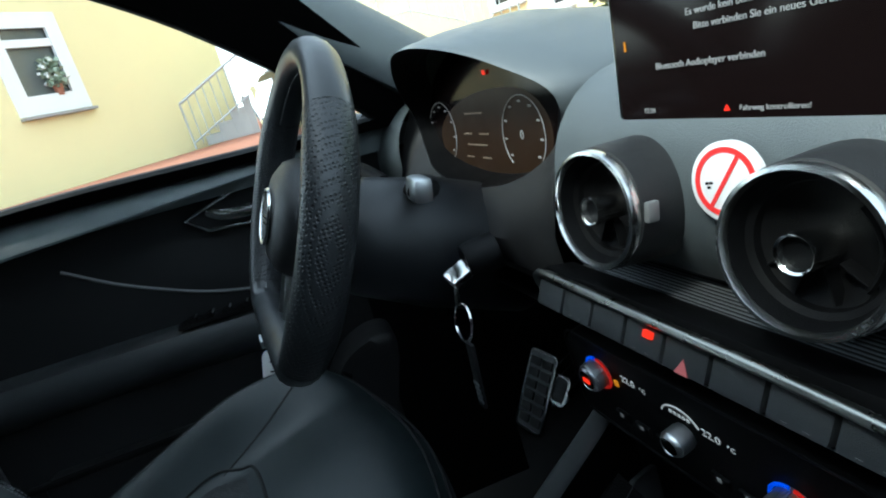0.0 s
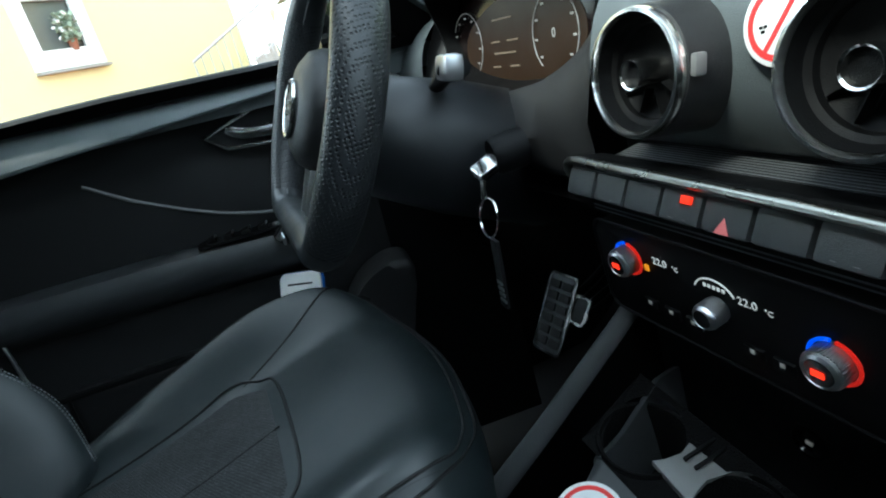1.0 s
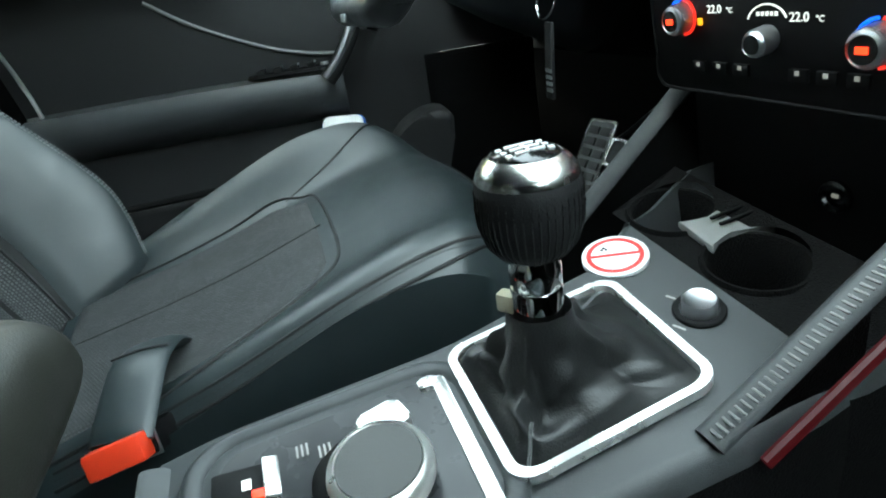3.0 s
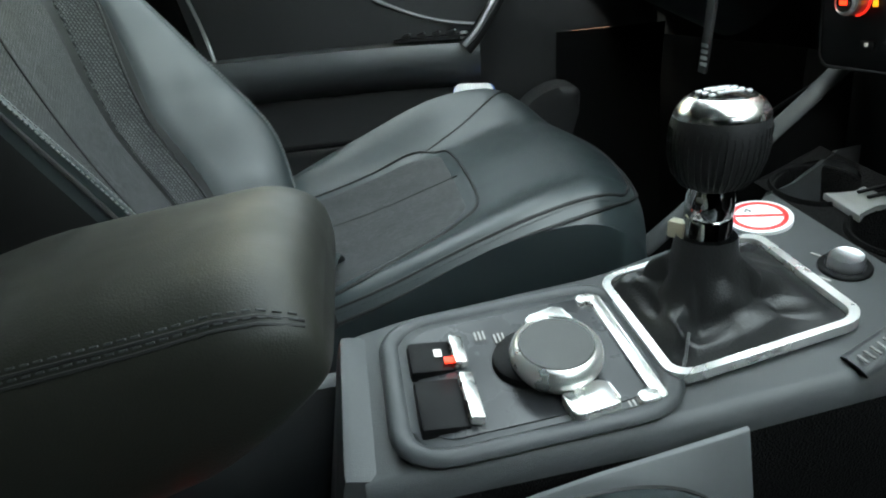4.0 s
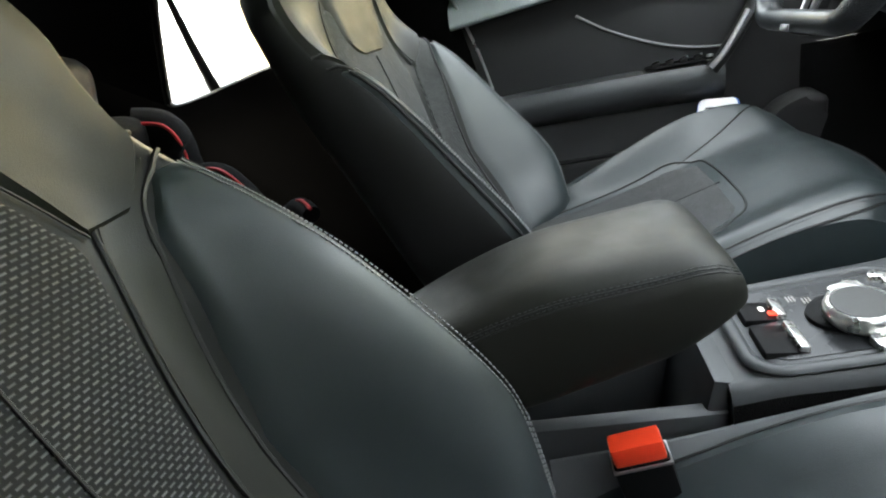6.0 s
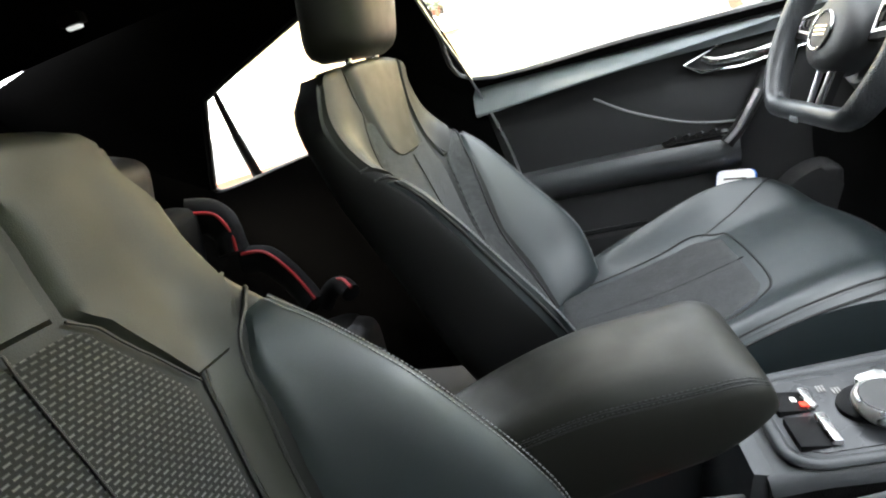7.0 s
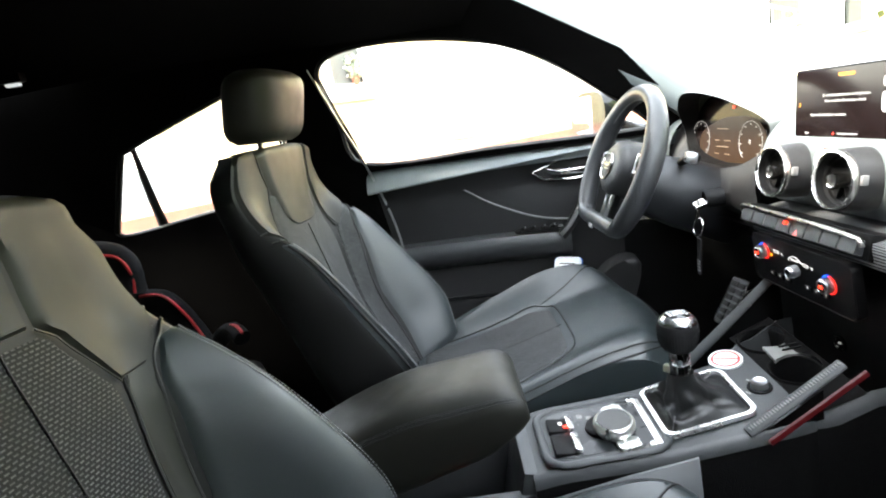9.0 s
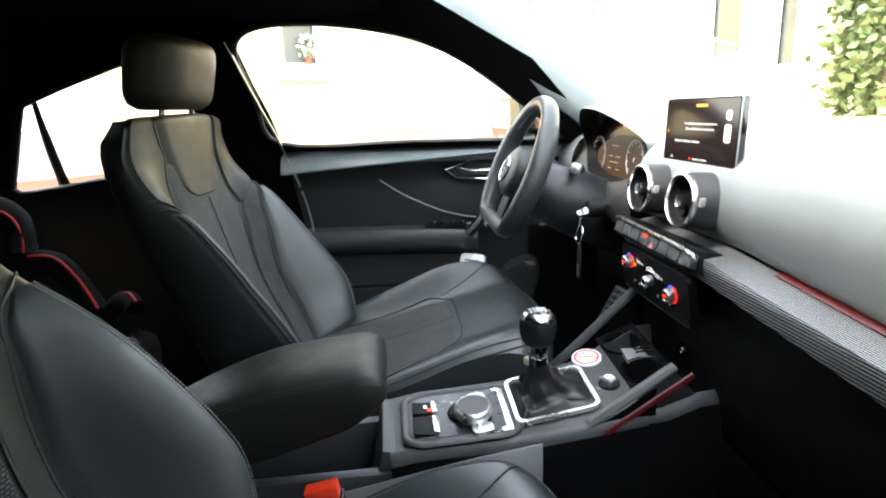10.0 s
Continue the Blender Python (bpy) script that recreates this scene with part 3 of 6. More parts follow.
def round_vent(x):
    v = thing("air_vent", "round black air vent with a bright chrome ring", "air vent", "round dashboard vents")
    m = facing(x, 0.0, 0.979, 6) @ Matrix.Diagonal((0.93, 0.93, 1, 1))
    bm = B()
    lathe(bm, [(0.0405, -0.004), (0.0432, 0.003), (0.0435, 0.007), (0.0425, 0.0098), (0.0402, 0.0102), (0.0388, 0.007), (0.0380, -0.004), (0.0405, -0.004)], m, 56, cap=False)
    part("ring", bm, CHROME, v, "bright chrome ring")
    bm = B()
    lathe(bm, [(0.047, -0.055), (0.0455, -0.02), (0.044, 0.002), (0.041, 0.003)], m, 56, cap=False)
    part("drum", bm, DOORP, v, "dark grey drum with a knurled rim")
    bm = B()
    lathe(bm, [(0.0385, 0.006), (0.0360, -0.003), (0.0325, -0.005), (0.0315, -0.009), (0.022, -0.014), (0.010, -0.014), (0.0, -0.014)], m, 48, cap=False)
    part("bowl", bm, PLAST, v)
    bm = B()
    lathe(bm, [(0.0080, 0.003), (0.0088, 0.009), (0.0100, 0.010), (0.0106, 0.006), (0.0098, -0.002), (0.0090, -0.014)], m, 28, cap=False)
    part("hub", bm, CHROME, v, "small bright metal hub ring")
    bm = B()
    lathe(bm, [(0.0, 0.005), (0.0082, 0.005), (0.0082, 0.0)], m, 24, cap=False)
    part("hub_cap", bm, PLAST, v)
    for a in (212, 250, 290, 328):
        bm = B()
        box(bm, (0, 0, 0), (0.018, 0.0009, 0.007), (12, 0, 0), 0.0003)
        bm.transform(m @ pose(0, 0, 0, 0, 0, a) @ pose(0.021, 0, -0.010))
        part("blade", bm, PLAST, v)
    for k, (a0, a1) in enumerate(((-35, 55),)):
        bm = B()
        tube(bm, [m @ Vector((0.029 * math.cos(radians(a)), 0.029 * math.sin(radians(a)), -0.005)) for a in range(a0, a1, 6)], 0.0014, 6)
        part("guide", bm, PLAST, v)
    bm = B()
    box(bm, (0.0465, 0.004, -0.002), (0.005, 0.014, 0.009), (0, 0, 0), 0.002)
    bm.transform(m)
    part("thumb_tab", bm, DIVID, v, "small bright adjuster tab")
    return v


round_vent(-0.087)
round_vent(0.050)


def sticker(m, r, name_label):
    s = thing("no_smoking_sticker", name_label, "sticker", "no smoking stickers")
    bm = B()
    lathe(bm, [(0, 0.0007), (r * 0.97, 0.0007), (r, 0.0004), (r, -0.004), (0, -0.004)], m, 48, cap=False)
    part("disc", bm, WHITE, s)
    bm = B()
    lathe(bm, [(r * 0.72, 0.0006), (r * 0.72, 0.0011), (r * 0.86, 0.0011), (r * 0.86, 0.0006)], m, 48, cap=False)
    part("red_ring", bm, REDI, s, "printed red ring")
    bm = B()
    box(bm, (0, 0, 0.0009), (r * 0.11, r * 1.45, 0.0006), (0, 0, -28), 0)
    bm.transform(m)
    part("red_bar", bm, REDI, s, "printed red diagonal bar")
    bm = B()
    for k, (ox, oy) in enumerate(((-0.5, -0.08), (-0.38, -0.06), (-0.44, -0.18))):
        box(bm, (r * ox, r * oy, 0.0009), (r * 0.09, r * 0.07, 0.0004), (0, 0, 10), 0)
    bm.transform(m)
    part("print_bar", bm, PLAST, s, "tiny dark print marks")
    return s


sticker(facing(-0.0105, 0.0245, 0.997, 8), 0.0222, "round white no smoking sticker with red print on the dashboard")

# central screen
scr = thing("infotainment_screen", "black freestanding infotainment screen showing white German text", "screen")
SM = facing(-0.007, 0.047, 1.074, 2)
bm = B()
prism(bm, rounded(0.204, 0.104, 0.004), 0.011, SM @ pose(0, 0, -0.011), 0.0015)
part("housing", bm, GLOSS, scr)
bm = B()
prism(bm, rounded(0.198, 0.098, 0.003), 0.0008, SM)
part("glass", bm, SCREEN, scr)
bm = B()
box(bm, (-0.0, 0.070, 1.03), (0.10, 0.03, 0.05), (0, 0, 0), 0.006)
part("stand", bm, PLAST, scr)
bm = B()
tube(bm, [SM @ Vector((x, y, -0.001)) for x, y in rounded(0.204, 0.104, 0.004)], 0.0011, 6, True)
part("bezel", bm, ALU, scr, "thin bright bezel")
Z = 0.0012
words("message", "Es wurde kein bekanntes Gerät gefunden.", 0.0054, SM @ pose(-0.040, 0.011, Z), TXTD, scr, "white text line")
words("message", "Bitte verbinden Sie ein neues Gerät.", 0.0054, SM @ pose(-0.035, 0.003, Z), TXTD, scr, "white text line")
words("menu_line", "Bluetooth Audioplayer verbinden", 0.0054, SM @ pose(-0.065, -0.0165, Z), TXTD, scr, "white text line")
words("warning_text", "Fahrweg kontrollieren!", 0.0042, SM @ pose(-0.008, -0.043, Z), TXTD, scr, "white text line")
words("clock", "12:24", 0.0044, SM @ pose(-0.078, -0.043, Z), TXTD, scr, "white clock digits")
words("warning_triangle", "▲", 0.0045, SM @ pose(-0.018, -0.043, Z), LED_R, scr, "small red warning triangle")
bm = B()
box(bm, (0.006, 0.040, Z), (0.03, 0.004, 0.0004), bev=0)
bm.transform(SM)
part("title_bar", bm, LED_A, scr, "orange title line")
bm = B()
prism(bm, rounded(0.016, 0.026, 0.005), 0.0004, SM @ pose(0.078, 0.0, Z))
prism(bm, rounded(0.014, 0.014, 0.005), 0.0004, SM @ pose(0.078, 0.026, Z))
part("car_picture", bm, TXTD, scr, "pale picture of a car from above")
bm = B()
box(bm, (-0.090, 0.0, Z), (0.0016, 0.006, 0.0004), bev=0)
bm.transform(SM)
part("scroll_mark", bm, LED_A, scr, "amber scroll mark")

# switch row with chrome rail
row = thing("switch_row", "row of dark switches under a bright chrome rail", "switches")
bm = B()
rail = smooth_path([(-0.158, -0.002, 0.885), (-0.160, -0.006, 0.898), (-0.150, -0.008, 0.908), (-0.10, -0.009, 0.9085), (0.0, -0.011, 0.9085), (0.10, -0.012, 0.907), (0.150, -0.014, 0.905), (0.158, -0.013, 0.895)], 6)
tube(bm, rail, 0.0042, 10, flat=0.8)
part("rail", bm, mat("satin_rail_metal", (0.32, 0.32, 0.29), 0.3, 1.0, noise_amt=0.08), row, "bright chrome rail")
bm = B()
box(bm, (-0.001, 0.012, 0.888), (0.318, 0.03, 0.036), (-12, 0, 0), 0.004)
part("backing", bm, PLAST, row)
sw_w = 0.0375
for k in range(8):
    x = -0.133 + k * sw_w
    bm = B()
    box(bm, (x, -0.006, 0.8905), (sw_w - 0.0022, 0.016, 0.021), (-22, 0, 0), 0.003)
    s = part("switch", bm, GREYP, row)
    bm = B()
    if k == 4:
        prism(bm, [(-0.0055, -0.0045), (0.0055, -0.0045), (0, 0.005)], 0.0008, facing(x, -0.0152, 0.8885, 22))
        part("hazard_triangle", bm, HAZ, s, "pale red hazard triangle")
    elif k in (1, 3, 6, 7):
        for q in range(3):
            box(bm, (x - 0.006 + q * 0.006, -0.0152 + 0.001 * (q % 2), 0.888 + 0.002 * (q % 2)), (0.0036, 0.0008, 0.004), (-22, 0, 0), 0)
        part("symbol", bm, TXTD, s, "small grey symbol")
    else:
        bm.free()
    if k == 3:
        bm = B()
        box(bm, (x + 0.006, -0.0125, 0.8985), (0.0085, 0.003, 0.005), (-22, 0, 0), 0.0008)
        part("led", bm, LED_R, s, "lit red indicator")

row.location, row.scale = (-0.031, 0.0, 0.007), (0.9, 1.0, 1.0)

# climate panel
cl = thing("climate_panel", "black climate control panel with three chrome dials", "climate control")
bm = B()
prism(bm, rounded(0.235, 0.085, 0.012), 0.014, facing(-0.031, 0.012, 0.829, -8), 0.002)
part("plate", bm, PLAST, cl)
bm = B()
tube(bm, [facing(-0.031, -0.003, 0.829, -8) @ Vector((x, y, 0)) for x, y in rounded(0.235, 0.085, 0.012)], 0.0012, 6, True)
part("edge_trim", bm, PLAST, cl, "thin edge trim")
CM = facing(-0.031, -0.0025, 0.829, -8)
for k, (ox, oz, r) in enumerate(((-0.079, 0.016, 0.0108), (-0.002, 0.001, 0.0088), (0.073, 0.001, 0.0112))):
    m = CM @ pose(ox, oz, 0)
    bm = B()
    lathe(bm, [(r * 1.0, 0), (r, 0.008), (r * 0.96, 0.014), (r * 0.80, 0.0155), (r * 0.76, 0.0145), (0, 0.0145)], m, 36, cap=False)
    d = part("dial", bm, ALU, cl, "knurled bright dial")
    bm = B()
    lathe(bm, [(0, 0.0152), (r * 0.72, 0.0152), (r * 0.74, 0.0142)], m, 30, cap=False)
    part("dial_face", bm, GLOSS, d)
    bm = B()
    for q in range(40):
        a = 2 * math.pi * q / 40
        box(bm, (r * 1.01 * math.cos(a), r * 1.01 * math.sin(a), 0.007), (0.0012, 0.0009, 0.010), (0, 0, math.degrees(a)), 0)
    bm.transform(m)
    tagged(part("knurling", bm, ALU, d, "fine knurled grip"), kind="stuff")
    if k != 1:
        for col, a0, a1 in ((LED_B, 95, 190), (LED_RR, -85, 85)):
            bm = B()
            tube(bm, [m @ Vector((r * 1.22 * math.cos(radians(a)), r * 1.22 * math.sin(radians(a)), 0.003)) for a in range(a0, a1 + 1, 7)], 0.0012, 6)
            part("light_ring", bm, col, d, "lit blue arc" if col is LED_B else "lit red arc")
        bm = B()
        box(bm, m @ Vector((0, 0, 0.0156)), (0.007, 0.0008, 0.004), (8, 0, 0), 0)
        part("mark", bm, LED_R, d, "small lit red mark")
for ox, oz in ((-0.056, 0.024), (0.014, 0.018)):
    words("temperature", "22.0", 0.0082, CM @ pose(ox, oz - 0.006, 0.0006), TXT, cl, "lit white temperature digits")
    words("unit", "°C", 0.0052, CM @ pose(ox + 0.0185, oz - 0.006, 0.0006), TXT, cl, "lit white unit")
bm = B()
tube(bm, [CM @ Vector((-0.003 + 0.016 * math.cos(radians(a)), 0.010 + 0.013 * math.sin(radians(a)), 0.0006)) for a in range(20, 165, 8)], 0.0006, 6)
for q in range(5):
    box(bm, CM @ Vector((-0.010 + q * 0.0036, 0.017, 0.0006)), (0.0022, 0.0005, 0.0026), (8, 0, 0), 0)
part("fan_symbol", bm, TXT, cl, "lit white fan scale")
for q in range(6):
    bm = B()
    ox = (-0.066, -0.045, -0.025, 0.022, 0.042, 0.062)[q]
    box(bm, CM @ Vector((ox, -0.022, 0.001)), (0.014, 0.003, 0.009), (8, 0, 0), 0.001)
    kb = part("key", bm, PLAST, cl)
    bm = B()
    box(bm, CM @ Vector((ox, -0.020, 0.0028)), (0.003, 0.0006, 0.003), (8, 0, 0), 0)
    part("key_symbol", bm, TXTD, kb)
bm = B()
box(bm, CM @ Vector((-0.063, 0.012, 0.001)), (0.004, 0.001, 0.005), (8, 0, 0), 0)
part("amber_lamp", bm, LED_A, cl, "small lit amber lamp")

# column, key, stalks
col = thing("steering_column", "black plastic steering column shroud with stalks", "steering column")
bm = B()
lathe(bm, [(0.0, -0.22), (0.075, -0.22), (0.072, -0.10), (0.062, -0.02), (0.05, 0.0), (0.0, 0.0)], pose(-0.352, -0.125, 0.955, 66), 36, cap=False)
part("shroud", bm, mat("column_plastic", (0.014, 0.0155, 0.0175), 0.42, noise_amt=0.12, bump=0.15, bump_scale=1200), col)
bm = B()
tube(bm, smooth_path([(-0.31, -0.05, 0.985), (-0.25, -0.06, 1.0), (-0.205, -0.075, 1.003)], 5), [0.009, 0.009, 0.0095, 0.010, 0.0105, 0.011, 0.012, 0.013, 0.0135, 0.014, 0.0135], 10, flat=0.7)
st = part("wiper_stalk", bm, PLAST, col, "black stalk")
bm = B()
box(bm, (-0.207, -0.078, 1.005), (0.034, 0.016, 0.020), (-10, 0, -8), 0.005)
part("stalk_tip", bm, ALU, st, "pale silver stalk end")
bm = B()
tube(bm, smooth_path([(-0.40, -0.05, 0.985), (-0.46, -0.06, 1.0), (-0.51, -0.075, 1.005)], 5), 0.010, 10, flat=0.7)
part("indicator_stalk", bm, PLAST, col)
key = thing("car_key", "car key in the ignition with a steel key ring", "key")
bm = B()
lathe(bm, [(0, 0.012), (0.016, 0.012), (0.018, 0.006), (0.018, -0.02)], facing(-0.292, -0.03, 0.893, -5, -10), 24, cap=False)
part("ignition_lock", bm, PLAST, key)
bm = B()
box(bm, (-0.288, -0.052, 0.886), (0.018, 0.026, 0.011), (20, 25, 10), 0.004)
part("key_head", bm, CHROME, key)
bm = B()
tube(bm, smooth_path([(-0.286, -0.058, 0.882), (-0.281, -0.062, 0.872), (-0.279, -0.064, 0.862)], 3), 0.003, 6)
part("link", bm, CHROME, key)
bm = B()
tube(bm, [(-0.277 + 0.0175 * math.cos(a), -0.064 + 0.004 * math.sin(a), 0.845 + 0.0175 * math.sin(a)) for a in [2 * math.pi * k / 28 for k in range(28)]], 0.0014, 6, True)
part("key_ring", bm, CHROME, key, "thin steel ring")

# knee panel under the column
bm = B()
grid(bm, lambda a, b: (-0.175 - 0.004 * b, 0.045 + 0.25 * a, 0.87 - 0.42 * b), 6, 6)
bmesh.ops.solidify(bm, geom=list(bm.faces), thickness=0.008)
part("stack_cheek", bm, PLAST, dash, "black side of the centre stack")
bm = B()
grid(bm, lambda a, b: (-0.74 + 0.56 * a, 0.0 + 0.03 * math.sin(math.pi * b) + 0.16 * b, 0.90 - 0.13 * b), 12, 8)
bmesh.ops.solidify(bm, geom=list(bm.faces), thickness=0.02)
part("knee_panel", bm, PLAST, dash, "black knee panel")

bm = B()
box(bm, (-0.277, -0.064, 0.788), (0.013, 0.004, 0.072), (0, 4, 0), 0.0015)
tag = part("key_tag", bm, LEATHER_D, key, "slim black leather key tag")
for q in range(4):
    bm = B()
    box(bm, (-0.2765 + 0.0003 * q, -0.0665, 0.780 - 0.0062 * q), (0.0105, 0.0012, 0.0034), (0, 4, 0), 0.0004)
    part("tag_bar", bm, ALU, tag, "small bright bar")
key.location = (0.052, 0.001, 0.026)
sock = thing("power_socket", "small round black power socket in the lower dashboard", "socket")
bm = B()
lathe(bm, [(0.0, 0.001), (0.0085, 0.001), (0.0095, 0.003), (0.0125, 0.003), (0.013, 0.0)], facing(-0.005, 0.046, 0.712, -5), 28, cap=False)
part("rim", bm, GLOSS, sock)
bm = B()
box(bm, (-0.005, 0.0445, 0.7125), (0.005, 0.001, 0.003), (0, 0, 0), 0)
part("symbol", bm, TXTD, sock, "tiny pale symbol")
# steering wheel
wheel = thing("steering_wheel", "black leather flat-bottomed steering wheel with chrome trim", "steering wheel")
WM = Matrix.Translation((-0.342, -0.166, 0.988)) @ pose(0, 0, 0, 90 - 23.6, 0, 0) @ Matrix.Diagonal((0.915, 0.915, 0.95, 1))
rim = []
for k in range(72):
    a = 2 * math.pi * k / 72
    x, y = 0.171 * math.cos(a), 0.169 * math.sin(a)
    y = max(y, -0.124)
    rim.append(Vector((x, y, 0)))
rim = [rim[i] * 0.5 + (rim[i - 1] + rim[(i + 1) % 72]) * 0.25 for i in range(72)]
n = 14
rings = []
for i, p in enumerate(rim):
    t = (rim[(i + 1) % 72] - rim[i - 1]).normalized()
    o = t.cross(Vector((0, 0, 1)))
    rr = 0.0178 + 0.0025 * math.exp(-((abs(p.x) - 0.16) / 0.03) ** 2)
    rings.append([WM @ (p + o * math.cos(2 * math.pi * q / n) * rr * 0.95 + Vector((0, 0, 1)) * math.sin(2 * math.pi * q / n) * rr * 1.1) for q in range(n)])
WLEATH = mat("smooth_wheel_leather", (0.020, 0.022, 0.024), 0.36, noise_amt=0.12, bump=0.08, bump_scale=900)
PERF = dotted("perforated_wheel_leather", (0.020, 0.022, 0.024), 300)


def rim_arc(i0, i1, material, name, label, grow):
    """A stretch of the rim's leather between two of its rings."""
    bm = B()
    mid = [sum(r, Vector()) / n for r in rings]
    vs = [[bm.verts.new(mid[i % 72] + (q - mid[i % 72]) * grow) for q in rings[i % 72]] for i in range(i0, i1 + 1)]
    for a, b in zip(vs, vs[1:]):
        for q in range(n):
            bm.faces.new((a[q], a[(q + 1) % n], b[(q + 1) % n], b[q]))
    return part(name, bm, material, rimo, label) if grow > 1 else part(name, bm, material, wheel, label)


rimo = rim_arc(0, 72, WLEATH, "rim", "smooth black leather rim", 1.0)
rim_arc(-8, 8, PERF, "grip", "perforated leather grip", 1.012)
rim_arc(28, 44, PERF, "grip", "perforated leather grip", 1.012)
for a in (40, 140, 220, 320):
    i = int(a / 5)
    bm = B()
    p, t = rim[i], (rim[(i + 1) % 72] - rim[i - 1]).normalized()
    o = t.cross(Vector((0, 0, 1)))
    tube(bm, [WM @ (p + o * math.cos(2 * math.pi * q / 24) * 0.0172 + Vector((0, 0, 1)) * math.sin(2 * math.pi * q / 24) * 0.0198) for q in range(24)], 0.0008, 5, True)
    part("seam", bm, RUBBER, rimo)
bm = B()
tube(bm, [WM @ (p * 0.905 + Vector((0, 0, 0.004))) for p in rim], 0.0009, 5, True)
part("stitching", bm, STITCH, rimo, "line of pale stitching")
bm = B()
lathe(bm, [(0, 0.024), (0.025, 0.0235), (0.045, 0.020), (0.058, 0.012), (0.064, 0.0), (0.066, -0.03), (0.0, -0.03)], WM @ pose(0, 0.002, 0) @ Matrix.Diagonal((1.1, 0.98, 1, 1)), 48, cap=False)
part("airbag_cover", bm, mat("airbag_plastic", (0.014, 0.015, 0.016), 0.5, noise_amt=0.12, bump=0.25, bump_scale=1100), wheel, "round smooth black airbag cover")
for s in (-1, 1):
    bm = B()
    prism(bm, [(s * 0.07, 0.045), (s * 0.158, 0.03), (s * 0.158, -0.005), (s * 0.07, -0.012)][::s], 0.016, WM @ pose(0, 0, -0.022), 0.004)
    sp = part("spoke", bm, PLAST, wheel)
    bm = B()
    frame_ring(bm, [(s * x, y) for x, y in ((0.082, 0.040), (0.140, 0.030), (0.140, 0.004), (0.082, -0.002))], [(s * x, y) for x, y in ((0.086, 0.036), (0.136, 0.027), (0.136, 0.008), (0.086, 0.002))], 0.003, WM @ pose(0, 0, -0.005))
    part("spoke_trim", bm, ALU, sp, "silver spoke trim")
    for q in range(3):
        bm = B()
        box(bm, (s * (0.096 + 0.015 * q), 0.018, -0.003), (0.009, 0.011, 0.005), (0, 0, 0), 0.0015)
        bm.transform(WM)
        part("button", bm, PLAST, sp)
bm = B()
frame_ring(bm, [(-0.030, -0.04), (0.030, -0.04), (0.024, -0.142), (-0.024, -0.142)], [(-0.017, -0.05), (0.017, -0.05), (0.013, -0.118), (-0.013, -0.118)], 0.012, WM @ pose(0, 0, -0.016))
lsp = part("lower_spoke", bm, PLAST, wheel)
bm = B()
tube(bm, [WM @ Vector(p) for p in ((-0.017, -0.05, -0.003), (-0.013, -0.118, -0.003), (0.013, -0.118, -0.003), (0.017, -0.05, -0.003))], 0.0046, 8)
part("spoke_trim", bm, ALU, lsp, "chrome v-shaped trim")
bm = B()
lathe(bm, [(0.0290, 0.0), (0.0305, 0.003), (0.0290, 0.0055), (0.0270, 0.0045), (0.0268, 0.0)], WM @ pose(0, 0, 0.022), 40, cap=False)
part("badge_ring", bm, CHROME, wheel, "chrome badge ring")
bm = B()
lathe(bm, [(0.0, 0.004), (0.026, 0.003), (0.0265, 0.0)], WM @ pose(0, 0, 0.022), 32, cap=False)
bdg = part("badge", bm, DOORP, wheel)
bm = B()
for k in range(3):
    box(bm, (0, 0.006 - 0.006 * k, 0.0265), (0.034, 0.003, 0.001), bev=0)
bm.transform(WM)
part("badge_bar", bm, CHROME, bdg, "plain chrome bars on the badge")
bm = B()
box(bm, (0, -0.137, 0.0185), (0.024, 0.009, 0.003), (14, 0, 0), 0.001)
bm.transform(WM)
part("trim_tag", bm, ALU, wheel, "small silver and red tag")

# ---- centre console ----
con = thing("centre_console", "dark grey centre console between the front seats", "console")


def cz(y):
    """Height of the console's top at y."""
    return lerp(y, [(-0.60, 0.585), (-0.45, 0.607), (-0.27, 0.613), (-0.13, 0.633), (-0.02, 0.642), (0.04, 0.66)])


def cw(y):
    """Half width of the console at y."""
    return lerp(y, [(-0.60, 0.108), (-0.48, 0.112), (-0.27, 0.118), (-0.1, 0.134), (0.05, 0.150)])




def narrowed(v):
    """The console's plan: it narrows towards the rear, and its top leans to the passenger."""
    k = lerp(v[1], [(-0.45, 0.70), (-0.27, 0.71), (-0.12, 0.70), (-0.06, 0.88), (0.05, 0.98)])
    x = 0.001 + 0.04 * (1 - k) + v[0] * k
    return Vector((x, -0.0135 + 0.89 * v[1], v[2] + 0.034 - 0.12 * x * min(1.0, max(0.0, (v[2] - 0.45) / 0.1))))


CX = 0.004
bm = B()
rings = []
for k in range(30):
    y = 0.08 - 0.58 * k / 29
    w, z = cw(y), cz(y)
    wr = lerp(y, [(-0.13, w), (-0.06, 0.106), (0.08, 0.094)]) if y > -0.13 else w
    dip = 0.075 if y > -0.057 else 0.0
    if k > 0 and dip == 0 and 0.08 - 0.58 * (k - 1) / 29 > -0.057:
        rings.append([Vector((q.x, -0.055, q.z)) for q in rings[-1]])
        y = -0.056
    rings.append([Vector((CX + x, y, zz)) for x, zz in ((-w - 0.01, 0.22), (-w - 0.004, z - 0.05), (-w, z - 0.016), (-w + 0.006, z - 0.005), (-w + 0.014, z), (-w + 0.018, z - dip), (wr - 0.018, z - dip), (wr - 0.014, z), (wr - 0.006, z - 0.005), (wr, z - 0.016), (wr + 0.004, z - 0.05), (wr + 0.01, 0.22))])
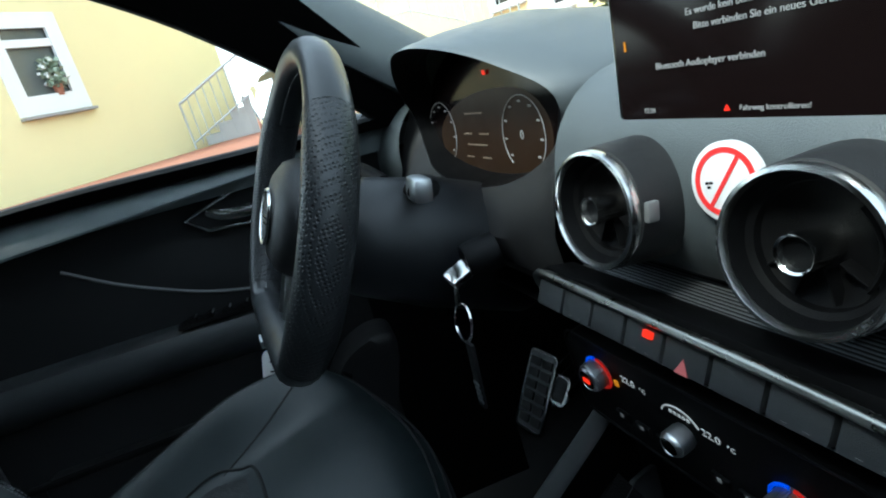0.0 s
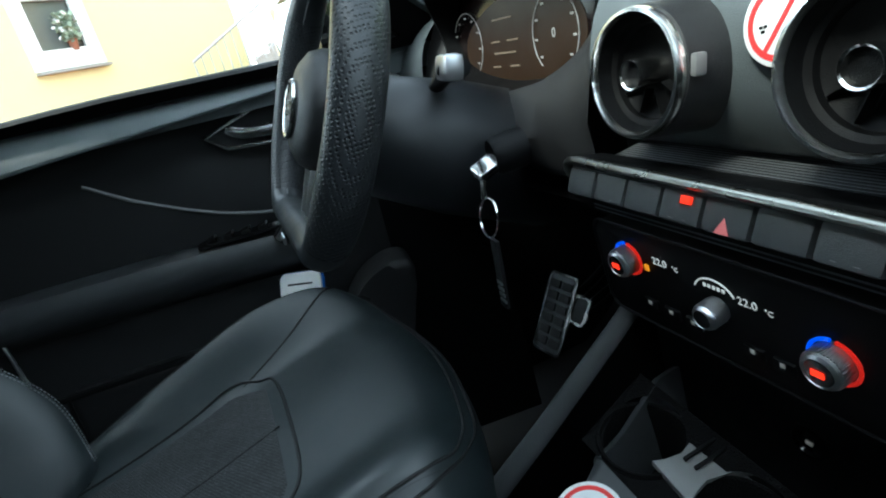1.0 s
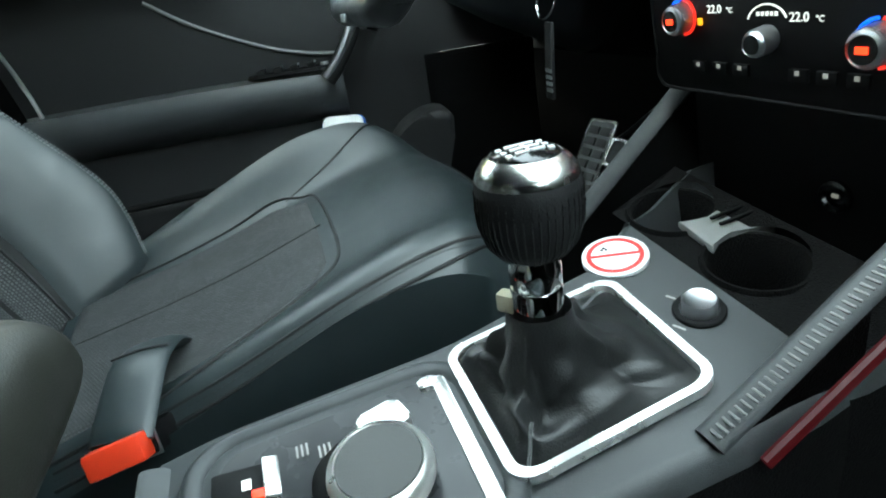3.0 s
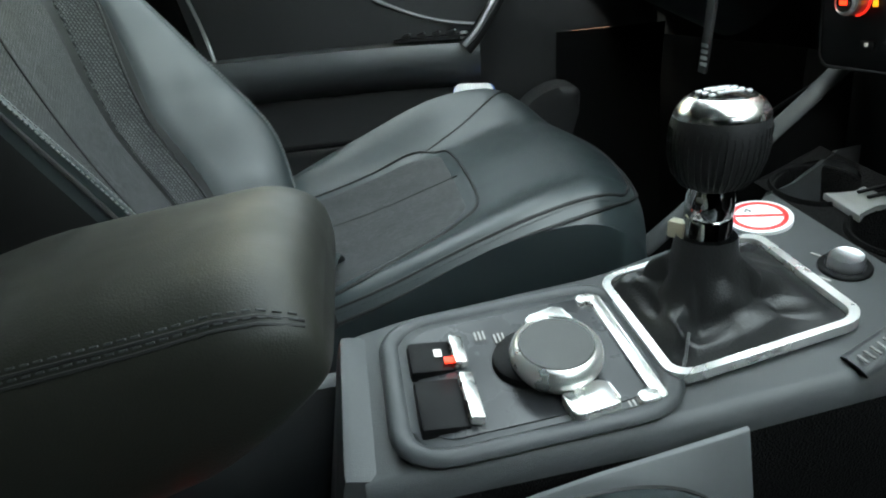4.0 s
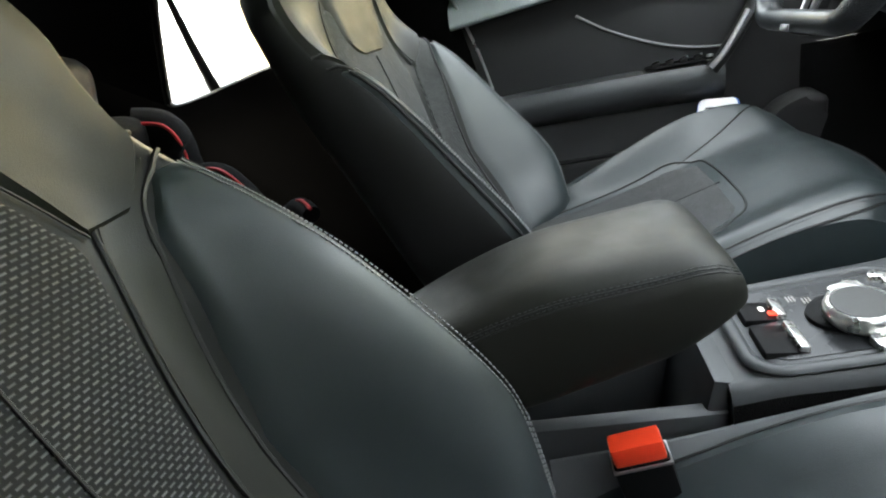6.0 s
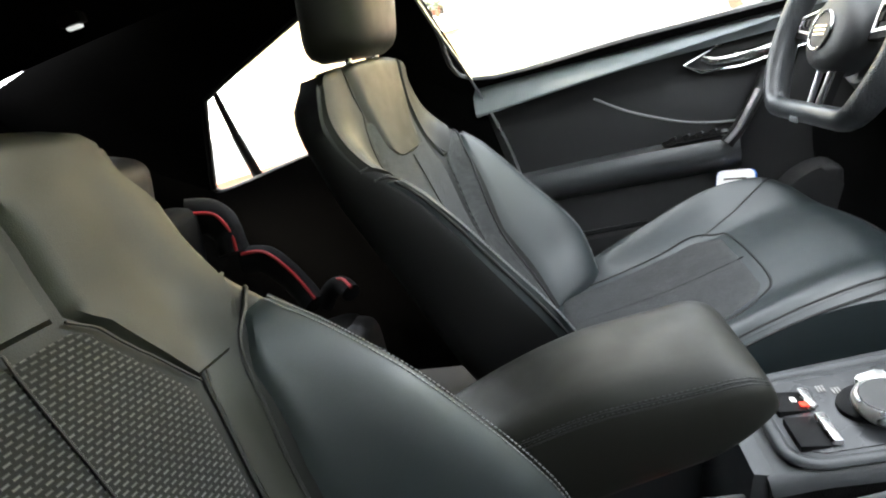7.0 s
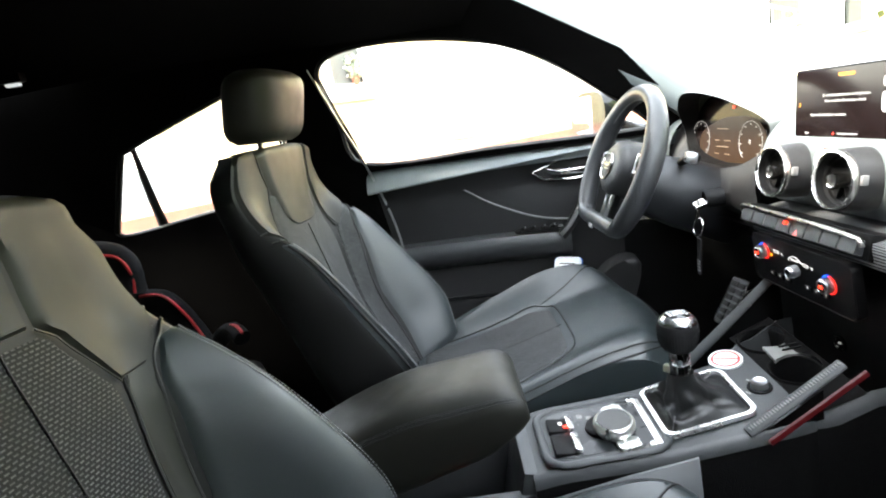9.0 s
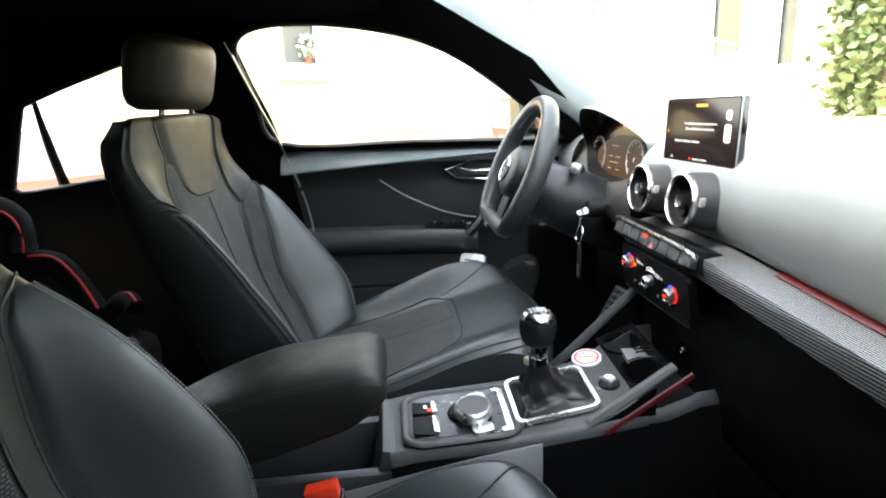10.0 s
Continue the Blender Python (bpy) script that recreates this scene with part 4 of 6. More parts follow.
ring_loft(bm, [r[2:10] + [r[9] + Vector((-0.004, 0, -0.12)), r[2] + Vector((0.004, 0, -0.12))] for r in rings], cap=True)
part("body", bm, GREYP, con, angle=50)
# console sides and front end: near-black colour stands in for foot well shade
for k in (0, 9):
    bm = B()
    V = [[bm.verts.new(r[k + q]) for r in rings] for q in (0, 1, 2)]
    for a, b in zip(V, V[1:]):
        for i in range(len(rings) - 1):
            bm.faces.new((a[i], a[i + 1], b[i + 1], b[i]))
    part("skirt", bm, CARPET, con, "console side coloured black for the shade beside it")
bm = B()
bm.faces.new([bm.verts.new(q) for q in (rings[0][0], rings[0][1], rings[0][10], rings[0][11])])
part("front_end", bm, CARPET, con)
# deck takes the blackest material as the dash overhang's shadow
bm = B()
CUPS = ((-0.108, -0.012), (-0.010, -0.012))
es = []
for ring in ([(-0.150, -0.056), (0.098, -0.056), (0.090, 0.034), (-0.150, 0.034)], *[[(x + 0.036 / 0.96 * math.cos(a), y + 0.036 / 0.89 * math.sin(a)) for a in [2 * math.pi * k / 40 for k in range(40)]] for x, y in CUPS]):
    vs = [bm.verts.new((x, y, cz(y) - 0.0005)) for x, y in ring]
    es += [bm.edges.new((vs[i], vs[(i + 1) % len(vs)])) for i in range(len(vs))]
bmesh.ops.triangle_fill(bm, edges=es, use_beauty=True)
part("cup_deck", bm, CARPET, con, "cup holder deck coloured black for the shade under the dash", angle=20)
# lower rear box with open storage under the armrest
for c, size, rot in (((CX - 0.088, -0.70, 0.44), (0.026, 0.44, 0.26), 0), ((CX + 0.088, -0.70, 0.44), (0.026, 0.44, 0.26), 0), ((CX, -0.525, 0.47), (0.19, 0.045, 0.27), -14), ((CX, -0.70, 0.42), (0.17, 0.42, 0.02), 0)):
    bm = B()
    box(bm, c, size, (rot, 0, 0), 0.008)
    part("storage_wall", bm, GREYP, con, "grey wall of the open storage box")
# raised control plate
bm = B()
prism(bm, rounded(0.168, 0.186, 0.03, 6), 0.0065, pose(CX + 0.010, -0.372, 0.6085, 2.0, 0, 0), 0.004, 3)
plate = part("control_plate", bm, GREYP, con, "dark raised control plate")
bm = B()
prism(bm, rounded(0.146, 0.162, 0.022, 6), 0.001, pose(CX + 0.012, -0.372, 0.6152, 2.0, 0, 0))
part("control_inlay", bm, mat("satin_dark_inlay", (0.022, 0.023, 0.025), 0.28, noise_amt=0.1), plate, "satin dark inlay")
KM = pose(0.018, -0.355, 0.617, 2.0, 0, 0)
bm = B()
lathe(bm, [(0.040, 0.0), (0.039, 0.004), (0.034, 0.006), (0, 0.006)], KM, 40, cap=False)
part("knob_base", bm, PLAST, plate, "black knob base")
KM = pose(0.037, -0.324, 0.6445, 2.0, 6.8, 0) @ Matrix.Diagonal((0.93, 0.93, 1, 1))
knob = thing("control_knob", "round control knob with chrome edge on the console", "control knob")
bm = B()
lathe(bm, [(0.0275, 0.004), (0.0310, 0.009), (0.0328, 0.013), (0.0330, 0.018), (0.0318, 0.0215), (0.0295, 0.0242), (0.0275, 0.0250), (0.0265, 0.0238), (0.0, 0.0238)], KM, 48, cap=False)
part("rim", bm, SILVER, knob, "bright chrome rim")
bm = B()
lathe(bm, [(0, 0.0252), (0.0258, 0.0250), (0.0265, 0.0240)], KM, 48, cap=False)
part("touch_pad", bm, mat("grey_touch_pad", (0.055, 0.055, 0.053), 0.5, noise_amt=0.1, bump=0.2, bump_scale=1500), knob, "matt grey touch pad")
# rocker keys round the knob
for (x, y, a, L1, mt) in ((0.086, -0.338, 6, 0.036, SILVER), (-0.022, -0.338, 14, 0.034, SILVER)):
    bm = B()
    prism(bm, rounded(0.030, L1, 0.006), 0.009, pose(x, y, 0.6155, 2, 0, a), 0.002)
    part("rocker_key", bm, mt, plate, "silver rocker key")
bm = B()
prism(bm, rounded(0.150, 0.010, 0.003), 0.005, pose(0.022, -0.290, 0.6165, 2, 0, 0), 0.0015)
part("silver_bar", bm, SILVER, plate, "bright silver bar between the menu keys")
for x in (-0.049, 0.093):
    bm = B()
    prism(bm, rounded(0.012, 0.015, 0.003), 0.006, pose(x, -0.298, 0.6165, 2, 0, 0), 0.0015)
    part("menu_key", bm, SILVER, plate, "silver menu key")
for x, y in ((-0.05, -0.284), (-0.05, -0.312), (0.052, -0.312), (0.092, -0.312), (0.092, -0.284), (-0.02, -0.385), (-0.028, -0.40)):
    bm = B()
    for q in range(3):
        box(bm, (x, y + 0.0035 * q, 0.6172), (0.013, 0.0014, 0.0003), (2, 0, 0), 0)
    part("text_bar", bm, TXTD, plate, "tiny white lettering")
# brake and hold switches
for x, w in ((-0.010, 0.044), (0.052, 0.060)):
    bm = B()
    box(bm, (x, -0.440, 0.6125), (w, 0.036, 0.012), (-6, 0, 0), 0.004)
    s = part("brake_switch", bm, PLAST, con, "black parking brake switch")
    bm = B()
    box(bm, (x + 0.001, -0.418, 0.6185), (w - 0.004, 0.011, 0.007), (-14, 0, 0), 0.002)
    part("switch_bar", bm, SILVER, s, "bright front edge")
bm = B()
box(bm, (0.004, -0.4265, 0.6205), (0.008, 0.008, 0.0014), (-6, 0, 0), 0.0005)
part("led", bm, LED_R, con, "lit red parking brake light")
bm = B()
box(bm, (-0.010, -0.434, 0.6195), (0.010, 0.006, 0.0004), (-6, 0, 0), 0)
part("symbol", bm, TXT, con, "white brake symbol")
# soft raised lip round the controls
bm = B()
tube(bm, [pose(CX + 0.010, -0.372, 0.6135, 2.0, 0, 0) @ Vector((x, y, 0)) for x, y in rounded(0.180, 0.200, 0.036, 6)], 0.0085, 10, True, flat=0.55)
part("control_lip", bm, GREYP, con, "soft rounded lip")
# gear lever frame
GM = pose(0.003, -0.200, 0.6265, 7.5, 0, 0)
bm = B()
frame_ring(bm, rounded(0.164, 0.154, 0.020, 6), rounded(0.150, 0.140, 0.015, 6), 0.007, GM)
part("gear_frame", bm, SILVER, con, "bright satin chrome frame")
bm = B()
prism(bm, rounded(0.150, 0.140, 0.015, 6), 0.001, GM @ pose(0, 0, 0.0002))
part("well", bm, LEATHER_D, con)
gear = thing("gear_lever", "chrome and black gear lever with a leather gaiter", "gear lever")
LT = Vector((0.024, -0.215, 0.728))
bm = B()


def gaiter(a, b):
    """Loose leather: bulges low down, falls in soft folds, narrows to the collar."""
    o = rounded(0.149, 0.139, 0.016, 8)
    f = a * len(o)
    i, k = int(f) % len(o), f - int(f)
    q0, q1 = o[i], o[(i + 1) % len(o)]
    p0 = narrowed(GM @ Vector((q0[0] + (q1[0] - q0[0]) * k, q0[1] + (q1[1] - q0[1]) * k, 0.002)))
    ang = math.atan2(p0.y + 0.192, p0.x - 0.017)
    p1 = LT + Vector((0.019 * math.cos(ang), 0.019 * math.sin(ang), -0.006))
    t = b
    rad = curve(t, [(0, 1.0), (0.14, 0.86), (0.38, 0.54), (0.62, 0.24), (0.85, 0.05), (1, 0.0)])
    hz = curve(t, [(0, 0.0), (0.14, 0.05), (0.38, 0.15), (0.62, 0.34), (0.85, 0.74), (1, 1.0)])
    p = p1.lerp(p0, rad)
    p.z = p0.z + (p1.z - p0.z) * hz
    amp = math.sin(math.pi * min(1, t * 1.15)) ** 1.2 if t < 0.87 else 0.0
    f1 = abs(math.sin(2.5 * ang + 0.5 + 1.9 * t)) - 0.55
    f2 = abs(math.sin(4.0 * ang + 1.2 - 3.2 * t)) - 0.6
    fold = amp * (0.016 * f1 + 0.006 * f2 + 0.003 * math.sin(11 * ang + 14 * t))
    side = fold * min(1.0, 1.3 * (1 - rad))
    return p + Vector((math.cos(ang) * side, math.sin(ang) * side, fold * 0.85 + 0.004 * amp))


grid(bm, gaiter, 120, 36, closed_u=True)
part("gaiter", bm, GAITER, gear, "folded black leather gaiter", angle=180)
for ua in (0.355, 0.372, 0.86, 0.875):
    bm = B()
    P = [Vector(gaiter(ua + 0.03 * q / 26, 0.03 + 0.40 * q / 26)) + Vector((0, 0, 0.0012)) for q in range(27)]
    for q in range(0, 26):
        tube(bm, [P[q], P[q].lerp(P[q + 1], 0.6)], 0.0006, 5)
    part("stitching", bm, STITCH, gear, "pale double stitching")
bm = B()
box(bm, LT + Vector((-0.010, -0.014, -0.004)), (0.012, 0.009, 0.012), (0, 0, 35), 0.002)
part("collar_tab", bm, mat("cream_plastic", (0.62, 0.58, 0.42), 0.4, noise_amt=0.08), gear, "small cream tab at the collar's foot")
bm = B()
lathe(bm, [(0.0150, -0.02), (0.0150, 0.006), (0.0142, 0.0075), (0.0148, 0.009), (0.0148, 0.020), (0.0135, 0.024), (0.0120, 0.029)], Matrix.Translation(LT), 32, cap=False)
part("collar", bm, POLISH, gear, "chrome collar")
bm = B()
lathe(bm, [(0.0115, 0.026), (0.0185, 0.0295), (0.0245, 0.037), (0.0276, 0.048), (0.0284, 0.058), (0.0281, 0.068), (0.0268, 0.0735)], Matrix.Translation(LT), 40, cap=False)
part("knob_grip", bm, LEATHER_D, gear, "black leather knob grip")
bm = B()
for q in range(44):
    a = 2 * math.pi * q / 44
    tube(bm, [LT + Vector((r * math.cos(a), r * math.sin(a), z)) for r, z in ((0.0190, 0.0295), (0.0250, 0.037), (0.0281, 0.048), (0.0287, 0.058), (0.0284, 0.067))], 0.0005, 4, cap=False)
tagged(part("grip_grain", bm, LEATHER_D, gear, "fine ribs in the knob leather"), kind="stuff")
bm = B()
lathe(bm, [(0.0270, 0.0715), (0.0272, 0.0735), (0.0258, 0.0772), (0.0225, 0.0815), (0.0188, 0.0842), (0.0182, 0.0838)], Matrix.Translation(LT), 44, cap=False)
part("knob_cap", bm, CHROME, gear, "polished chrome knob cap")
bm = B()
lathe(bm, [(0.0184, 0.0836), (0.0175, 0.0850), (0.010, 0.0866), (0.0, 0.0871)], Matrix.Translation(LT), 40, cap=False)
ins = part("knob_inlay", bm, GLOSS, gear, "gloss black gear pattern inlay")
bm = B()
for q in (-1, 0, 1):
    box(bm, LT + Vector((0.0065 * q, 0, 0.0870)), (0.0018, 0.016, 0.0012), (0, 0, 0), 0)
box(bm, LT + Vector((0, 0, 0.0870)), (0.0148, 0.0018, 0.0012), (0, 0, 0), 0)
for q in range(6):
    box(bm, LT + Vector((0.0065 * (q // 2 - 1), 0.0115 * (1 if q % 2 else -1), 0.0862)), (0.0028, 0.0028, 0.0012), (0, 0, 0), 0)
part("shift_pattern", bm, WHITE, ins, "white shift pattern lines")
# sticker, start button, cup holders
sticker(pose(-0.068, -0.101, cz(-0.097) + 0.0448, 9.0, 6.8, 0), 0.026, "round white no smoking sticker with red print on the console")
sb = thing("start_button", "round silver start button set in the console", "start button")
m = pose(0.014, -0.091, cz(-0.087) + 0.0328, 8, 6.8, 0)
bm = B()
lathe(bm, [(0.0175, 0.0), (0.0175, 0.002), (0.0165, 0.003), (0.013, 0.003)], m, 32, cap=False)
part("bezel", bm, PLAST, sb)
bm = B()
lathe(bm, [(0.0115, 0.0), (0.0115, 0.010), (0.0105, 0.0115), (0.0085, 0.0105), (0, 0.0105)], m, 32, cap=False)
part("button", bm, ALU, sb, "silver button")
bm = B()
for x, y in ((-0.020, -0.006), (0.006, -0.021)):
    box(bm, m @ Vector((x, y, 0.001)), (0.009, 0.0016, 0.0004), (8, 0, 20), 0)
part("text_bar", bm, TXTD, sb, "small white lettering")
for x, y in CUPS:
    c = thing("cup_holder", "deep round black cup holder in the console", "cup holder", "cup holders")
    m = narrowed((x, y, cz(y) + 0.001))
    m = pose(m.x, m.y, m.z, 5, 6.8, 0)
    # shade inside the cup is put into its black colour
    bm = B()
    lathe(bm, [(0.033, -0.07), (0.0335, -0.004), (0.035, 0.0), (0.0375, 0.001), (0.0385, -0.002), (0.037, -0.07)], m, 44, cap=False)
    part("cup_wall", bm, CARPET, c, "cup wall coloured black for the shade inside")
    bm = B()
    lathe(bm, [(0.0, -0.068), (0.034, -0.068), (0.034, -0.071), (0.0, -0.071)], m, 40, cap=False)
    part("cup_bottom", bm, CARPET, c)
bm = B()
prism(bm, [(-0.024, -0.030), (-0.016, -0.018), (-0.013, -0.004), (-0.018, 0.016), (-0.026, 0.032), (0.026, 0.032), (0.018, 0.016), (0.013, -0.004), (0.016, -0.018), (0.024, -0.030)], 0.006, pose(-0.058, 0.002, cz(0.002) - 0.004, 4, 0, -6), 0.0015)
part("cup_divider", bm, DIVID, con, "pale grey divider between the cup holders")
for q in (-1, 1):
    bm = B()
    box(bm, (-0.058 + 0.0055 * q, 0.012, cz(0.012) + 0.0028), (0.0032, 0.036, 0.002), (4, 0, -6), 0.0005)
    part("divider_slot", bm, PLAST, con)
# side trim plate
bm = B()
V = [(-0.243, 0.617), (-0.252, 0.562), (-0.40, 0.50), (-0.70, 0.49), (-0.70, 0.556), (-0.57, 0.568), (-0.46, 0.586), (-0.35, 0.604)]
TOPZ = [(-0.70, 0.556), (-0.57, 0.568), (-0.46, 0.586), (-0.35, 0.604), (-0.243, 0.617)]
prism(bm, V, 0.004, Matrix.Translation((CX + 0.1210, 0, -0.006)) @ pose(0, 0, 0, 90, 0, 90), 0.001)
for v in bm.verts:
    v.co.x += max(0.0, lerp(v.co.y, TOPZ) - v.co.z) * 0.75
tp = part("side_trim_plate", bm, mat("brushed_grey_metal", (0.10, 0.104, 0.107), 0.45, 0.35, noise_amt=0.15), con, "brushed grey metal side plate")
bm = B()
lathe(bm, [(0, 0.002), (0.004, 0.0018), (0.0045, 0)], Matrix.Translation((CX + 0.1300, -0.455, 0.560)) @ pose(0, 0, 0, 0, 90, 0), 14, cap=False)
part("screw", bm, ALU, tp, "small screw head")
bm = B()
box(bm, (CX + 0.1420, -0.345, 0.582), (0.0012, 0.10, 0.005), (9.5, 37, 0), 0)
part("text_bar", bm, PLAST, tp, "dark line of lettering")

for o in con.children_recursive:
    for v in o.data.vertices:
        v.co = narrowed(v.co)
# straight brace on the driver's side
bm = B()
LB = [Vector((-0.213, -0.130, 0.583)), Vector((-0.186, -0.068, 0.660)), Vector((-0.155, 0.006, 0.755)), Vector((-0.146, 0.030, 0.786))]
tube(bm, LB, [0.0125, 0.011, 0.0095, 0.009], 12, flat=0.40, up=(0.30, -0.75, 0.55))
part("side_brace", bm, GREYP, con, "straight grey sloping console brace")
bm = B()
V = [[bm.verts.new((p.x + 0.004 + d * 0.10, p.y + 0.006 + 0.03 * d, p.z - 0.006 - d)) for p in LB] for d in (0.0, 0.12, 0.30)]
for a, b in zip(V, V[1:]):
    for i in range(len(a) - 1):
        bm.faces.new((a[i], a[i + 1], b[i + 1], b[i]))
bmesh.ops.solidify(bm, geom=list(bm.faces), thickness=0.008)
part("brace_panel", bm, PLAST, con)

# straight ribbed brace on the passenger's side with its red glow line
bm = B()
RBR = [Vector((0.095, -0.155, 0.652)), Vector((0.093, -0.115, 0.674)), Vector((0.091, -0.060, 0.708)), Vector((0.092, -0.022, 0.734))]
tube(bm, RBR, 0.0095, 12, flat=0.5, up=(0.2, -0.7, 0.7))
br = part("side_brace", bm, GREYP, con, "grey sloping console brace with a ribbed edge")
bm = B()
box(bm, (0, 0, 0), (0.0080, 0.0017, 0.0016), (34, 0, 0), 0.0004, 1)
rib = None
for q in range(34):
    p = RBR[0].lerp(RBR[3], 0.03 + 0.0285 * q)
    if rib is None:
        rib = part("rib", bm, DIVID, br)
        rib.location = p + Vector((0.0035, -0.003, 0.0058))
    else:
        o = new("rib", rib.data)
        o.parent = br
        o.location = p + Vector((0.0035, -0.003, 0.0058))
# panel behind the brace, black in place of the shade there
bm = B()
V = [[bm.verts.new((p.x + 0.004 + 0.05 * d, p.y + 0.01, p.z - 0.006 - d)) for p in RBR[:3]] for d in (0.0, 0.03, 0.06)]
for a, b in zip(V, V[1:]):
    for i in range(len(a) - 1):
        bm.faces.new((a[i], a[i + 1], b[i + 1], b[i]))
bmesh.ops.solidify(bm, geom=list(bm.faces), thickness=0.008)
part("brace_panel", bm, CARPET, con)
# emitting tube drawn for the red reflection on the brace's side
bm = B()
tube(bm, [RBR[0].lerp(RBR[3], 0.15 + 0.10 * q) + Vector((0.019, 0.0, -0.020)) for q in range(11)], 0.0030, 8, flat=1.8)
part("light_line", bm, GLOW_R, con, "dim red line of ambient glow")

# armrest
arm = thing("armrest", "black leather padded centre armrest with double stitching", "armrest")
bm = B()


def arm_ring(y):
    t = (y + 0.885) / 0.405
    top = 0.752 + 0.004 * t + 0.004 * math.sin(math.pi * t) - 0.075 * (max(0.0, 0.66 - t) / 0.66) ** 1.5
    bot = lerp(t, [(0, 0.60), (0.55, 0.632), (0.85, 0.660), (1, 0.695)])
    w = 0.088 - 0.004 * (1 - t)
    if t > 0.9:
        k = (t - 0.9) / 0.1
        c = math.sqrt(max(0.0, 1 - k * k))
        w *= 0.86 + 0.14 * c
        top -= 0.030 * (1 - c)
        bot += 0.010 * (1 - c)
    m = (top + bot) / 2
    h = (top - bot) / 2
    out = []
    for k in range(32):
        a = 2 * math.pi * k / 32
        ca, sa = math.cos(a), math.sin(a)
        out.append(Vector((0.004 + w * math.copysign(abs(ca) ** 0.48, ca), y, m + h * math.copysign(abs(sa) ** 0.5, sa))))
    return out


ring_loft(bm, [arm_ring(-0.885 + 0.405 * (1 - (1 - k / 26) ** 1.7)) for k in range(27)])
part("pad", bm, ARMLEATH, arm, angle=60)
for dz in (0.0, 0.006):
    bm = B()
    pth = []
    for k in range(26):
        y = -0.87 + 0.386 * k / 25
        R_ = arm_ring(y)
        pth.append(R_[3].lerp(R_[2], dz * 90) + Vector((0.0008, 0, 0.0004)))
    tube(bm, pth, 0.0008, 6)
    part("seam", bm, RUBBER, arm)
    bm = B()
    for k in range(25):
        for q in range(3):
            a, b = pth[k].lerp(pth[k + 1], q / 3), pth[k].lerp(pth[k + 1], q / 3 + 0.2)
            tube(bm, [a + Vector((-0.0016, 0, 0.0020)), b + Vector((-0.0016, 0, 0.0020))], 0.0005, 5)
    part("stitching", bm, THREAD, arm, "fine row of grey stitching")

arm.matrix_world = Matrix.Translation((0.050, -0.455, 0.788)) @ pose(0, 0, 0, 5.0, 0, 0) @ Matrix.Translation((0, 0.475, -0.752))

# ---- seats ----
SH, SA, SN = Vector((0, -0.665, 0.555)), Vector((0, -0.349, 0.937)), Vector((0, 0.937, 0.349))
SLEN, BTOP, TURN = 0.575, 0.03, 0.0
CDROP, CROLL = [0.0], [0.020]
SHOULDER = [0.210, 0.210, 0.206, 0.190, 0.148]


def back_w(s):
    return interp(s, [(0, 0.190), (0.22, 0.222), (0.55, 0.212), (0.69, SHOULDER[0]), (0.75, SHOULDER[1]), (0.86, SHOULDER[2]), (0.95, SHOULDER[3]), (1.0, SHOULDER[4])])


def back_front(u, s):
    """Depth of the backrest's front over its axis; u from -1 to 1."""
    b = curve(s, [(0, 0.110), (0.20, 0.140), (0.45, 0.106), (0.66, 0.022 + 0.9 * BTOP), (0.75, 0.010 + 0.6 * BTOP), (0.86, 0.012), (1, 0.0)])
    au = abs(u)
    rise = interp(au, [(lerp(s, [(0, 0.38), (0.6, 0.46), (0.75, 0.60)]), 0), (0.95, 1.0), (1.0, 0.80)])
    mid = 0.004 * (1 - au) + curve(s, [(0, -0.010), (0.28, -0.022), (0.45, -0.018), (0.65, 0.0), (0.80, 0.018), (0.97, 0.060), (1, 0.064)])
    roll = 1.0 if s < 0.95 else math.sqrt(max(0.0, 1 - ((s - 0.95) / 0.05) ** 2))
    dome = curve(s, [(0, 0.0), (0.60, 0.0), (0.75, 0.026), (0.90, 0.034), (1, 0.012)]) * au ** 2.4
    return mid + b * rise - dome - 0.055 * (1 - roll)


def turned(v):
    """The backrest stands turned a little towards the other seat."""
    c, d, y = math.cos(TURN), math.sin(TURN), v.y + 0.85
    return Vector((v.x * c + y * d, -0.85 - v.x * d + y * c, v.z))


def back_pt(u, s, off=0.0):
    p = SH + SA * (SLEN * s) + SN * (back_front(u, s) + off)
    return turned(Vector((u * back_w(s), p.y, p.z)))


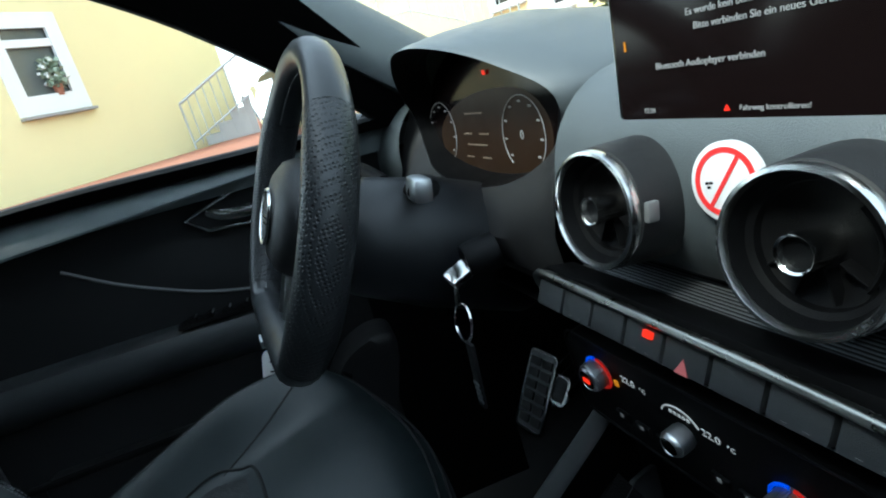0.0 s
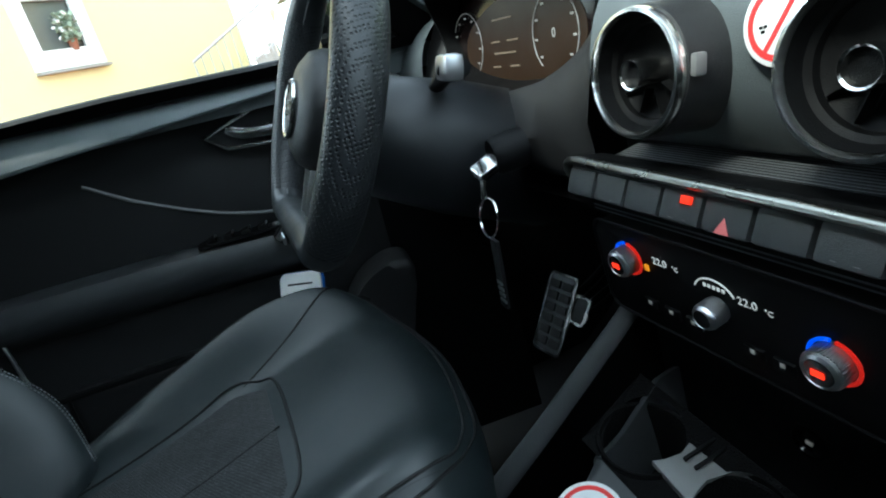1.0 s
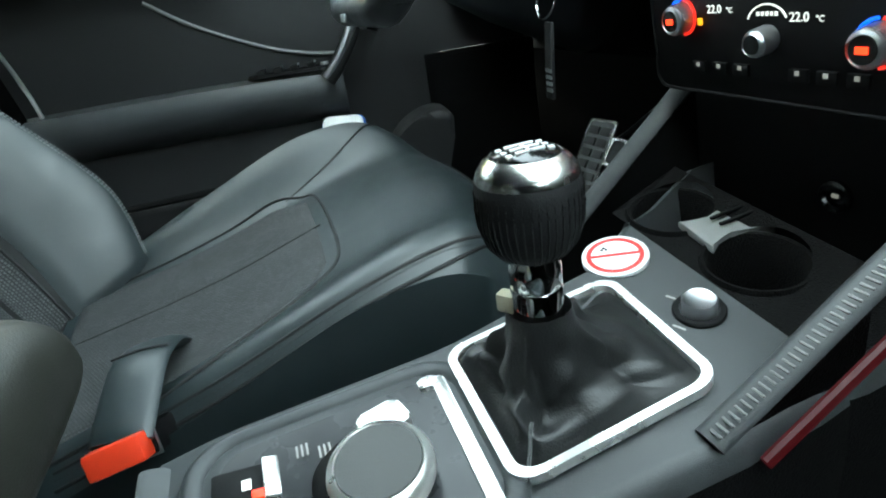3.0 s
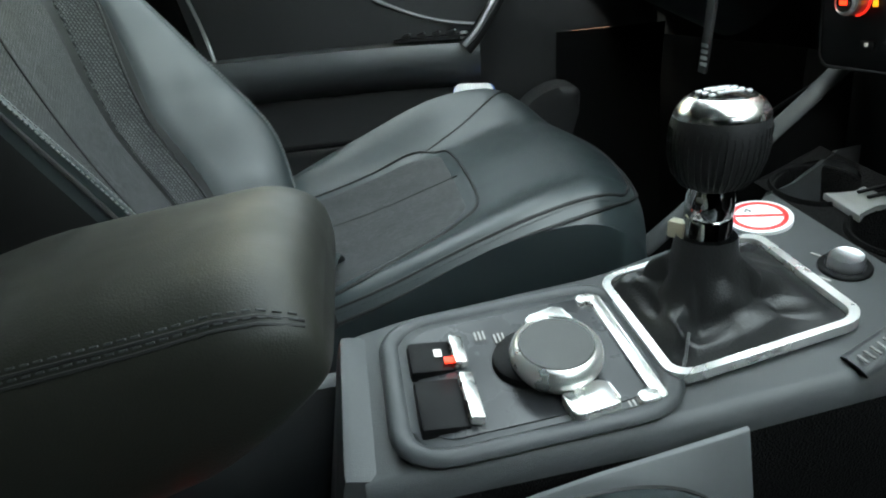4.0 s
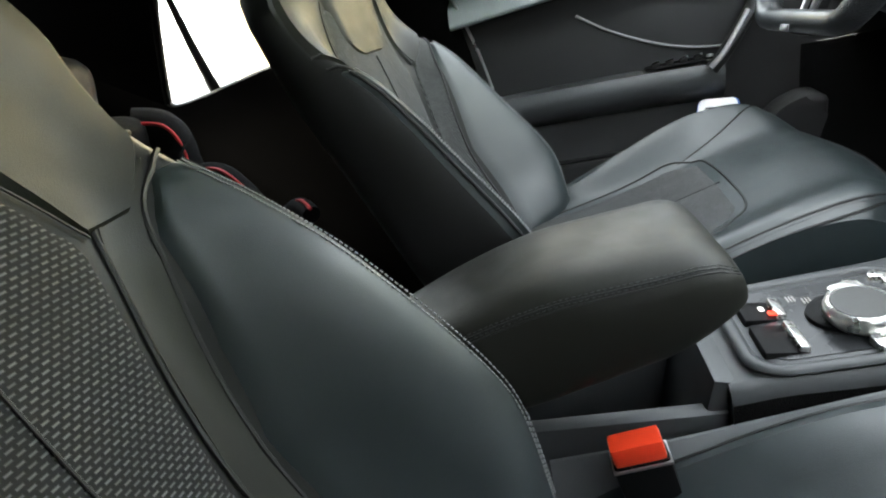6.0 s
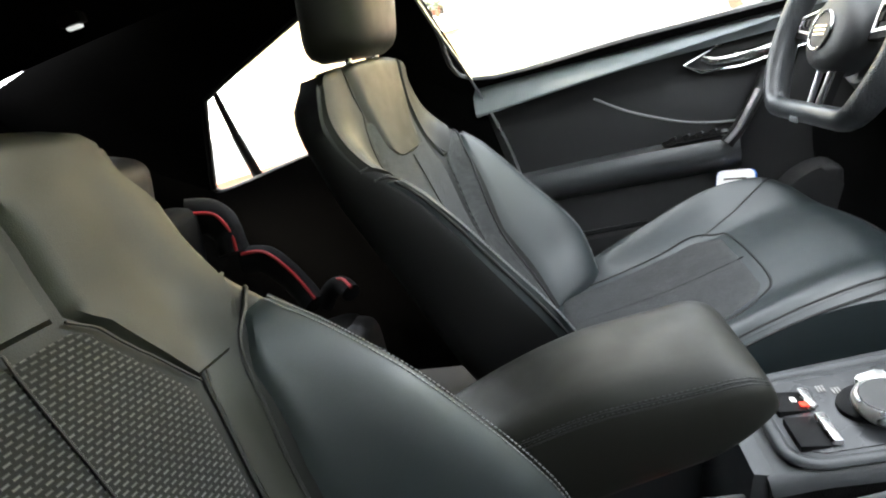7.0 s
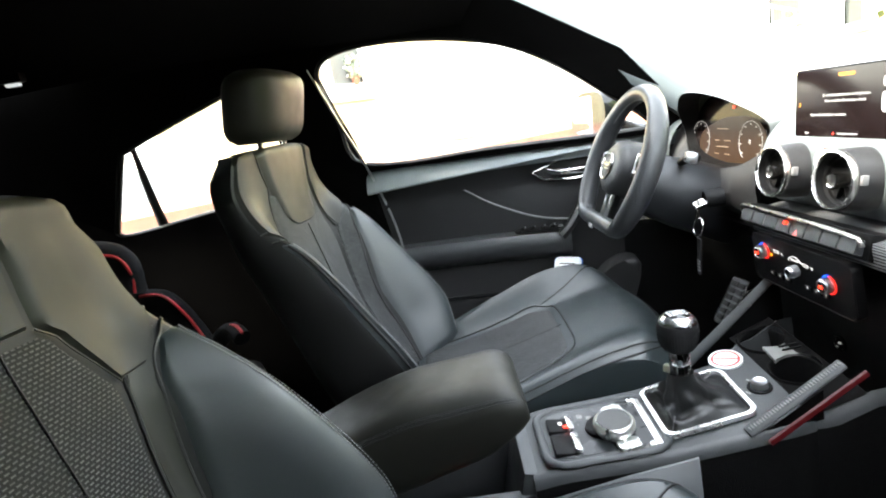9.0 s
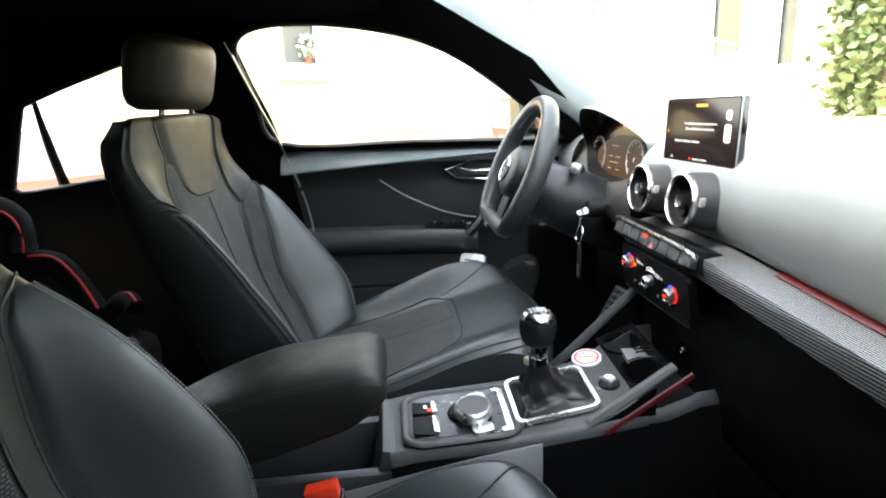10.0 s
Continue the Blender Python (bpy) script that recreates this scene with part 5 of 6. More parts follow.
def cush_pt(u, v, off=0.0):
    """Top of the cushion: u across, v from front (0) to rear (1)."""
    au = abs(u)
    y = -0.152 - 0.52 * v + 0.042 * (1 - au * au) * max(0.0, 1 - v / 0.6) ** 1.5
    edge = math.sqrt(max(0.0, 1 - ((0.15 - v) / 0.15) ** 2)) if v < 0.15 else 1.0
    z = curve(v, [(0, 0.648), (0.12, 0.652), (0.30, 0.632), (0.6, 0.585), (1, 0.548)]) - 0.055 * (1 - edge) - CROLL[0] * u * (0.4 + 0.6 * min(1.0, v / 0.35))
    z += curve(au, [(0, 0), (0.50, 0), (0.62, 0.22), (0.80, 0.88), (0.88, 1.0), (0.95, 0.90), (1.0, 0.62)]) * curve(v, [(0, 0.004), (0.08, 0.028), (0.20, 0.056), (0.40, 0.066), (0.65, 0.050), (0.85, 0.024), (1, 0.004)]) * (1.0 - (0.62 if CROLL[0] and u > 0 else 0.0)) - 0.026 * curve(au, [(0, 0), (0.78, 0), (0.9, 0.3), (1.0, 1)]) + (0.004 + 0.010 * max(0.0, 1 - v / 0.4)) * (1 - au * au)
    w = lerp(v, [(0, 0.200), (0.12, 0.214), (0.6, 0.222), (1, 0.220)])
    return Vector((u * w, y, z + off - CDROP[0]))


def patch(bm, fn, edge, s0, s1, nu=14, ns=20, off=0.003, uvs=6.0, across=False):
    """A proud panel over fn(u, s), between edge(s) = (u0, u1)."""
    uv = bm.loops.layers.uv.new("UVMap")
    def f(a, b):
        s = s0 + (s1 - s0) * b
        u0, u1 = edge(s)
        u = u0 + (u1 - u0) * a
        lip = min(a, 1 - a, b, 1 - b)
        return fn(u, s, off if lip > 0.001 else -0.004)
    vs = grid(bm, f, nu, ns)
    co = {v: (i / nu, j / ns) for j, r in enumerate(vs) for i, v in enumerate(r)}
    for fc in bm.faces:
        for lp in fc.loops:
            a, b = co[lp.vert]
            s = s0 + (s1 - s0) * b
            u0, u1 = edge(s)
            p, q = s * 0.62 * uvs, (u0 + (u1 - u0) * a) * 0.225 * uvs
            lp[uv].uv = (q, p) if across else (p, q)
    return bm


def seam_line(fn, pts, r=0.0016, n=8, off=0.001):
    bm = B()
    tube(bm, [fn(p[0], p[1], off) for p in smooth_path([(a, b, 0) for a, b in pts], n)], r, 6)
    return bm


def stitches(fn, pts, off=0.002, n=60, r=0.0008, duty=0.62):
    bm = B()
    P = [fn(p[0], p[1], off) for p in smooth_path([(a, b, 0) for a, b in pts], n)]
    for i in range(0, len(P) - 2, 2):
        tube(bm, [P[i], P[i].lerp(P[i + 2], duty)], r, 5)
    return bm


def car_seat(label, cloth, group, lean=23.0, hinge=-0.684, hz=0.53, slen=0.70, btop=0.04, hd=0.08, turn=11.0):
    global SLEN, BTOP, TURN
    TURN = radians(turn)
    SH.yz, SLEN, BTOP = (hinge, hz), slen, btop
    SA.yz = -math.sin(radians(lean)), math.cos(radians(lean))
    SN.yz = math.cos(radians(lean)), math.sin(radians(lean))
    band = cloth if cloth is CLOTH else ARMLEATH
    st = thing("front_seat", label, "car seat", group)
    # shell's darker leather carries the shade of the unlit sides
    # backrest shell
    bm = B()
    rings = []
    NS = 40
    for k in range(NS + 1):
        s = -0.02 + 1.02 * k / NS
        s_ = max(0.0, min(1.0, s))
        front = [back_pt(-1 + 2 * i / 28, s_) + SA * (SLEN * (s - s_)) for i in range(29)]
        w = back_w(s_)
        bd = lerp(s_, [(0, 0.075), (0.7, 0.075), (0.93, 0.05), (1.0, 0.0)])
        base = SH + SA * (SLEN * s)
        back = []
        for i in range(15):
            a = math.pi * i / 14
            x = w * math.copysign(abs(math.cos(a)) ** 0.5, math.cos(a))
            d = -bd * (0.25 + 0.75 * abs(math.sin(a)) ** 0.6) 
            q = base + SN * d
            back.append(turned(Vector((x, q.y, q.z))))
        rings.append(front + back)
    ring_loft(bm, rings)
    part("backrest", bm, LEATHER_S, st, "smooth black leather backrest", angle=60)
    # cloth centre
    plain = cloth is CLOTH_P
    ED = [(0.03, 0.40), (0.35, 0.43), (0.62, 0.58), (0.645, 0.60), (0.83, 0.54), (0.85, 0.52)]
    if plain:
        ED = [(0.03, 0.30), (0.35, 0.31), (0.62, 0.47), (0.645, 0.49), (0.765, 0.30), (0.785, 0.20)]
    bm = B()
    patch(bm, back_pt, lambda s: (-lerp(s, ED), lerp(s, ED)), 0.03, ED[-1][0], 16, 40, 0.003, 1.0, plain)
    part("backrest_cloth", bm, cloth, st, "patterned woven cloth centre")
    # raised tongue in the yoke, and the padded yoke on both sides of it
    TG = [(0.715, 0.02), (0.722, 0.20), (0.735, 0.31), (0.76, 0.39), (0.80, 0.43), (1.0, 0.70)]
    if plain:
        TG = [(0.788, 0.21), (1.0, 0.21)]
    bm = B()
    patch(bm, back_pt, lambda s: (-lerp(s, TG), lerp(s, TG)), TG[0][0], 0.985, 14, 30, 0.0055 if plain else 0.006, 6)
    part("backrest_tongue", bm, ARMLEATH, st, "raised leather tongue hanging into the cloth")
    for s in (-1, 1):
        bm = B()
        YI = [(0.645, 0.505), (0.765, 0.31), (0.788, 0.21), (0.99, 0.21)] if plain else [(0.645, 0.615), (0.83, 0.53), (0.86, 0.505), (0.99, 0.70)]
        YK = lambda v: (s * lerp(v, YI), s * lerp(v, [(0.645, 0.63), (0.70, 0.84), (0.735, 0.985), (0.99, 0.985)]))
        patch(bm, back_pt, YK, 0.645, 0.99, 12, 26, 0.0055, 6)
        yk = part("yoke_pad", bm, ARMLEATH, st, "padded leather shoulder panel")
        bm = B()
        tube(bm, [back_pt(YK(v)[0] - s * 0.004, v, 0.0042) for v in [0.65 + 0.135 * i / 24 for i in range(25)]] if plain else [back_pt(YK(v)[0] + s * 0.03, v, 0.0062) for v in [0.66 + 0.31 * i / 24 for i in range(25)]], 0.0012, 6)
        part("seam", bm, RUBBER, yk)
        bm = B()
        ci = 0.12 if plain else 0.0
        BL = lambda v: (s * lerp(v, [(0.02, 0.56 - ci), (0.35, 0.60 - ci), (0.62, 0.77 - ci), (0.70, 0.93 - 0.5 * ci)]), s * 0.975)
        patch(bm, back_pt, BL, 0.02, 0.69, 12, 34, 0.006, 6)
        bo = part("bolster", bm, LEATHER, st, "broad smooth leather side bolster")
        bm = B()
        BA = lambda v: (s * lerp(v, [(0.03, 0.402 - 0.8 * ci), (0.35, 0.432 - ci), (0.62, 0.582 - 0.9 * ci), (0.72, 0.74 - 0.8 * ci)]), s * lerp(v, [(0.03, 0.545 - ci), (0.35, 0.585 - ci), (0.62, 0.755 - ci), (0.70, 0.91 - 0.5 * ci), (0.72, 0.97)]))
        patch(bm, back_pt, BA, 0.03, 0.72, 16, 34, 0.0031, 1.0)
        part("bolster_band", bm, band, st, "band beside the bolster")
        part("piping", seam_line(back_pt, [(s * (0.55 - ci), 0.03), (s * (0.59 - ci), 0.35), (s * (0.76 - ci), 0.615), (s * (0.92 - 0.5 * ci), 0.69), (s * 1.0, 0.71)], 0.0022, 8, 0.002), RUBBER, st)
        if plain:
            part("piping", seam_line(back_pt, [(s * 0.315, 0.03), (s * 0.322, 0.35), (s * 0.49, 0.62), (s * 0.60, 0.69)], 0.0022, 8, 0.002), RUBBER, st)
        part("piping", seam_line(back_pt, [(s * (0.64 - ci), 0.64), (s * (0.72 - 0.7 * ci), 0.70), (s * 0.86, 0.735), (s * 1.0, 0.745)], 0.0022, 8, 0.002), RUBBER, st)
        for off in (0.955, 0.925):
            part("stitching", stitches(back_pt, [(s * off, 0.05), (s * off, 0.3), (s * off, 0.55), (s * off, 0.68)], 0.0068, n=70, r=0.0009), STITCH, bo, "pale stitching along the bolster")
        part("seam", seam_line(back_pt, [(s * 0.97, 0.03), (s * 0.97, 0.3), (s * 0.97, 0.68)], 0.0022, 8, 0.0062), RUBBER, bo)
    part("seam", seam_line(back_pt, [(0, 0.785 if plain else 0.71), (0, 0.5), (0, 0.3), (0, 0.05)], 0.0013, 8, 0.0042), RUBBER, st)
    # headrest
    bm = B()
    hc = SH + SA * (SLEN * 1.0 + 0.060) + SN * hd
    HA, HN = Vector((0, 0.05, 0.99875)), Vector((0, 0.99875, -0.05))
    rings = []
    for k in range(15):
        t = -1 + 2 * k / 14
        hh = 0.069 * t
        e = (1 - abs(t) ** 5) ** 0.5 if abs(t) < 1 else 0.0
        e = max(e, 0.25)
        w, d = (0.115 + 0.004 * t) * (0.72 + 0.28 * e), 0.058 * (0.45 + 0.55 * e)
        r = []
        for q in range(28):
            a = 2 * math.pi * q / 28
            x, dd = w * math.copysign(abs(math.cos(a)) ** 0.55, math.cos(a)), d * math.copysign(abs(math.sin(a)) ** 0.7, math.sin(a))
            p = hc + HA * hh + HN * (dd - 0.010 * (x / 0.13) ** 2 + 0.012 * t)
            r.append(turned(Vector((x, p.y, p.z))))
        rings.append(r)
    ring_loft(bm, rings)
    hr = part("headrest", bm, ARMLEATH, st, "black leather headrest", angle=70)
    for s in (-1, 1):
        bm = B()
        a, b = SH + SA * (SLEN - 0.03) + SN * 0.03, hc - HA * 0.05
        tube(bm, [turned(Vector((s * 0.06, a.y, a.z))), turned(Vector((s * 0.06, b.y, b.z)))], 0.006, 10)
        part("headrest_post", bm, CHROME, hr, "steel post")
    # cushion
    bm = B()
    rings = []
    for k in range(34):
        v = (k / 33) ** 1.4
        top = [cush_pt(-1 + 2 * i / 28, v) for i in range(29)]
        w = abs(top[0].x)
        y = top[0].y
        inset = 0.02 * (1 - min(1, v / 0.1))
        fl = 0.0 if plain else 0.030
        z1, z2 = top[0].z - 0.035, 0.47
        rings.append(top + [Vector((w + 0.004 + 0.2 * fl, y, z1)), Vector((w - 0.006 + fl, y - inset, z2)), Vector((0, y - inset, z2 - 0.005)), Vector((-w + 0.006, y - inset, z2)), Vector((-w - 0.004, y, z1))])
    ring_loft(bm, rings)
    part("cushion", bm, LEATHER, st, "black leather cushion sides", angle=60)
    bm = B()
    patch(bm, cush_pt, lambda v: (-0.975, 0.975), 0.012, 0.99, 30, 40, 0.0015, 1.0)
    part("cushion_top", bm, LEATHER, st, "smooth leather cushion top")
    CN = [(0.36, 0.42), (0.39, 0.50), (0.45, 0.58), (0.98, 0.52)] if plain else [(0.36, 0.42), (0.40, 0.55), (0.48, 0.67), (0.70, 0.83), (0.98, 0.86)]
    CE = [(0.36, 0.42), (0.39, 0.50), (0.45, 0.58), (0.98, 0.52)]
    bm = B()
    patch(bm, cush_pt, lambda v: (-lerp(v, CE), lerp(v, CN)), 0.36, 0.98, 16, 30, 0.0045, 1.0, plain)
    part("cushion_cloth", bm, cloth, st, "patterned woven cloth centre")
    part("seam", seam_line(cush_pt, [(-0.53, 0.97), (-0.57, 0.6), (-0.595, 0.45), (-0.515, 0.38), (-0.42, 0.348), (0, 0.342), (0.42, 0.348)] + [(u + 0.015, v) for v, u in CN[1:]], 0.0022, 8, 0.002), RUBBER, st)
    part("seam", seam_line(cush_pt, [(0, 0.365), (0, 0.5), (0, 0.95)], 0.0012, 8, 0.0042), RUBBER, st)
    for s in (-1, 1) if plain else (-1,):
        part("seam", seam_line(cush_pt, [(s * 0.555, 0.42), (s * 0.63, 0.30), (s * 0.74, 0.19), (s * 0.88, 0.10)], 0.0018), RUBBER, st)
    for du, off in ((0.0, 0.905), (0.02, 0.955)):
        part("seam", seam_line(cush_pt, [(-off, 0.9), (-off, 0.4), (-off, 0.12), (-0.80, 0.045 - du), (-0.4, 0.032 - du), (0, 0.028 - du), (0.4, 0.032 - du), (0.80, 0.045 - du), (off, 0.12), (off, 0.4), (off, 0.9)], 0.0020, 10), RUBBER, st)
    for s in (-1, 1):
        part("stitching", stitches(cush_pt, [(s * 0.93, 0.10), (s * 0.93, 0.4), (s * 0.93, 0.9)], n=90, r=0.0005), THREAD if cloth is CLOTH else STITCH, st, "pale stitching along the cushion edge")
    bm = B()
    box(bm, (0, -0.42, 0.40), (0.40, 0.46, 0.14), (0, 0, 0), 0.02)
    part("seat_base", bm, PLAST, st, "black plastic seat base")
    for s in (-1, 1):
        bm = B()
        box(bm, (s * 0.16, -0.42, 0.305), (0.03, 0.50, 0.05), (0, 0, 0), 0.004)
        part("seat_rail", bm, STEEL, st)
    return st


drv = car_seat("black leather driver's seat with woven cloth centre panels", CLOTH, "front seats", slen=0.634, turn=8.0)
drv.location = (-0.396, 0.024, 0.018)
CDROP[0], CROLL[0] = 0.070, 0.0
SHOULDER[:] = [0.205, 0.197, 0.190, 0.158, 0.095]
pas = car_seat("black leather front passenger seat with coarse woven cloth centre", CLOTH_P, "front seats", 24.5, -0.677, 0.53, 0.650, 0.012, 0.03, 9.0)
pas.location = (0.318, -0.070, 0)


def buckle(x, y, z, rot, lab):
    b = thing("seat_belt_buckle", lab, "seat belt buckle", "seat belt buckles")
    m = pose(x, y, z, *rot)
    bm = B()
    box(bm, (0, 0, -0.05), (0.026, 0.052, 0.085), (0, 0, 0), 0.006)
    bm.transform(m)
    part("housing", bm, PLAST, b)
    bm = B()
    box(bm, (0, 0, 0.001), (0.023, 0.047, 0.022), (0, 0, 0), 0.004)
    bm.transform(m)
    part("press_button", bm, REDP, b, "bright red press button")
    bm = B()
    box(bm, (0, 0, -0.0125), (0.0275, 0.053, 0.003), (0, 0, 0), 0.001)
    bm.transform(m)
    part("edge", bm, ALU, b, "thin bright edge")
    bm = B()
    box(bm, (0, 0, -0.15), (0.006, 0.035, 0.13), (0, 0, 0), 0.002)
    bm.transform(m)
    part("stalk", bm, PLAST, b)


buckle(0.137, -0.555, 0.61, (10, 0, 0), "black seat belt buckle with red button beside the passenger seat")
sl = thing("buckle_sleeve", "wide black leather sleeve lying over the seat edge to the buckle", "belt sleeve")
bm = B()
tube(bm, smooth_path([(-0.310, -0.498, 0.585), (-0.275, -0.500, 0.612), (-0.220, -0.504, 0.624), (-0.165, -0.513, 0.606), (-0.150, -0.516, 0.598)], 6), 0.027, 16, flat=0.28)
part("sleeve", bm, LEATHER, sl)
bm = B()
tube(bm, smooth_path([(-0.235, -0.478, 0.630), (-0.235, -0.503, 0.6325), (-0.235, -0.528, 0.630)], 6), 0.0012, 6)
part("seam", bm, RUBBER, sl)
buckle(-0.141, -0.517, 0.594, (20, 62, 14), "black seat belt buckle with red button beside the driver's seat")

# loose rear belt tongue
bt = thing("seat_belt_tongue", "small grey metal belt tongue on a black strap", "seat belt tongue")
bm = B()
prism(bm, [(-0.020, -0.016), (0.014, -0.020), (0.022, 0.0), (0.014, 0.018), (-0.020, 0.013)], 0.003, pose(-0.15, -0.90, 0.640, 30, 20, 25), 0.001)
part("tongue", bm, ALU, bt, "grey metal tongue")
bm = B()
tube(bm, smooth_path([(-0.15, -0.912, 0.632), (-0.16, -1.00, 0.600), (-0.17, -1.12, 0.612)], 5), 0.020, 8, flat=0.08)
part("strap", bm, RUBBER, bt)

# rear bench and child seat
rb = thing("rear_bench", "black rear bench seat in deep shade", "bench seat")
bm = B()
box(bm, (0, -1.33, 0.50), (1.3, 0.50, 0.22), (-4, 0, 0), 0.06, 4)
part("cushion", bm, LEATHER_D, rb)
bm = B()
box(bm, (0, -1.66, 0.82), (1.3, 0.16, 0.62), (-18, 0, 0), 0.06, 4)
part("backrest", bm, LEATHER_D, rb)
cs = thing("child_seat", "black child car seat with red piping on the rear bench", "child seat")
CLB = mat("black_child_seat_cloth", (0.006, 0.006, 0.0065), 0.9, spec=0.15, noise_amt=0.25, bump=0.5, bump_scale=700)
CLG = mat("grey_child_seat_cloth", (0.03, 0.03, 0.033), 0.9, noise_amt=0.25, bump=0.5, bump_scale=700)
CSX = -0.50
bm = B()
box(bm, (CSX, -1.20, 0.63), (0.36, 0.40, 0.12), (6, 0, 0), 0.05, 4)
part("seat_shell", bm, CLB, cs)
bm = B()
box(bm, (CSX, -1.42, 0.84), (0.36, 0.10, 0.46), (-14, 0, 0), 0.045, 4)
part("back_shell", bm, CLB, cs)


def wing(s, pts, r, flat, off):
    bm = B()
    pth = smooth_path([(CSX + s * x, y, z) for x, y, z in pts], 6)
    tube(bm, pth, r, 12, flat=flat)
    w = part("side_wing", bm, CLB, cs, "padded black side wing")
    bm = B()
    tube(bm, [p + Vector(off) for p in pth], 0.0042, 8)
    part("red_piping", bm, REDC, w, "red piping")


for s in (-1, 1):
    wing(s, [(0.175, -1.37, 1.03), (0.20, -1.32, 1.01), (0.20, -1.295, 0.96), (0.185, -1.29, 0.91)], 0.036, 1.3, (0.030, 0.026, 0.012))
    wing(s, [(0.19, -1.28, 0.885), (0.20, -1.225, 0.875), (0.195, -1.18, 0.825), (0.18, -1.145, 0.775), (0.16, -1.12, 0.74)], 0.030, 1.2, (0.022, 0.016, 0.024))
    wing(s, [(0.165, -1.10, 0.73), (0.17, -1.07, 0.765), (0.15, -1.03, 0.78), (0.12, -1.00, 0.765)], 0.023, 1.0, (0.014, 0.010, 0.020))
bm = B()
box(bm, (CSX + 0.05, -1.00, 0.665), (0.22, 0.05, 0.10), (-25, 0, 0), 0.02, 3)
fr = part("front_lip", bm, CLG, cs, "grey cloth front lip")
bm = B()
tube(bm, smooth_path([(CSX + 0.16, -0.98, 0.70), (CSX + 0.15, -0.965, 0.66), (CSX + 0.12, -0.96, 0.625), (CSX + 0.02, -0.955, 0.62)], 6), 0.0042, 8)
part("red_piping", bm, REDC, fr, "red piping")
cs.location = (0.03, -0.11, -0.10)

# ---- driver's door ----
door = thing("door_1", "closed driver's door with dark plastic panel and chrome handle", "car door", kind="structure")


def door_x(y, z):
    x = -lerp(z, [(0.28, 0.735), (0.50, 0.775), (0.66, 0.80), (0.80, 0.802), (0.90, 0.79), (0.965, 0.762), (0.99, 0.745), (1.003, 0.752), (1.006, 0.79)])
    dy = (y + 0.16) / 0.16
    dz = (z - 0.925) / 0.045
    x -= 0.022 * math.exp(-(dy ** 4) - dz ** 2)
    x += 0.012 * math.exp(-((z - 0.80 + 0.10 * (y + 0.35)) / 0.035) ** 2) * 0.5
    return x


bm = B()
ZS = [0.28, 0.36, 0.44, 0.52, 0.6, 0.66, 0.72, 0.76, 0.80, 0.84, 0.87, 0.89, 0.905, 0.92, 0.935, 0.95, 0.965, 0.978, 0.99, 0.997, 1.003, 1.006]
YS = [-0.72 + 0.86 * i / 44 for i in range(45)]
V = [[bm.verts.new((door_x(y, z), y, z)) for y in YS] for z in ZS]
for a, b in zip(V, V[1:]):
    for i in range(len(YS) - 1):
        if not (a[i].co.y > -0.03 and b[i].co.z < 0.77):
            bm.faces.new((a[i], a[i + 1], b[i + 1], b[i]))
part("panel", bm, DOORP, door, "black moulded door panel", angle=50)
bm = B()
grid(bm, lambda a, b: (door_x(0, 0.28 + 0.48 * b) + 0.002, -0.045 + 0.20 * a, 0.28 + 0.48 * b), 4, 8)
part("kick_panel", bm, CARPET, door, "black carpeted kick panel")
bm = B()
V = [[bm.verts.new((x, y, z)) for y in YS] for x, z in ((-0.757, 0.955), (-0.748, 0.975), (-0.737, 0.994), (-0.740, 1.004), (-0.752, 1.0085), (-0.80, 1.006), (-0.80, 0.98))]
for a, b in zip(V, V[1:]):
    for i in range(len(YS) - 1):
        bm.faces.new((a[i], a[i + 1], b[i + 1], b[i]))
part("sill_top", bm, DPAD, door, "soft-touch door top, its grey brightened for the light from above")
bm = B()
VP = []
for t, out in ((0.0, 0.0), (0.15, 0.35), (0.4, 0.68), (0.7, 0.92), (0.92, 1.0), (1.0, 0.93), (1.04, 0.3)):
    row = []
    for y in YS[:-2]:
        k = max(0.0, (0.12 - y) / 0.84)
        z = 1.004 - t * (0.016 + 0.050 * k ** 1.1)
        row.append(bm.verts.new((-0.752 + out * (0.016 + 0.026 * k), y, z)))
    VP.append(row)
for a, b in zip(VP, VP[1:]):
    for i in range(len(YS) - 3):
        bm.faces.new((a[i], a[i + 1], b[i + 1], b[i]))
part("upper_pad", bm, DPAD, door, "soft upper door pad, its grey brightened for the light from above")
# armrest of the door
bm = B()
rings = []
for k in range(21):
    y = -0.70 + 0.51 * k / 20
    z = 0.768 - 0.005 * (1 - k / 20) - 0.012 * (k / 20) ** 3
    w = 0.062 - 0.014 * abs(k / 20 - 0.5)
    rings.append([Vector((-0.80 + w * a, y, z + b)) for a, b in ((-0.2, 0.006), (0.5, 0.008), (0.85, 0.004), (1.0, -0.010), (0.96, -0.032), (0.75, -0.052), (0.2, -0.075), (-0.2, -0.08))])
ring_loft(bm, rings)
part("armrest", bm, GREYP, door, "padded dark grey door armrest")
bm = B()
tube(bm, smooth_path([(-0.752, -0.215, 0.752), (-0.752, -0.185, 0.785), (-0.762, -0.140, 0.850), (-0.776, -0.12, 0.885)], 6), [0.020 - 0.0003 * i for i in range(19)], 12, flat=0.7)
part("pull_grip", bm, DOORP, door, "dark pull grip")
bm = B()
tube(bm, smooth_path([(-0.738, -0.217, 0.757), (-0.738, -0.19, 0.785), (-0.748, -0.147, 0.850)], 6), 0.0065, 8)
part("grip_trim", bm, ALU, door, "thin silver grip trim")
bm = B()
prism(bm, rounded(0.036, 0.13, 0.008), 0.004, pose(-0.768, -0.275, 0.772, 0, 0, 0), 0.0015)
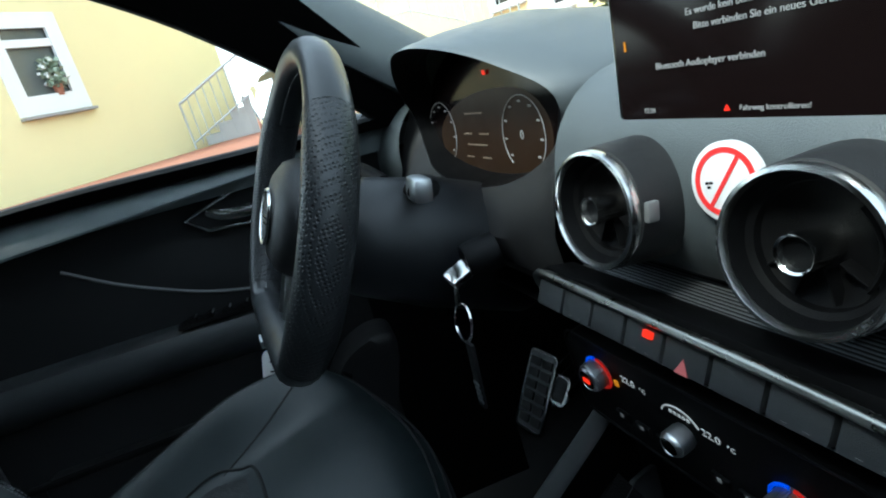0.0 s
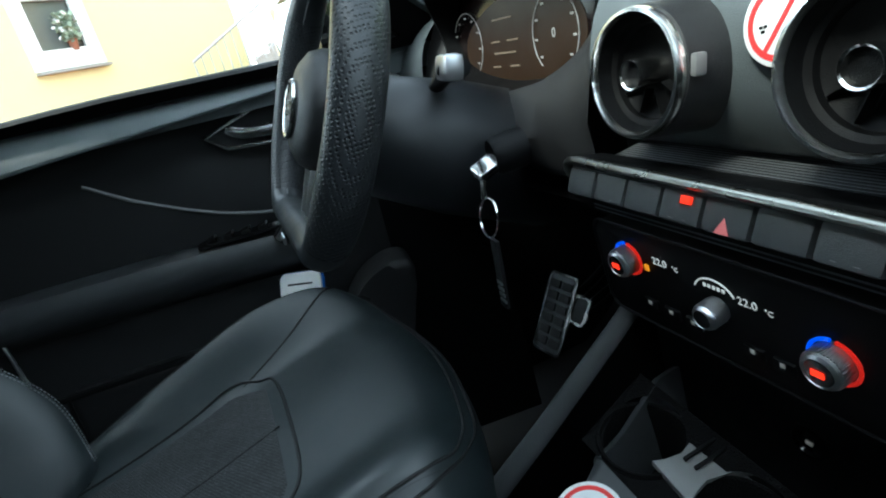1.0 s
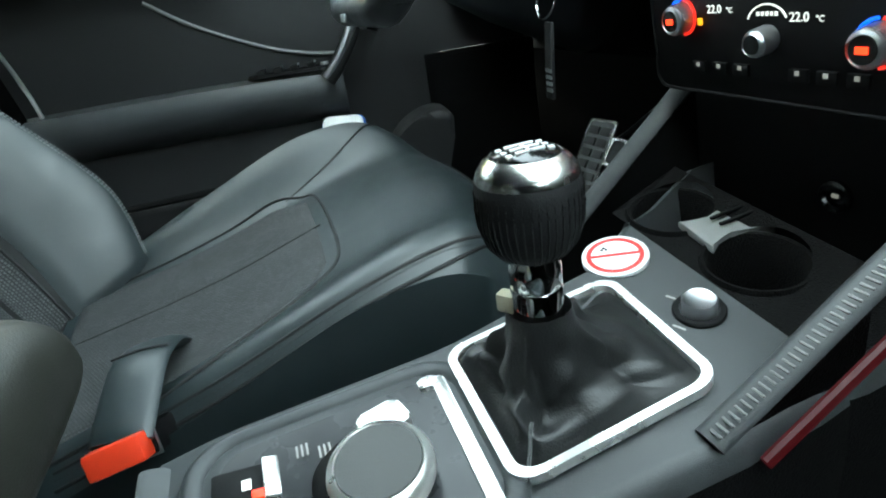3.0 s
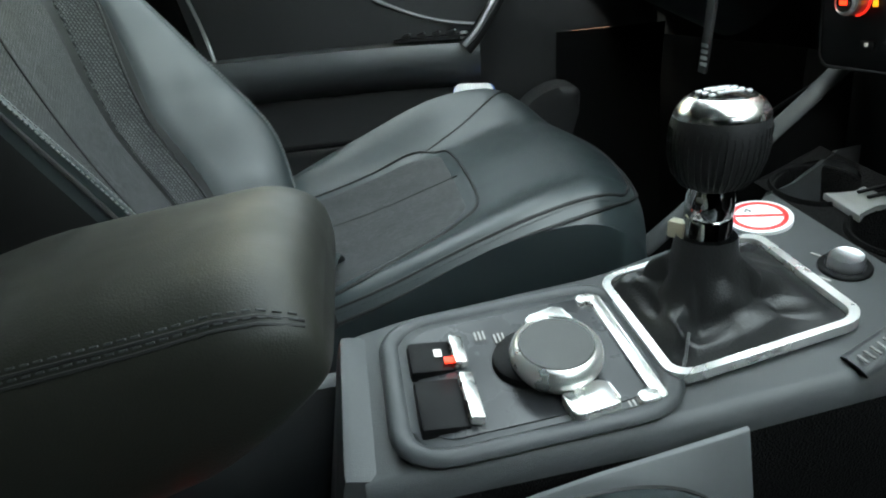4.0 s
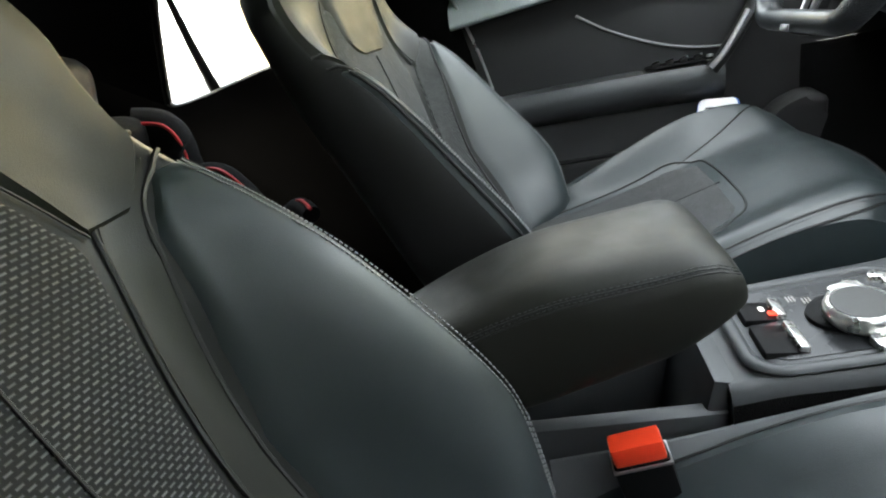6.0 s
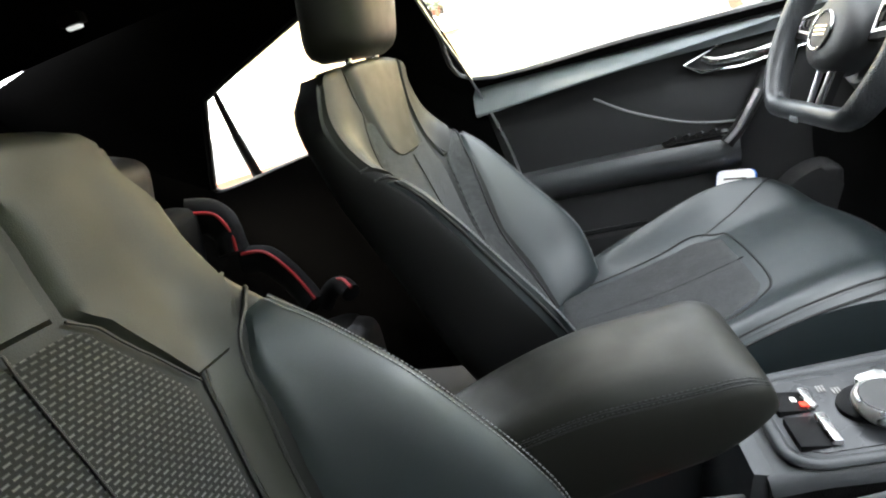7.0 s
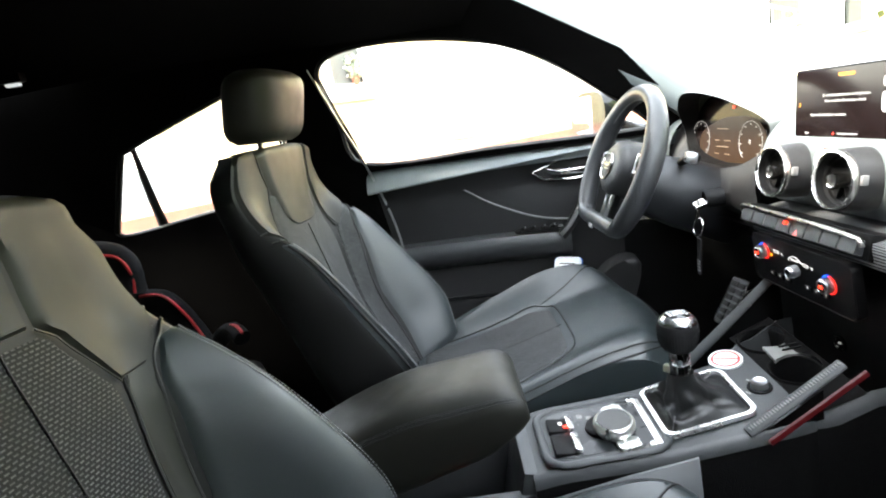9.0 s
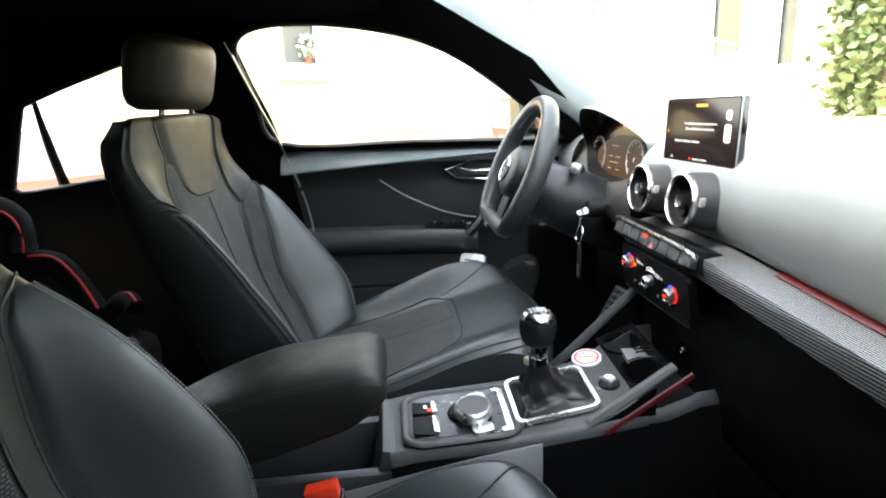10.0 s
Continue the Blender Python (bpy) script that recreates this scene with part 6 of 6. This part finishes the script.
swp = part("window_switch_plate", bm, PLAST, door, "black window switch plate")
for q in range(4):
    bm = B()
    box(bm, (-0.766, -0.318 + q * 0.027, 0.779), (0.018, 0.014, 0.008), (12, 0, 0), 0.002)
    ws = part("window_switch", bm, PLAST, swp)
    bm = B()
    box(bm, (-0.766, -0.311 + q * 0.027, 0.7835), (0.014, 0.0025, 0.0018), (12, 0, 0), 0.0005)
    part("switch_edge", bm, ALU, ws, "bright switch edge")
bm = B()
lathe(bm, [(0, 0.012), (0.006, 0.012), (0.007, 0.008), (0.007, 0)], pose(-0.762, -0.215, 0.768), 16, cap=False)
part("mirror_knob", bm, ALU, door, "small bright mirror knob")
# handle
hb = [(-0.275, 0.930), (-0.165, 0.965), (-0.03, 0.975), (-0.03, 0.915), (-0.17, 0.902), (-0.245, 0.908)]
bm = B()
tube(bm, [Vector((-0.772 + 0.25 * (0.94 - z), y, z)) for y, z in [tuple(p[:2]) for p in smooth_path([(a, b, 0) for a, b in hb], 1, True)]], 0.0034, 8, True)
part("handle_surround", bm, CHROME, door, "slim chrome handle surround")
bm = B()
tube(bm, smooth_path([(-0.770, -0.240, 0.935), (-0.765, -0.212, 0.923), (-0.763, -0.15, 0.921), (-0.766, -0.07, 0.925)], 5), [0.0055 + 0.0003 * i for i in range(16)], 8, flat=1.3)
part("handle_lever", bm, CHROME, door, "chrome lever")
# flat near-black sheet that paints the shade of the handle recess
bm = B()
pl = [(-0.271, 0.930), (-0.165, 0.962), (-0.034, 0.972), (-0.034, 0.918), (-0.17, 0.905), (-0.243, 0.911)]
vs = [bm.verts.new((-0.776 + 0.25 * (0.94 - z), y, z)) for y, z in pl]
bm.faces.new(vs)
bmesh.ops.solidify(bm, geom=list(bm.faces), thickness=0.004)
part("handle_bowl", bm, mat("handle_recess_shade", (0.005, 0.005, 0.005), 0.6, noise_amt=0.1), door)
# curved trim line
bm = B()
ln = smooth_path([(0, -0.465, 0.907), (0, -0.40, 0.862), (0, -0.31, 0.818), (0, -0.24, 0.796), (0, -0.17, 0.786)], 8)
tube(bm, [Vector((door_x(p.y, p.z) + 0.003, p.y, p.z)) for p in ln], 0.0028, 8)
part("trim_line", bm, DIVID, door, "thin curved silver trim line")
# pocket
bm = B()
box(bm, (-0.765, -0.36, 0.50), (0.05, 0.50, 0.20), (0, -4, 0), 0.015, 3)
part("pocket", bm, DOORP, door, "black door pocket")
bm = B()
tube(bm, smooth_path([(-0.74, -0.62, 0.605), (-0.735, -0.36, 0.61), (-0.735, -0.20, 0.60), (-0.735, -0.12, 0.55)], 6), 0.006, 8)
part("pocket_edge", bm, PLAST, door)
card = thing("white_card", "white printed card with a blue edge in the door pocket", "card")
bm = B()
prism(bm, rounded(0.075, 0.075, 0.012), 0.006, pose(-0.665, -0.222, 0.690, 62, 0, 55), 0.001)
part("sheet", bm, WHITE, card)
bm = B()
prism(bm, rounded(0.081, 0.081, 0.013), 0.004, pose(-0.6665, -0.2215, 0.687, 62, 0, 55), 0.001)
part("backing", bm, BLUEP, card, "blue backing edge")
for q in range(3):
    bm = B()
    box(bm, (0, 0.018 - 0.016 * q, 0.0066), (0.045, 0.003, 0.0006), bev=0)
    bm.transform(pose(-0.665, -0.222, 0.690, 62, 0, 55))
    part("print_bar", bm, PLAST, card, "dark printed line")
# lower dash side with bonnet release
bm = B()
OL = [tuple(p[:2]) for p in smooth_path([(-0.19, 0.44, 0), (-0.165, 0.56, 0), (-0.145, 0.62, 0), (-0.105, 0.665, 0), (-0.055, 0.682, 0), (-0.025, 0.665, 0), (-0.04, 0.60, 0), (-0.07, 0.50, 0), (-0.10, 0.42, 0)], 4, True)]
prism(bm, OL, 0.075, Matrix.Translation((-0.76, 0, 0)) @ pose(0, 0, 0, 90, 0, 90), 0.014, 3)
tagged(part("trim", bm, mat("foot_trim_plastic", (0.02, 0.02, 0.021), 0.5, noise_amt=0.15, bump=0.2, bump_scale=1500)), "dark grey foot well side trim with a release handle", "trim", kind="structure")
bm = B()
box(bm, (-0.684, -0.125, 0.628), (0.010, 0.020, 0.034), (-35, 0, 0), 0.004)
tagged(part("release_handle", bm, PLAST), "small black bonnet release handle in the foot well trim", "handle")
# mirror outside
mir = thing("wing_mirror", "black door mirror outside the driver's window", "wing mirror")
bm = B()
rings = []
for k in range(9):
    t = k / 8
    y = -0.12 + 0.10 * t
    sc = math.sqrt(max(0.02, 1 - t ** 2.2))
    rings.append([Vector((-0.955 + 0.105 * sc * math.copysign(abs(math.cos(a)) ** 0.6, math.cos(a)), y, 1.045 + 0.065 * sc * math.copysign(abs(math.sin(a)) ** 0.6, math.sin(a)))) for a in [2 * math.pi * q / 24 for q in range(24)]])
ring_loft(bm, rings)
part("housing", bm, GLOSS, mir)
bm = B()
prism(bm, rounded(0.18, 0.105, 0.03), 0.002, facing(-0.955, -0.1215, 1.045, 0, 12), 0.0005)
part("mirror_glass", bm, mat("mirror_silver", (0.9, 0.9, 0.9), 0.02, 1.0, noise_amt=0), mir, "silvered mirror glass")
bm = B()
tube(bm, [(-0.88, -0.05, 1.0), (-0.80, -0.03, 0.985)], 0.02, 10)
part("foot", bm, GLOSS, mir)
mir.matrix_world = Matrix.Translation((-0.950, -0.070, 1.053)) @ pose(0, 0, 0, 0, 0, 16) @ Matrix.Translation((0.955, 0.10, -1.045))
# pedals
ped = thing("pedal", "steel pedal with black rubber studs", "pedal", "pedals")
PM = pose(-0.378, 0.075, 0.648, 60, 0, 8)
bm = B()
frame_ring(bm, rounded(0.054, 0.112, 0.008), rounded(0.047, 0.105, 0.006), 0.004, PM)
part("steel_edge", bm, CHROME, ped, "bright steel edge")
bm = B()
prism(bm, rounded(0.049, 0.107, 0.006), 0.003, PM, 0.001)
part("plate", bm, GREYP, ped)
for q in range(6):
    for w in (-1, 1):
        bm = B()
        box(bm, (w * 0.0112, -0.040 + 0.016 * q, 0.004), (0.018, 0.0115, 0.004), (0, 0, 0), 0.001)
        bm.transform(PM)
        part("rubber_stud", bm, RUBBER, ped)
bm = B()
tube(bm, [PM @ Vector((0, 0, -0.002)), PM @ Vector((0, 0.05, -0.05)), PM @ Vector((0, 0.14, -0.12))], 0.007, 8)
part("arm", bm, PLAST, ped)
ped2 = thing("pedal", "small steel pedal pad with a black centre", "pedal", "pedals")
P2 = pose(-0.341, 0.09, 0.661, 55, 0, 8)
bm = B()
frame_ring(bm, rounded(0.030, 0.040, 0.008), rounded(0.022, 0.032, 0.006), 0.004, P2)
part("steel_edge", bm, CHROME, ped2, "bright steel edge")
bm = B()
prism(bm, rounded(0.024, 0.034, 0.006), 0.002, P2, 0.0005)
part("plate", bm, RUBBER, ped2)
bm = B()
tube(bm, [P2 @ Vector((0, 0, -0.002)), P2 @ Vector((0, 0.05, -0.05)), P2 @ Vector((0, 0.14, -0.12))], 0.006, 8)
part("arm", bm, PLAST, ped2)

# the whole left flank stands turned in towards the front of the car
FLANK = Matrix.Translation((-0.78, -0.72, 0.034)) @ pose(0, 0, 0, 0, 0, -8) @ Matrix.Translation((0.78, 0.72, 0))
for o in [q for q in scene.objects if not q.parent and q.name.split(".")[0] in ("wall_left", "trim", "window_1", "window_2", "a_pillar_left", "b_pillar", "door_1", "release_handle", "wing_mirror")]:
    o.matrix_world = FLANK @ o.matrix_basis

# ---- outside ----
bm = B()
grid(bm, lambda a, b: (-600 + 1200 * a, -600 + 1200 * b, 0), 4, 4)
tagged(part("ground", bm, ASPH), "grey asphalt yard round the parked car", "ground", kind="structure")


def building(name, label, a, b, height, material, windows, foot=0.06, transom=False, base=0.0, glass=None):
    """A house front from a to b on the ground, with windows (along, sill, width, height)."""
    A, Bp = Vector((*a, base)), Vector((*b, base))
    d = (Bp - A)
    Lw = d.length
    ang = math.degrees(math.atan2(d.y, d.x))
    M = Matrix.Translation(A) @ pose(0, 0, 0, 0, 0, ang)
    h = thing(name, label, "house", kind="structure")
    bm = B()
    es = []
    for ring in ([(0, 0), (Lw, 0), (Lw, height), (0, height)], *[[(u, z), (u + w, z), (u + w, z + hh), (u, z + hh)] for u, z, w, hh in windows]):
        vs = [bm.verts.new((x, 0, z)) for x, z in ring]
        es += [bm.edges.new((vs[i], vs[(i + 1) % 4])) for i in range(4)]
    bmesh.ops.triangle_fill(bm, edges=es, use_beauty=True)
    ex = bmesh.ops.extrude_face_region(bm, geom=list(bm.faces))
    bmesh.ops.translate(bm, vec=(0, 0.3, 0), verts=[v for v in ex["geom"] if isinstance(v, bmesh.types.BMVert)])
    bm.transform(M)
    part("wall", bm, material, h, smooth=False)
    for u, z, w, hh in windows:
        bm = B()
        o = [(u - 0.16, z - foot), (u + w + 0.16, z - foot), (u + w + 0.16, z + hh + 0.16), (u - 0.16, z + hh + 0.16)]
        i = [(u + 0.09, z + 0.09), (u + w - 0.09, z + 0.09), (u + w - 0.09, z + hh - 0.09), (u + 0.09, z + hh - 0.09)]
        frame_ring(bm, o, i, 0.06, M @ Matrix.Translation((0, 0.03, 0)) @ pose(0, 0, 0, 90, 0, 0))
        wf = part("window", bm, WPAINT, h, "white painted window frame", smooth=False)
        bm = B()
        prism(bm, [(u, z), (u + w, z), (u + w, z + hh), (u, z + hh)], 0.02, M @ Matrix.Translation((0, 0.10, 0)) @ pose(0, 0, 0, 90, 0, 0))
        if transom:
            tb = B()
            box(tb, (u + w / 2, 0.02, z + hh * 0.74), (w - 0.1, 0.07, 0.13), (0, 0, 0), 0.01)
            tb.transform(M)
            part("transom", tb, WPAINT, wf, "white painted transom bar", smooth=False)
        part("pane", bm, glass or HGLASS, wf, "dark reflecting pane", smooth=False)
        bm = B()
        box(bm, (u + w / 2, -0.07, z - foot - 0.04), (w + 0.34, 0.16, 0.05), (0, 0, 0), 0.01)
        bm.transform(M)
        part("sill", bm, STONE, wf, "grey stone sill")
    return M


M1 = building("house_1", "yellow plastered house with white windows beside the car", (-8.8, -5.2), (-14.5, 0.9), 7.0, YELLOW, [(3.60, 2.13, 0.98, 1.27)], 0.22, True, glass=PALEGL)
building("house_2", "yellow house front with white windows and entrance", (-18.5, 3.0), (-16.0, 9.5), 8.0, YELLOW, [(1.3, 3.85, 0.95, 1.6), (3.3, 3.70, 0.62, 1.6)])
building("house_3", "yellow house front with two tall windows", (-16.0, 9.2), (-6.6, 9.2), 8.5, YELLOW, [(0.40, 2.25, 1.6, 2.2), (3.30, 1.75, 0.80, 2.2)])
bm = B()
prism(bm, [(-8.0, -4.9), (-14.2, 1.9), (-16.0, 8.9), (9.0, 8.9), (9.0, 5.2), (-8.5, 4.9), (-9.2, 2.0), (-4.5, -4.0)], 0.66)
tagged(part("pavement", bm, TERRA, smooth=False), "raised terracotta paved terrace along the houses", "pavement", kind="structure")

# unseen blocker added ahead: keeps low front light off the passenger seat
bm = B()
for k in range(60):
    rnd = random.Random(k)
    box(bm, (-1.4 + 0.15 * k, 5.6 + rnd.uniform(-0.12, 0.12), 2.05 + rnd.uniform(-0.10, 0.10)), (0.32, 0.9, 4.1), (rnd.uniform(-2, 2), rnd.uniform(-2, 2), rnd.uniform(-20, 20)), 0.08, 2)
tagged(part("hedge", bm, LEAF), "unseen dark hedge added ahead to block low light on the passenger seat", "hedge", kind="structure")


def railing(a, b, z0, z1, n, lab):
    r = thing("railing", lab, "railing", "stair railings")
    A, Bv = Vector((*a, z0)), Vector((*b, z1))
    bm = B()
    tube(bm, [A + Vector((0, 0, 0.95)), Bv + Vector((0, 0, 0.95))], 0.028, 8)
    part("handrail", bm, STEEL, r)
    bm = B()
    tube(bm, [A + Vector((0, 0, 0.12)), Bv + Vector((0, 0, 0.12))], 0.018, 8)
    part("lower_rail", bm, STEEL, r)
    for k in range(n + 1):
        p = A.lerp(Bv, k / n)
        bm = B()
        tube(bm, [p, p + Vector((0, 0, 0.95))], 0.012 if k % 6 else 0.022, 6)
        part("post", bm, STEEL, r)


railing((-12.8, -0.3), (-12.5, 2.2), 0.66, 1.9, 14, "grey steel railing climbing beside the entrance stairs")
railing((-12.5, 2.2), (-11.7, 4.8), 2.2, 2.2, 16, "grey steel railing round the entrance landing")
railing((-11.7, 4.8), (-10.6, 6.8), 2.2, 1.2, 12, "grey steel railing going down from the entrance landing")
steps = thing("entrance_steps", "concrete entrance steps and landing by the house", "steps", kind="structure")
bm = B()
box(bm, (-14.2, 3.5, 1.4), (3.4, 2.8, 1.52), (0, 0, -17), 0.02)
part("landing", bm, STONE, steps)
for k in range(6):
    bm = B()
    box(bm, (-13.5 + 0.03 * k, 0.2 + 0.32 * k, 0.76 + 0.1 * k), (1.3, 0.34, 0.2 + 0.2 * k), (0, 0, -7), 0.01)
    part("step", bm, STONE, steps)

# plant on the sill and climbing plant
def leafy(name, label, cat, centre, size, n, leaf, seed, material):
    rnd = random.Random(seed)
    bm = B()
    for _ in range(n):
        p = Vector(centre) + Vector((rnd.gauss(0, 0.42) * size[0], rnd.gauss(0, 0.42) * size[1], rnd.uniform(-0.5, 0.5) * size[2] + rnd.gauss(0, 0.08) * size[2]))
        e = Euler((rnd.uniform(-1.2, 1.2), rnd.uniform(-1.2, 1.2), rnd.uniform(0, 6.3))).to_matrix()
        L = leaf * rnd.uniform(0.6, 1.3)
        vs = [bm.verts.new(p + e @ Vector(q)) for q in ((0, 0, 0), (L * 0.35, L * 0.4, 0.03 * L), (0, L, 0), (-L * 0.35, L * 0.4, 0.03 * L))]
        bm.faces.new(vs)
    return part(name, bm, material, smooth=False)


ivy = thing("climbing_plant", "sunlit green climbing plant on the house corner", "climbing plant")
o = leafy("leaves", "", "", (-9.4, 8.6, 3.0), (0.7, 0.45, 4.8), 4200, 0.22, 3, LEAF)
o.parent = ivy
bm = B()
for k in range(5):
    tube(bm, smooth_path([(-9.9 + 0.25 * k, 8.75, 0.6), (-9.8 + 0.22 * k, 8.7, 2.1), (-10.0 + 0.3 * k, 8.7, 3.8), (-9.7 + 0.2 * k, 8.7, 5.2)], 4), 0.03, 6)
part("stem", bm, mat("brown_bark", (0.12, 0.08, 0.05), 0.9), ivy)

pot = thing("potted_plant", "small pale flowering plant in a pot on the window ledge", "plant")
pc = M1 @ Vector((4.28, 0.0, 2.18))
bm = B()
lathe(bm, [(0, 0.0), (0.06, 0.0), (0.085, 0.16), (0.092, 0.16), (0.092, 0.18), (0.0, 0.17)], Matrix.Translation(pc), 20, cap=False)
part("pot", bm, TERRA, pot)
o = leafy("leaves", "", "", (pc.x, pc.y, pc.z + 0.36), (0.20, 0.14, 0.40), 420, 0.12, 8, mat("pale_green_leaves", (0.30, 0.36, 0.26), 0.6, noise_amt=0.4, noise_scale=12))
o.parent = pot
rnd = random.Random(5)
bm = B()
for _ in range(40):
    c = pc + Vector((rnd.gauss(0, 0.11), rnd.gauss(-0.03, 0.06), rnd.uniform(0.2, 0.6)))
    box(bm, c, (0.055, 0.055, 0.035), (rnd.uniform(-60, 60), rnd.uniform(-60, 60), 0), 0.008, 1)
part("blossoms", bm, WPAINT, pot, "pale blossoms")
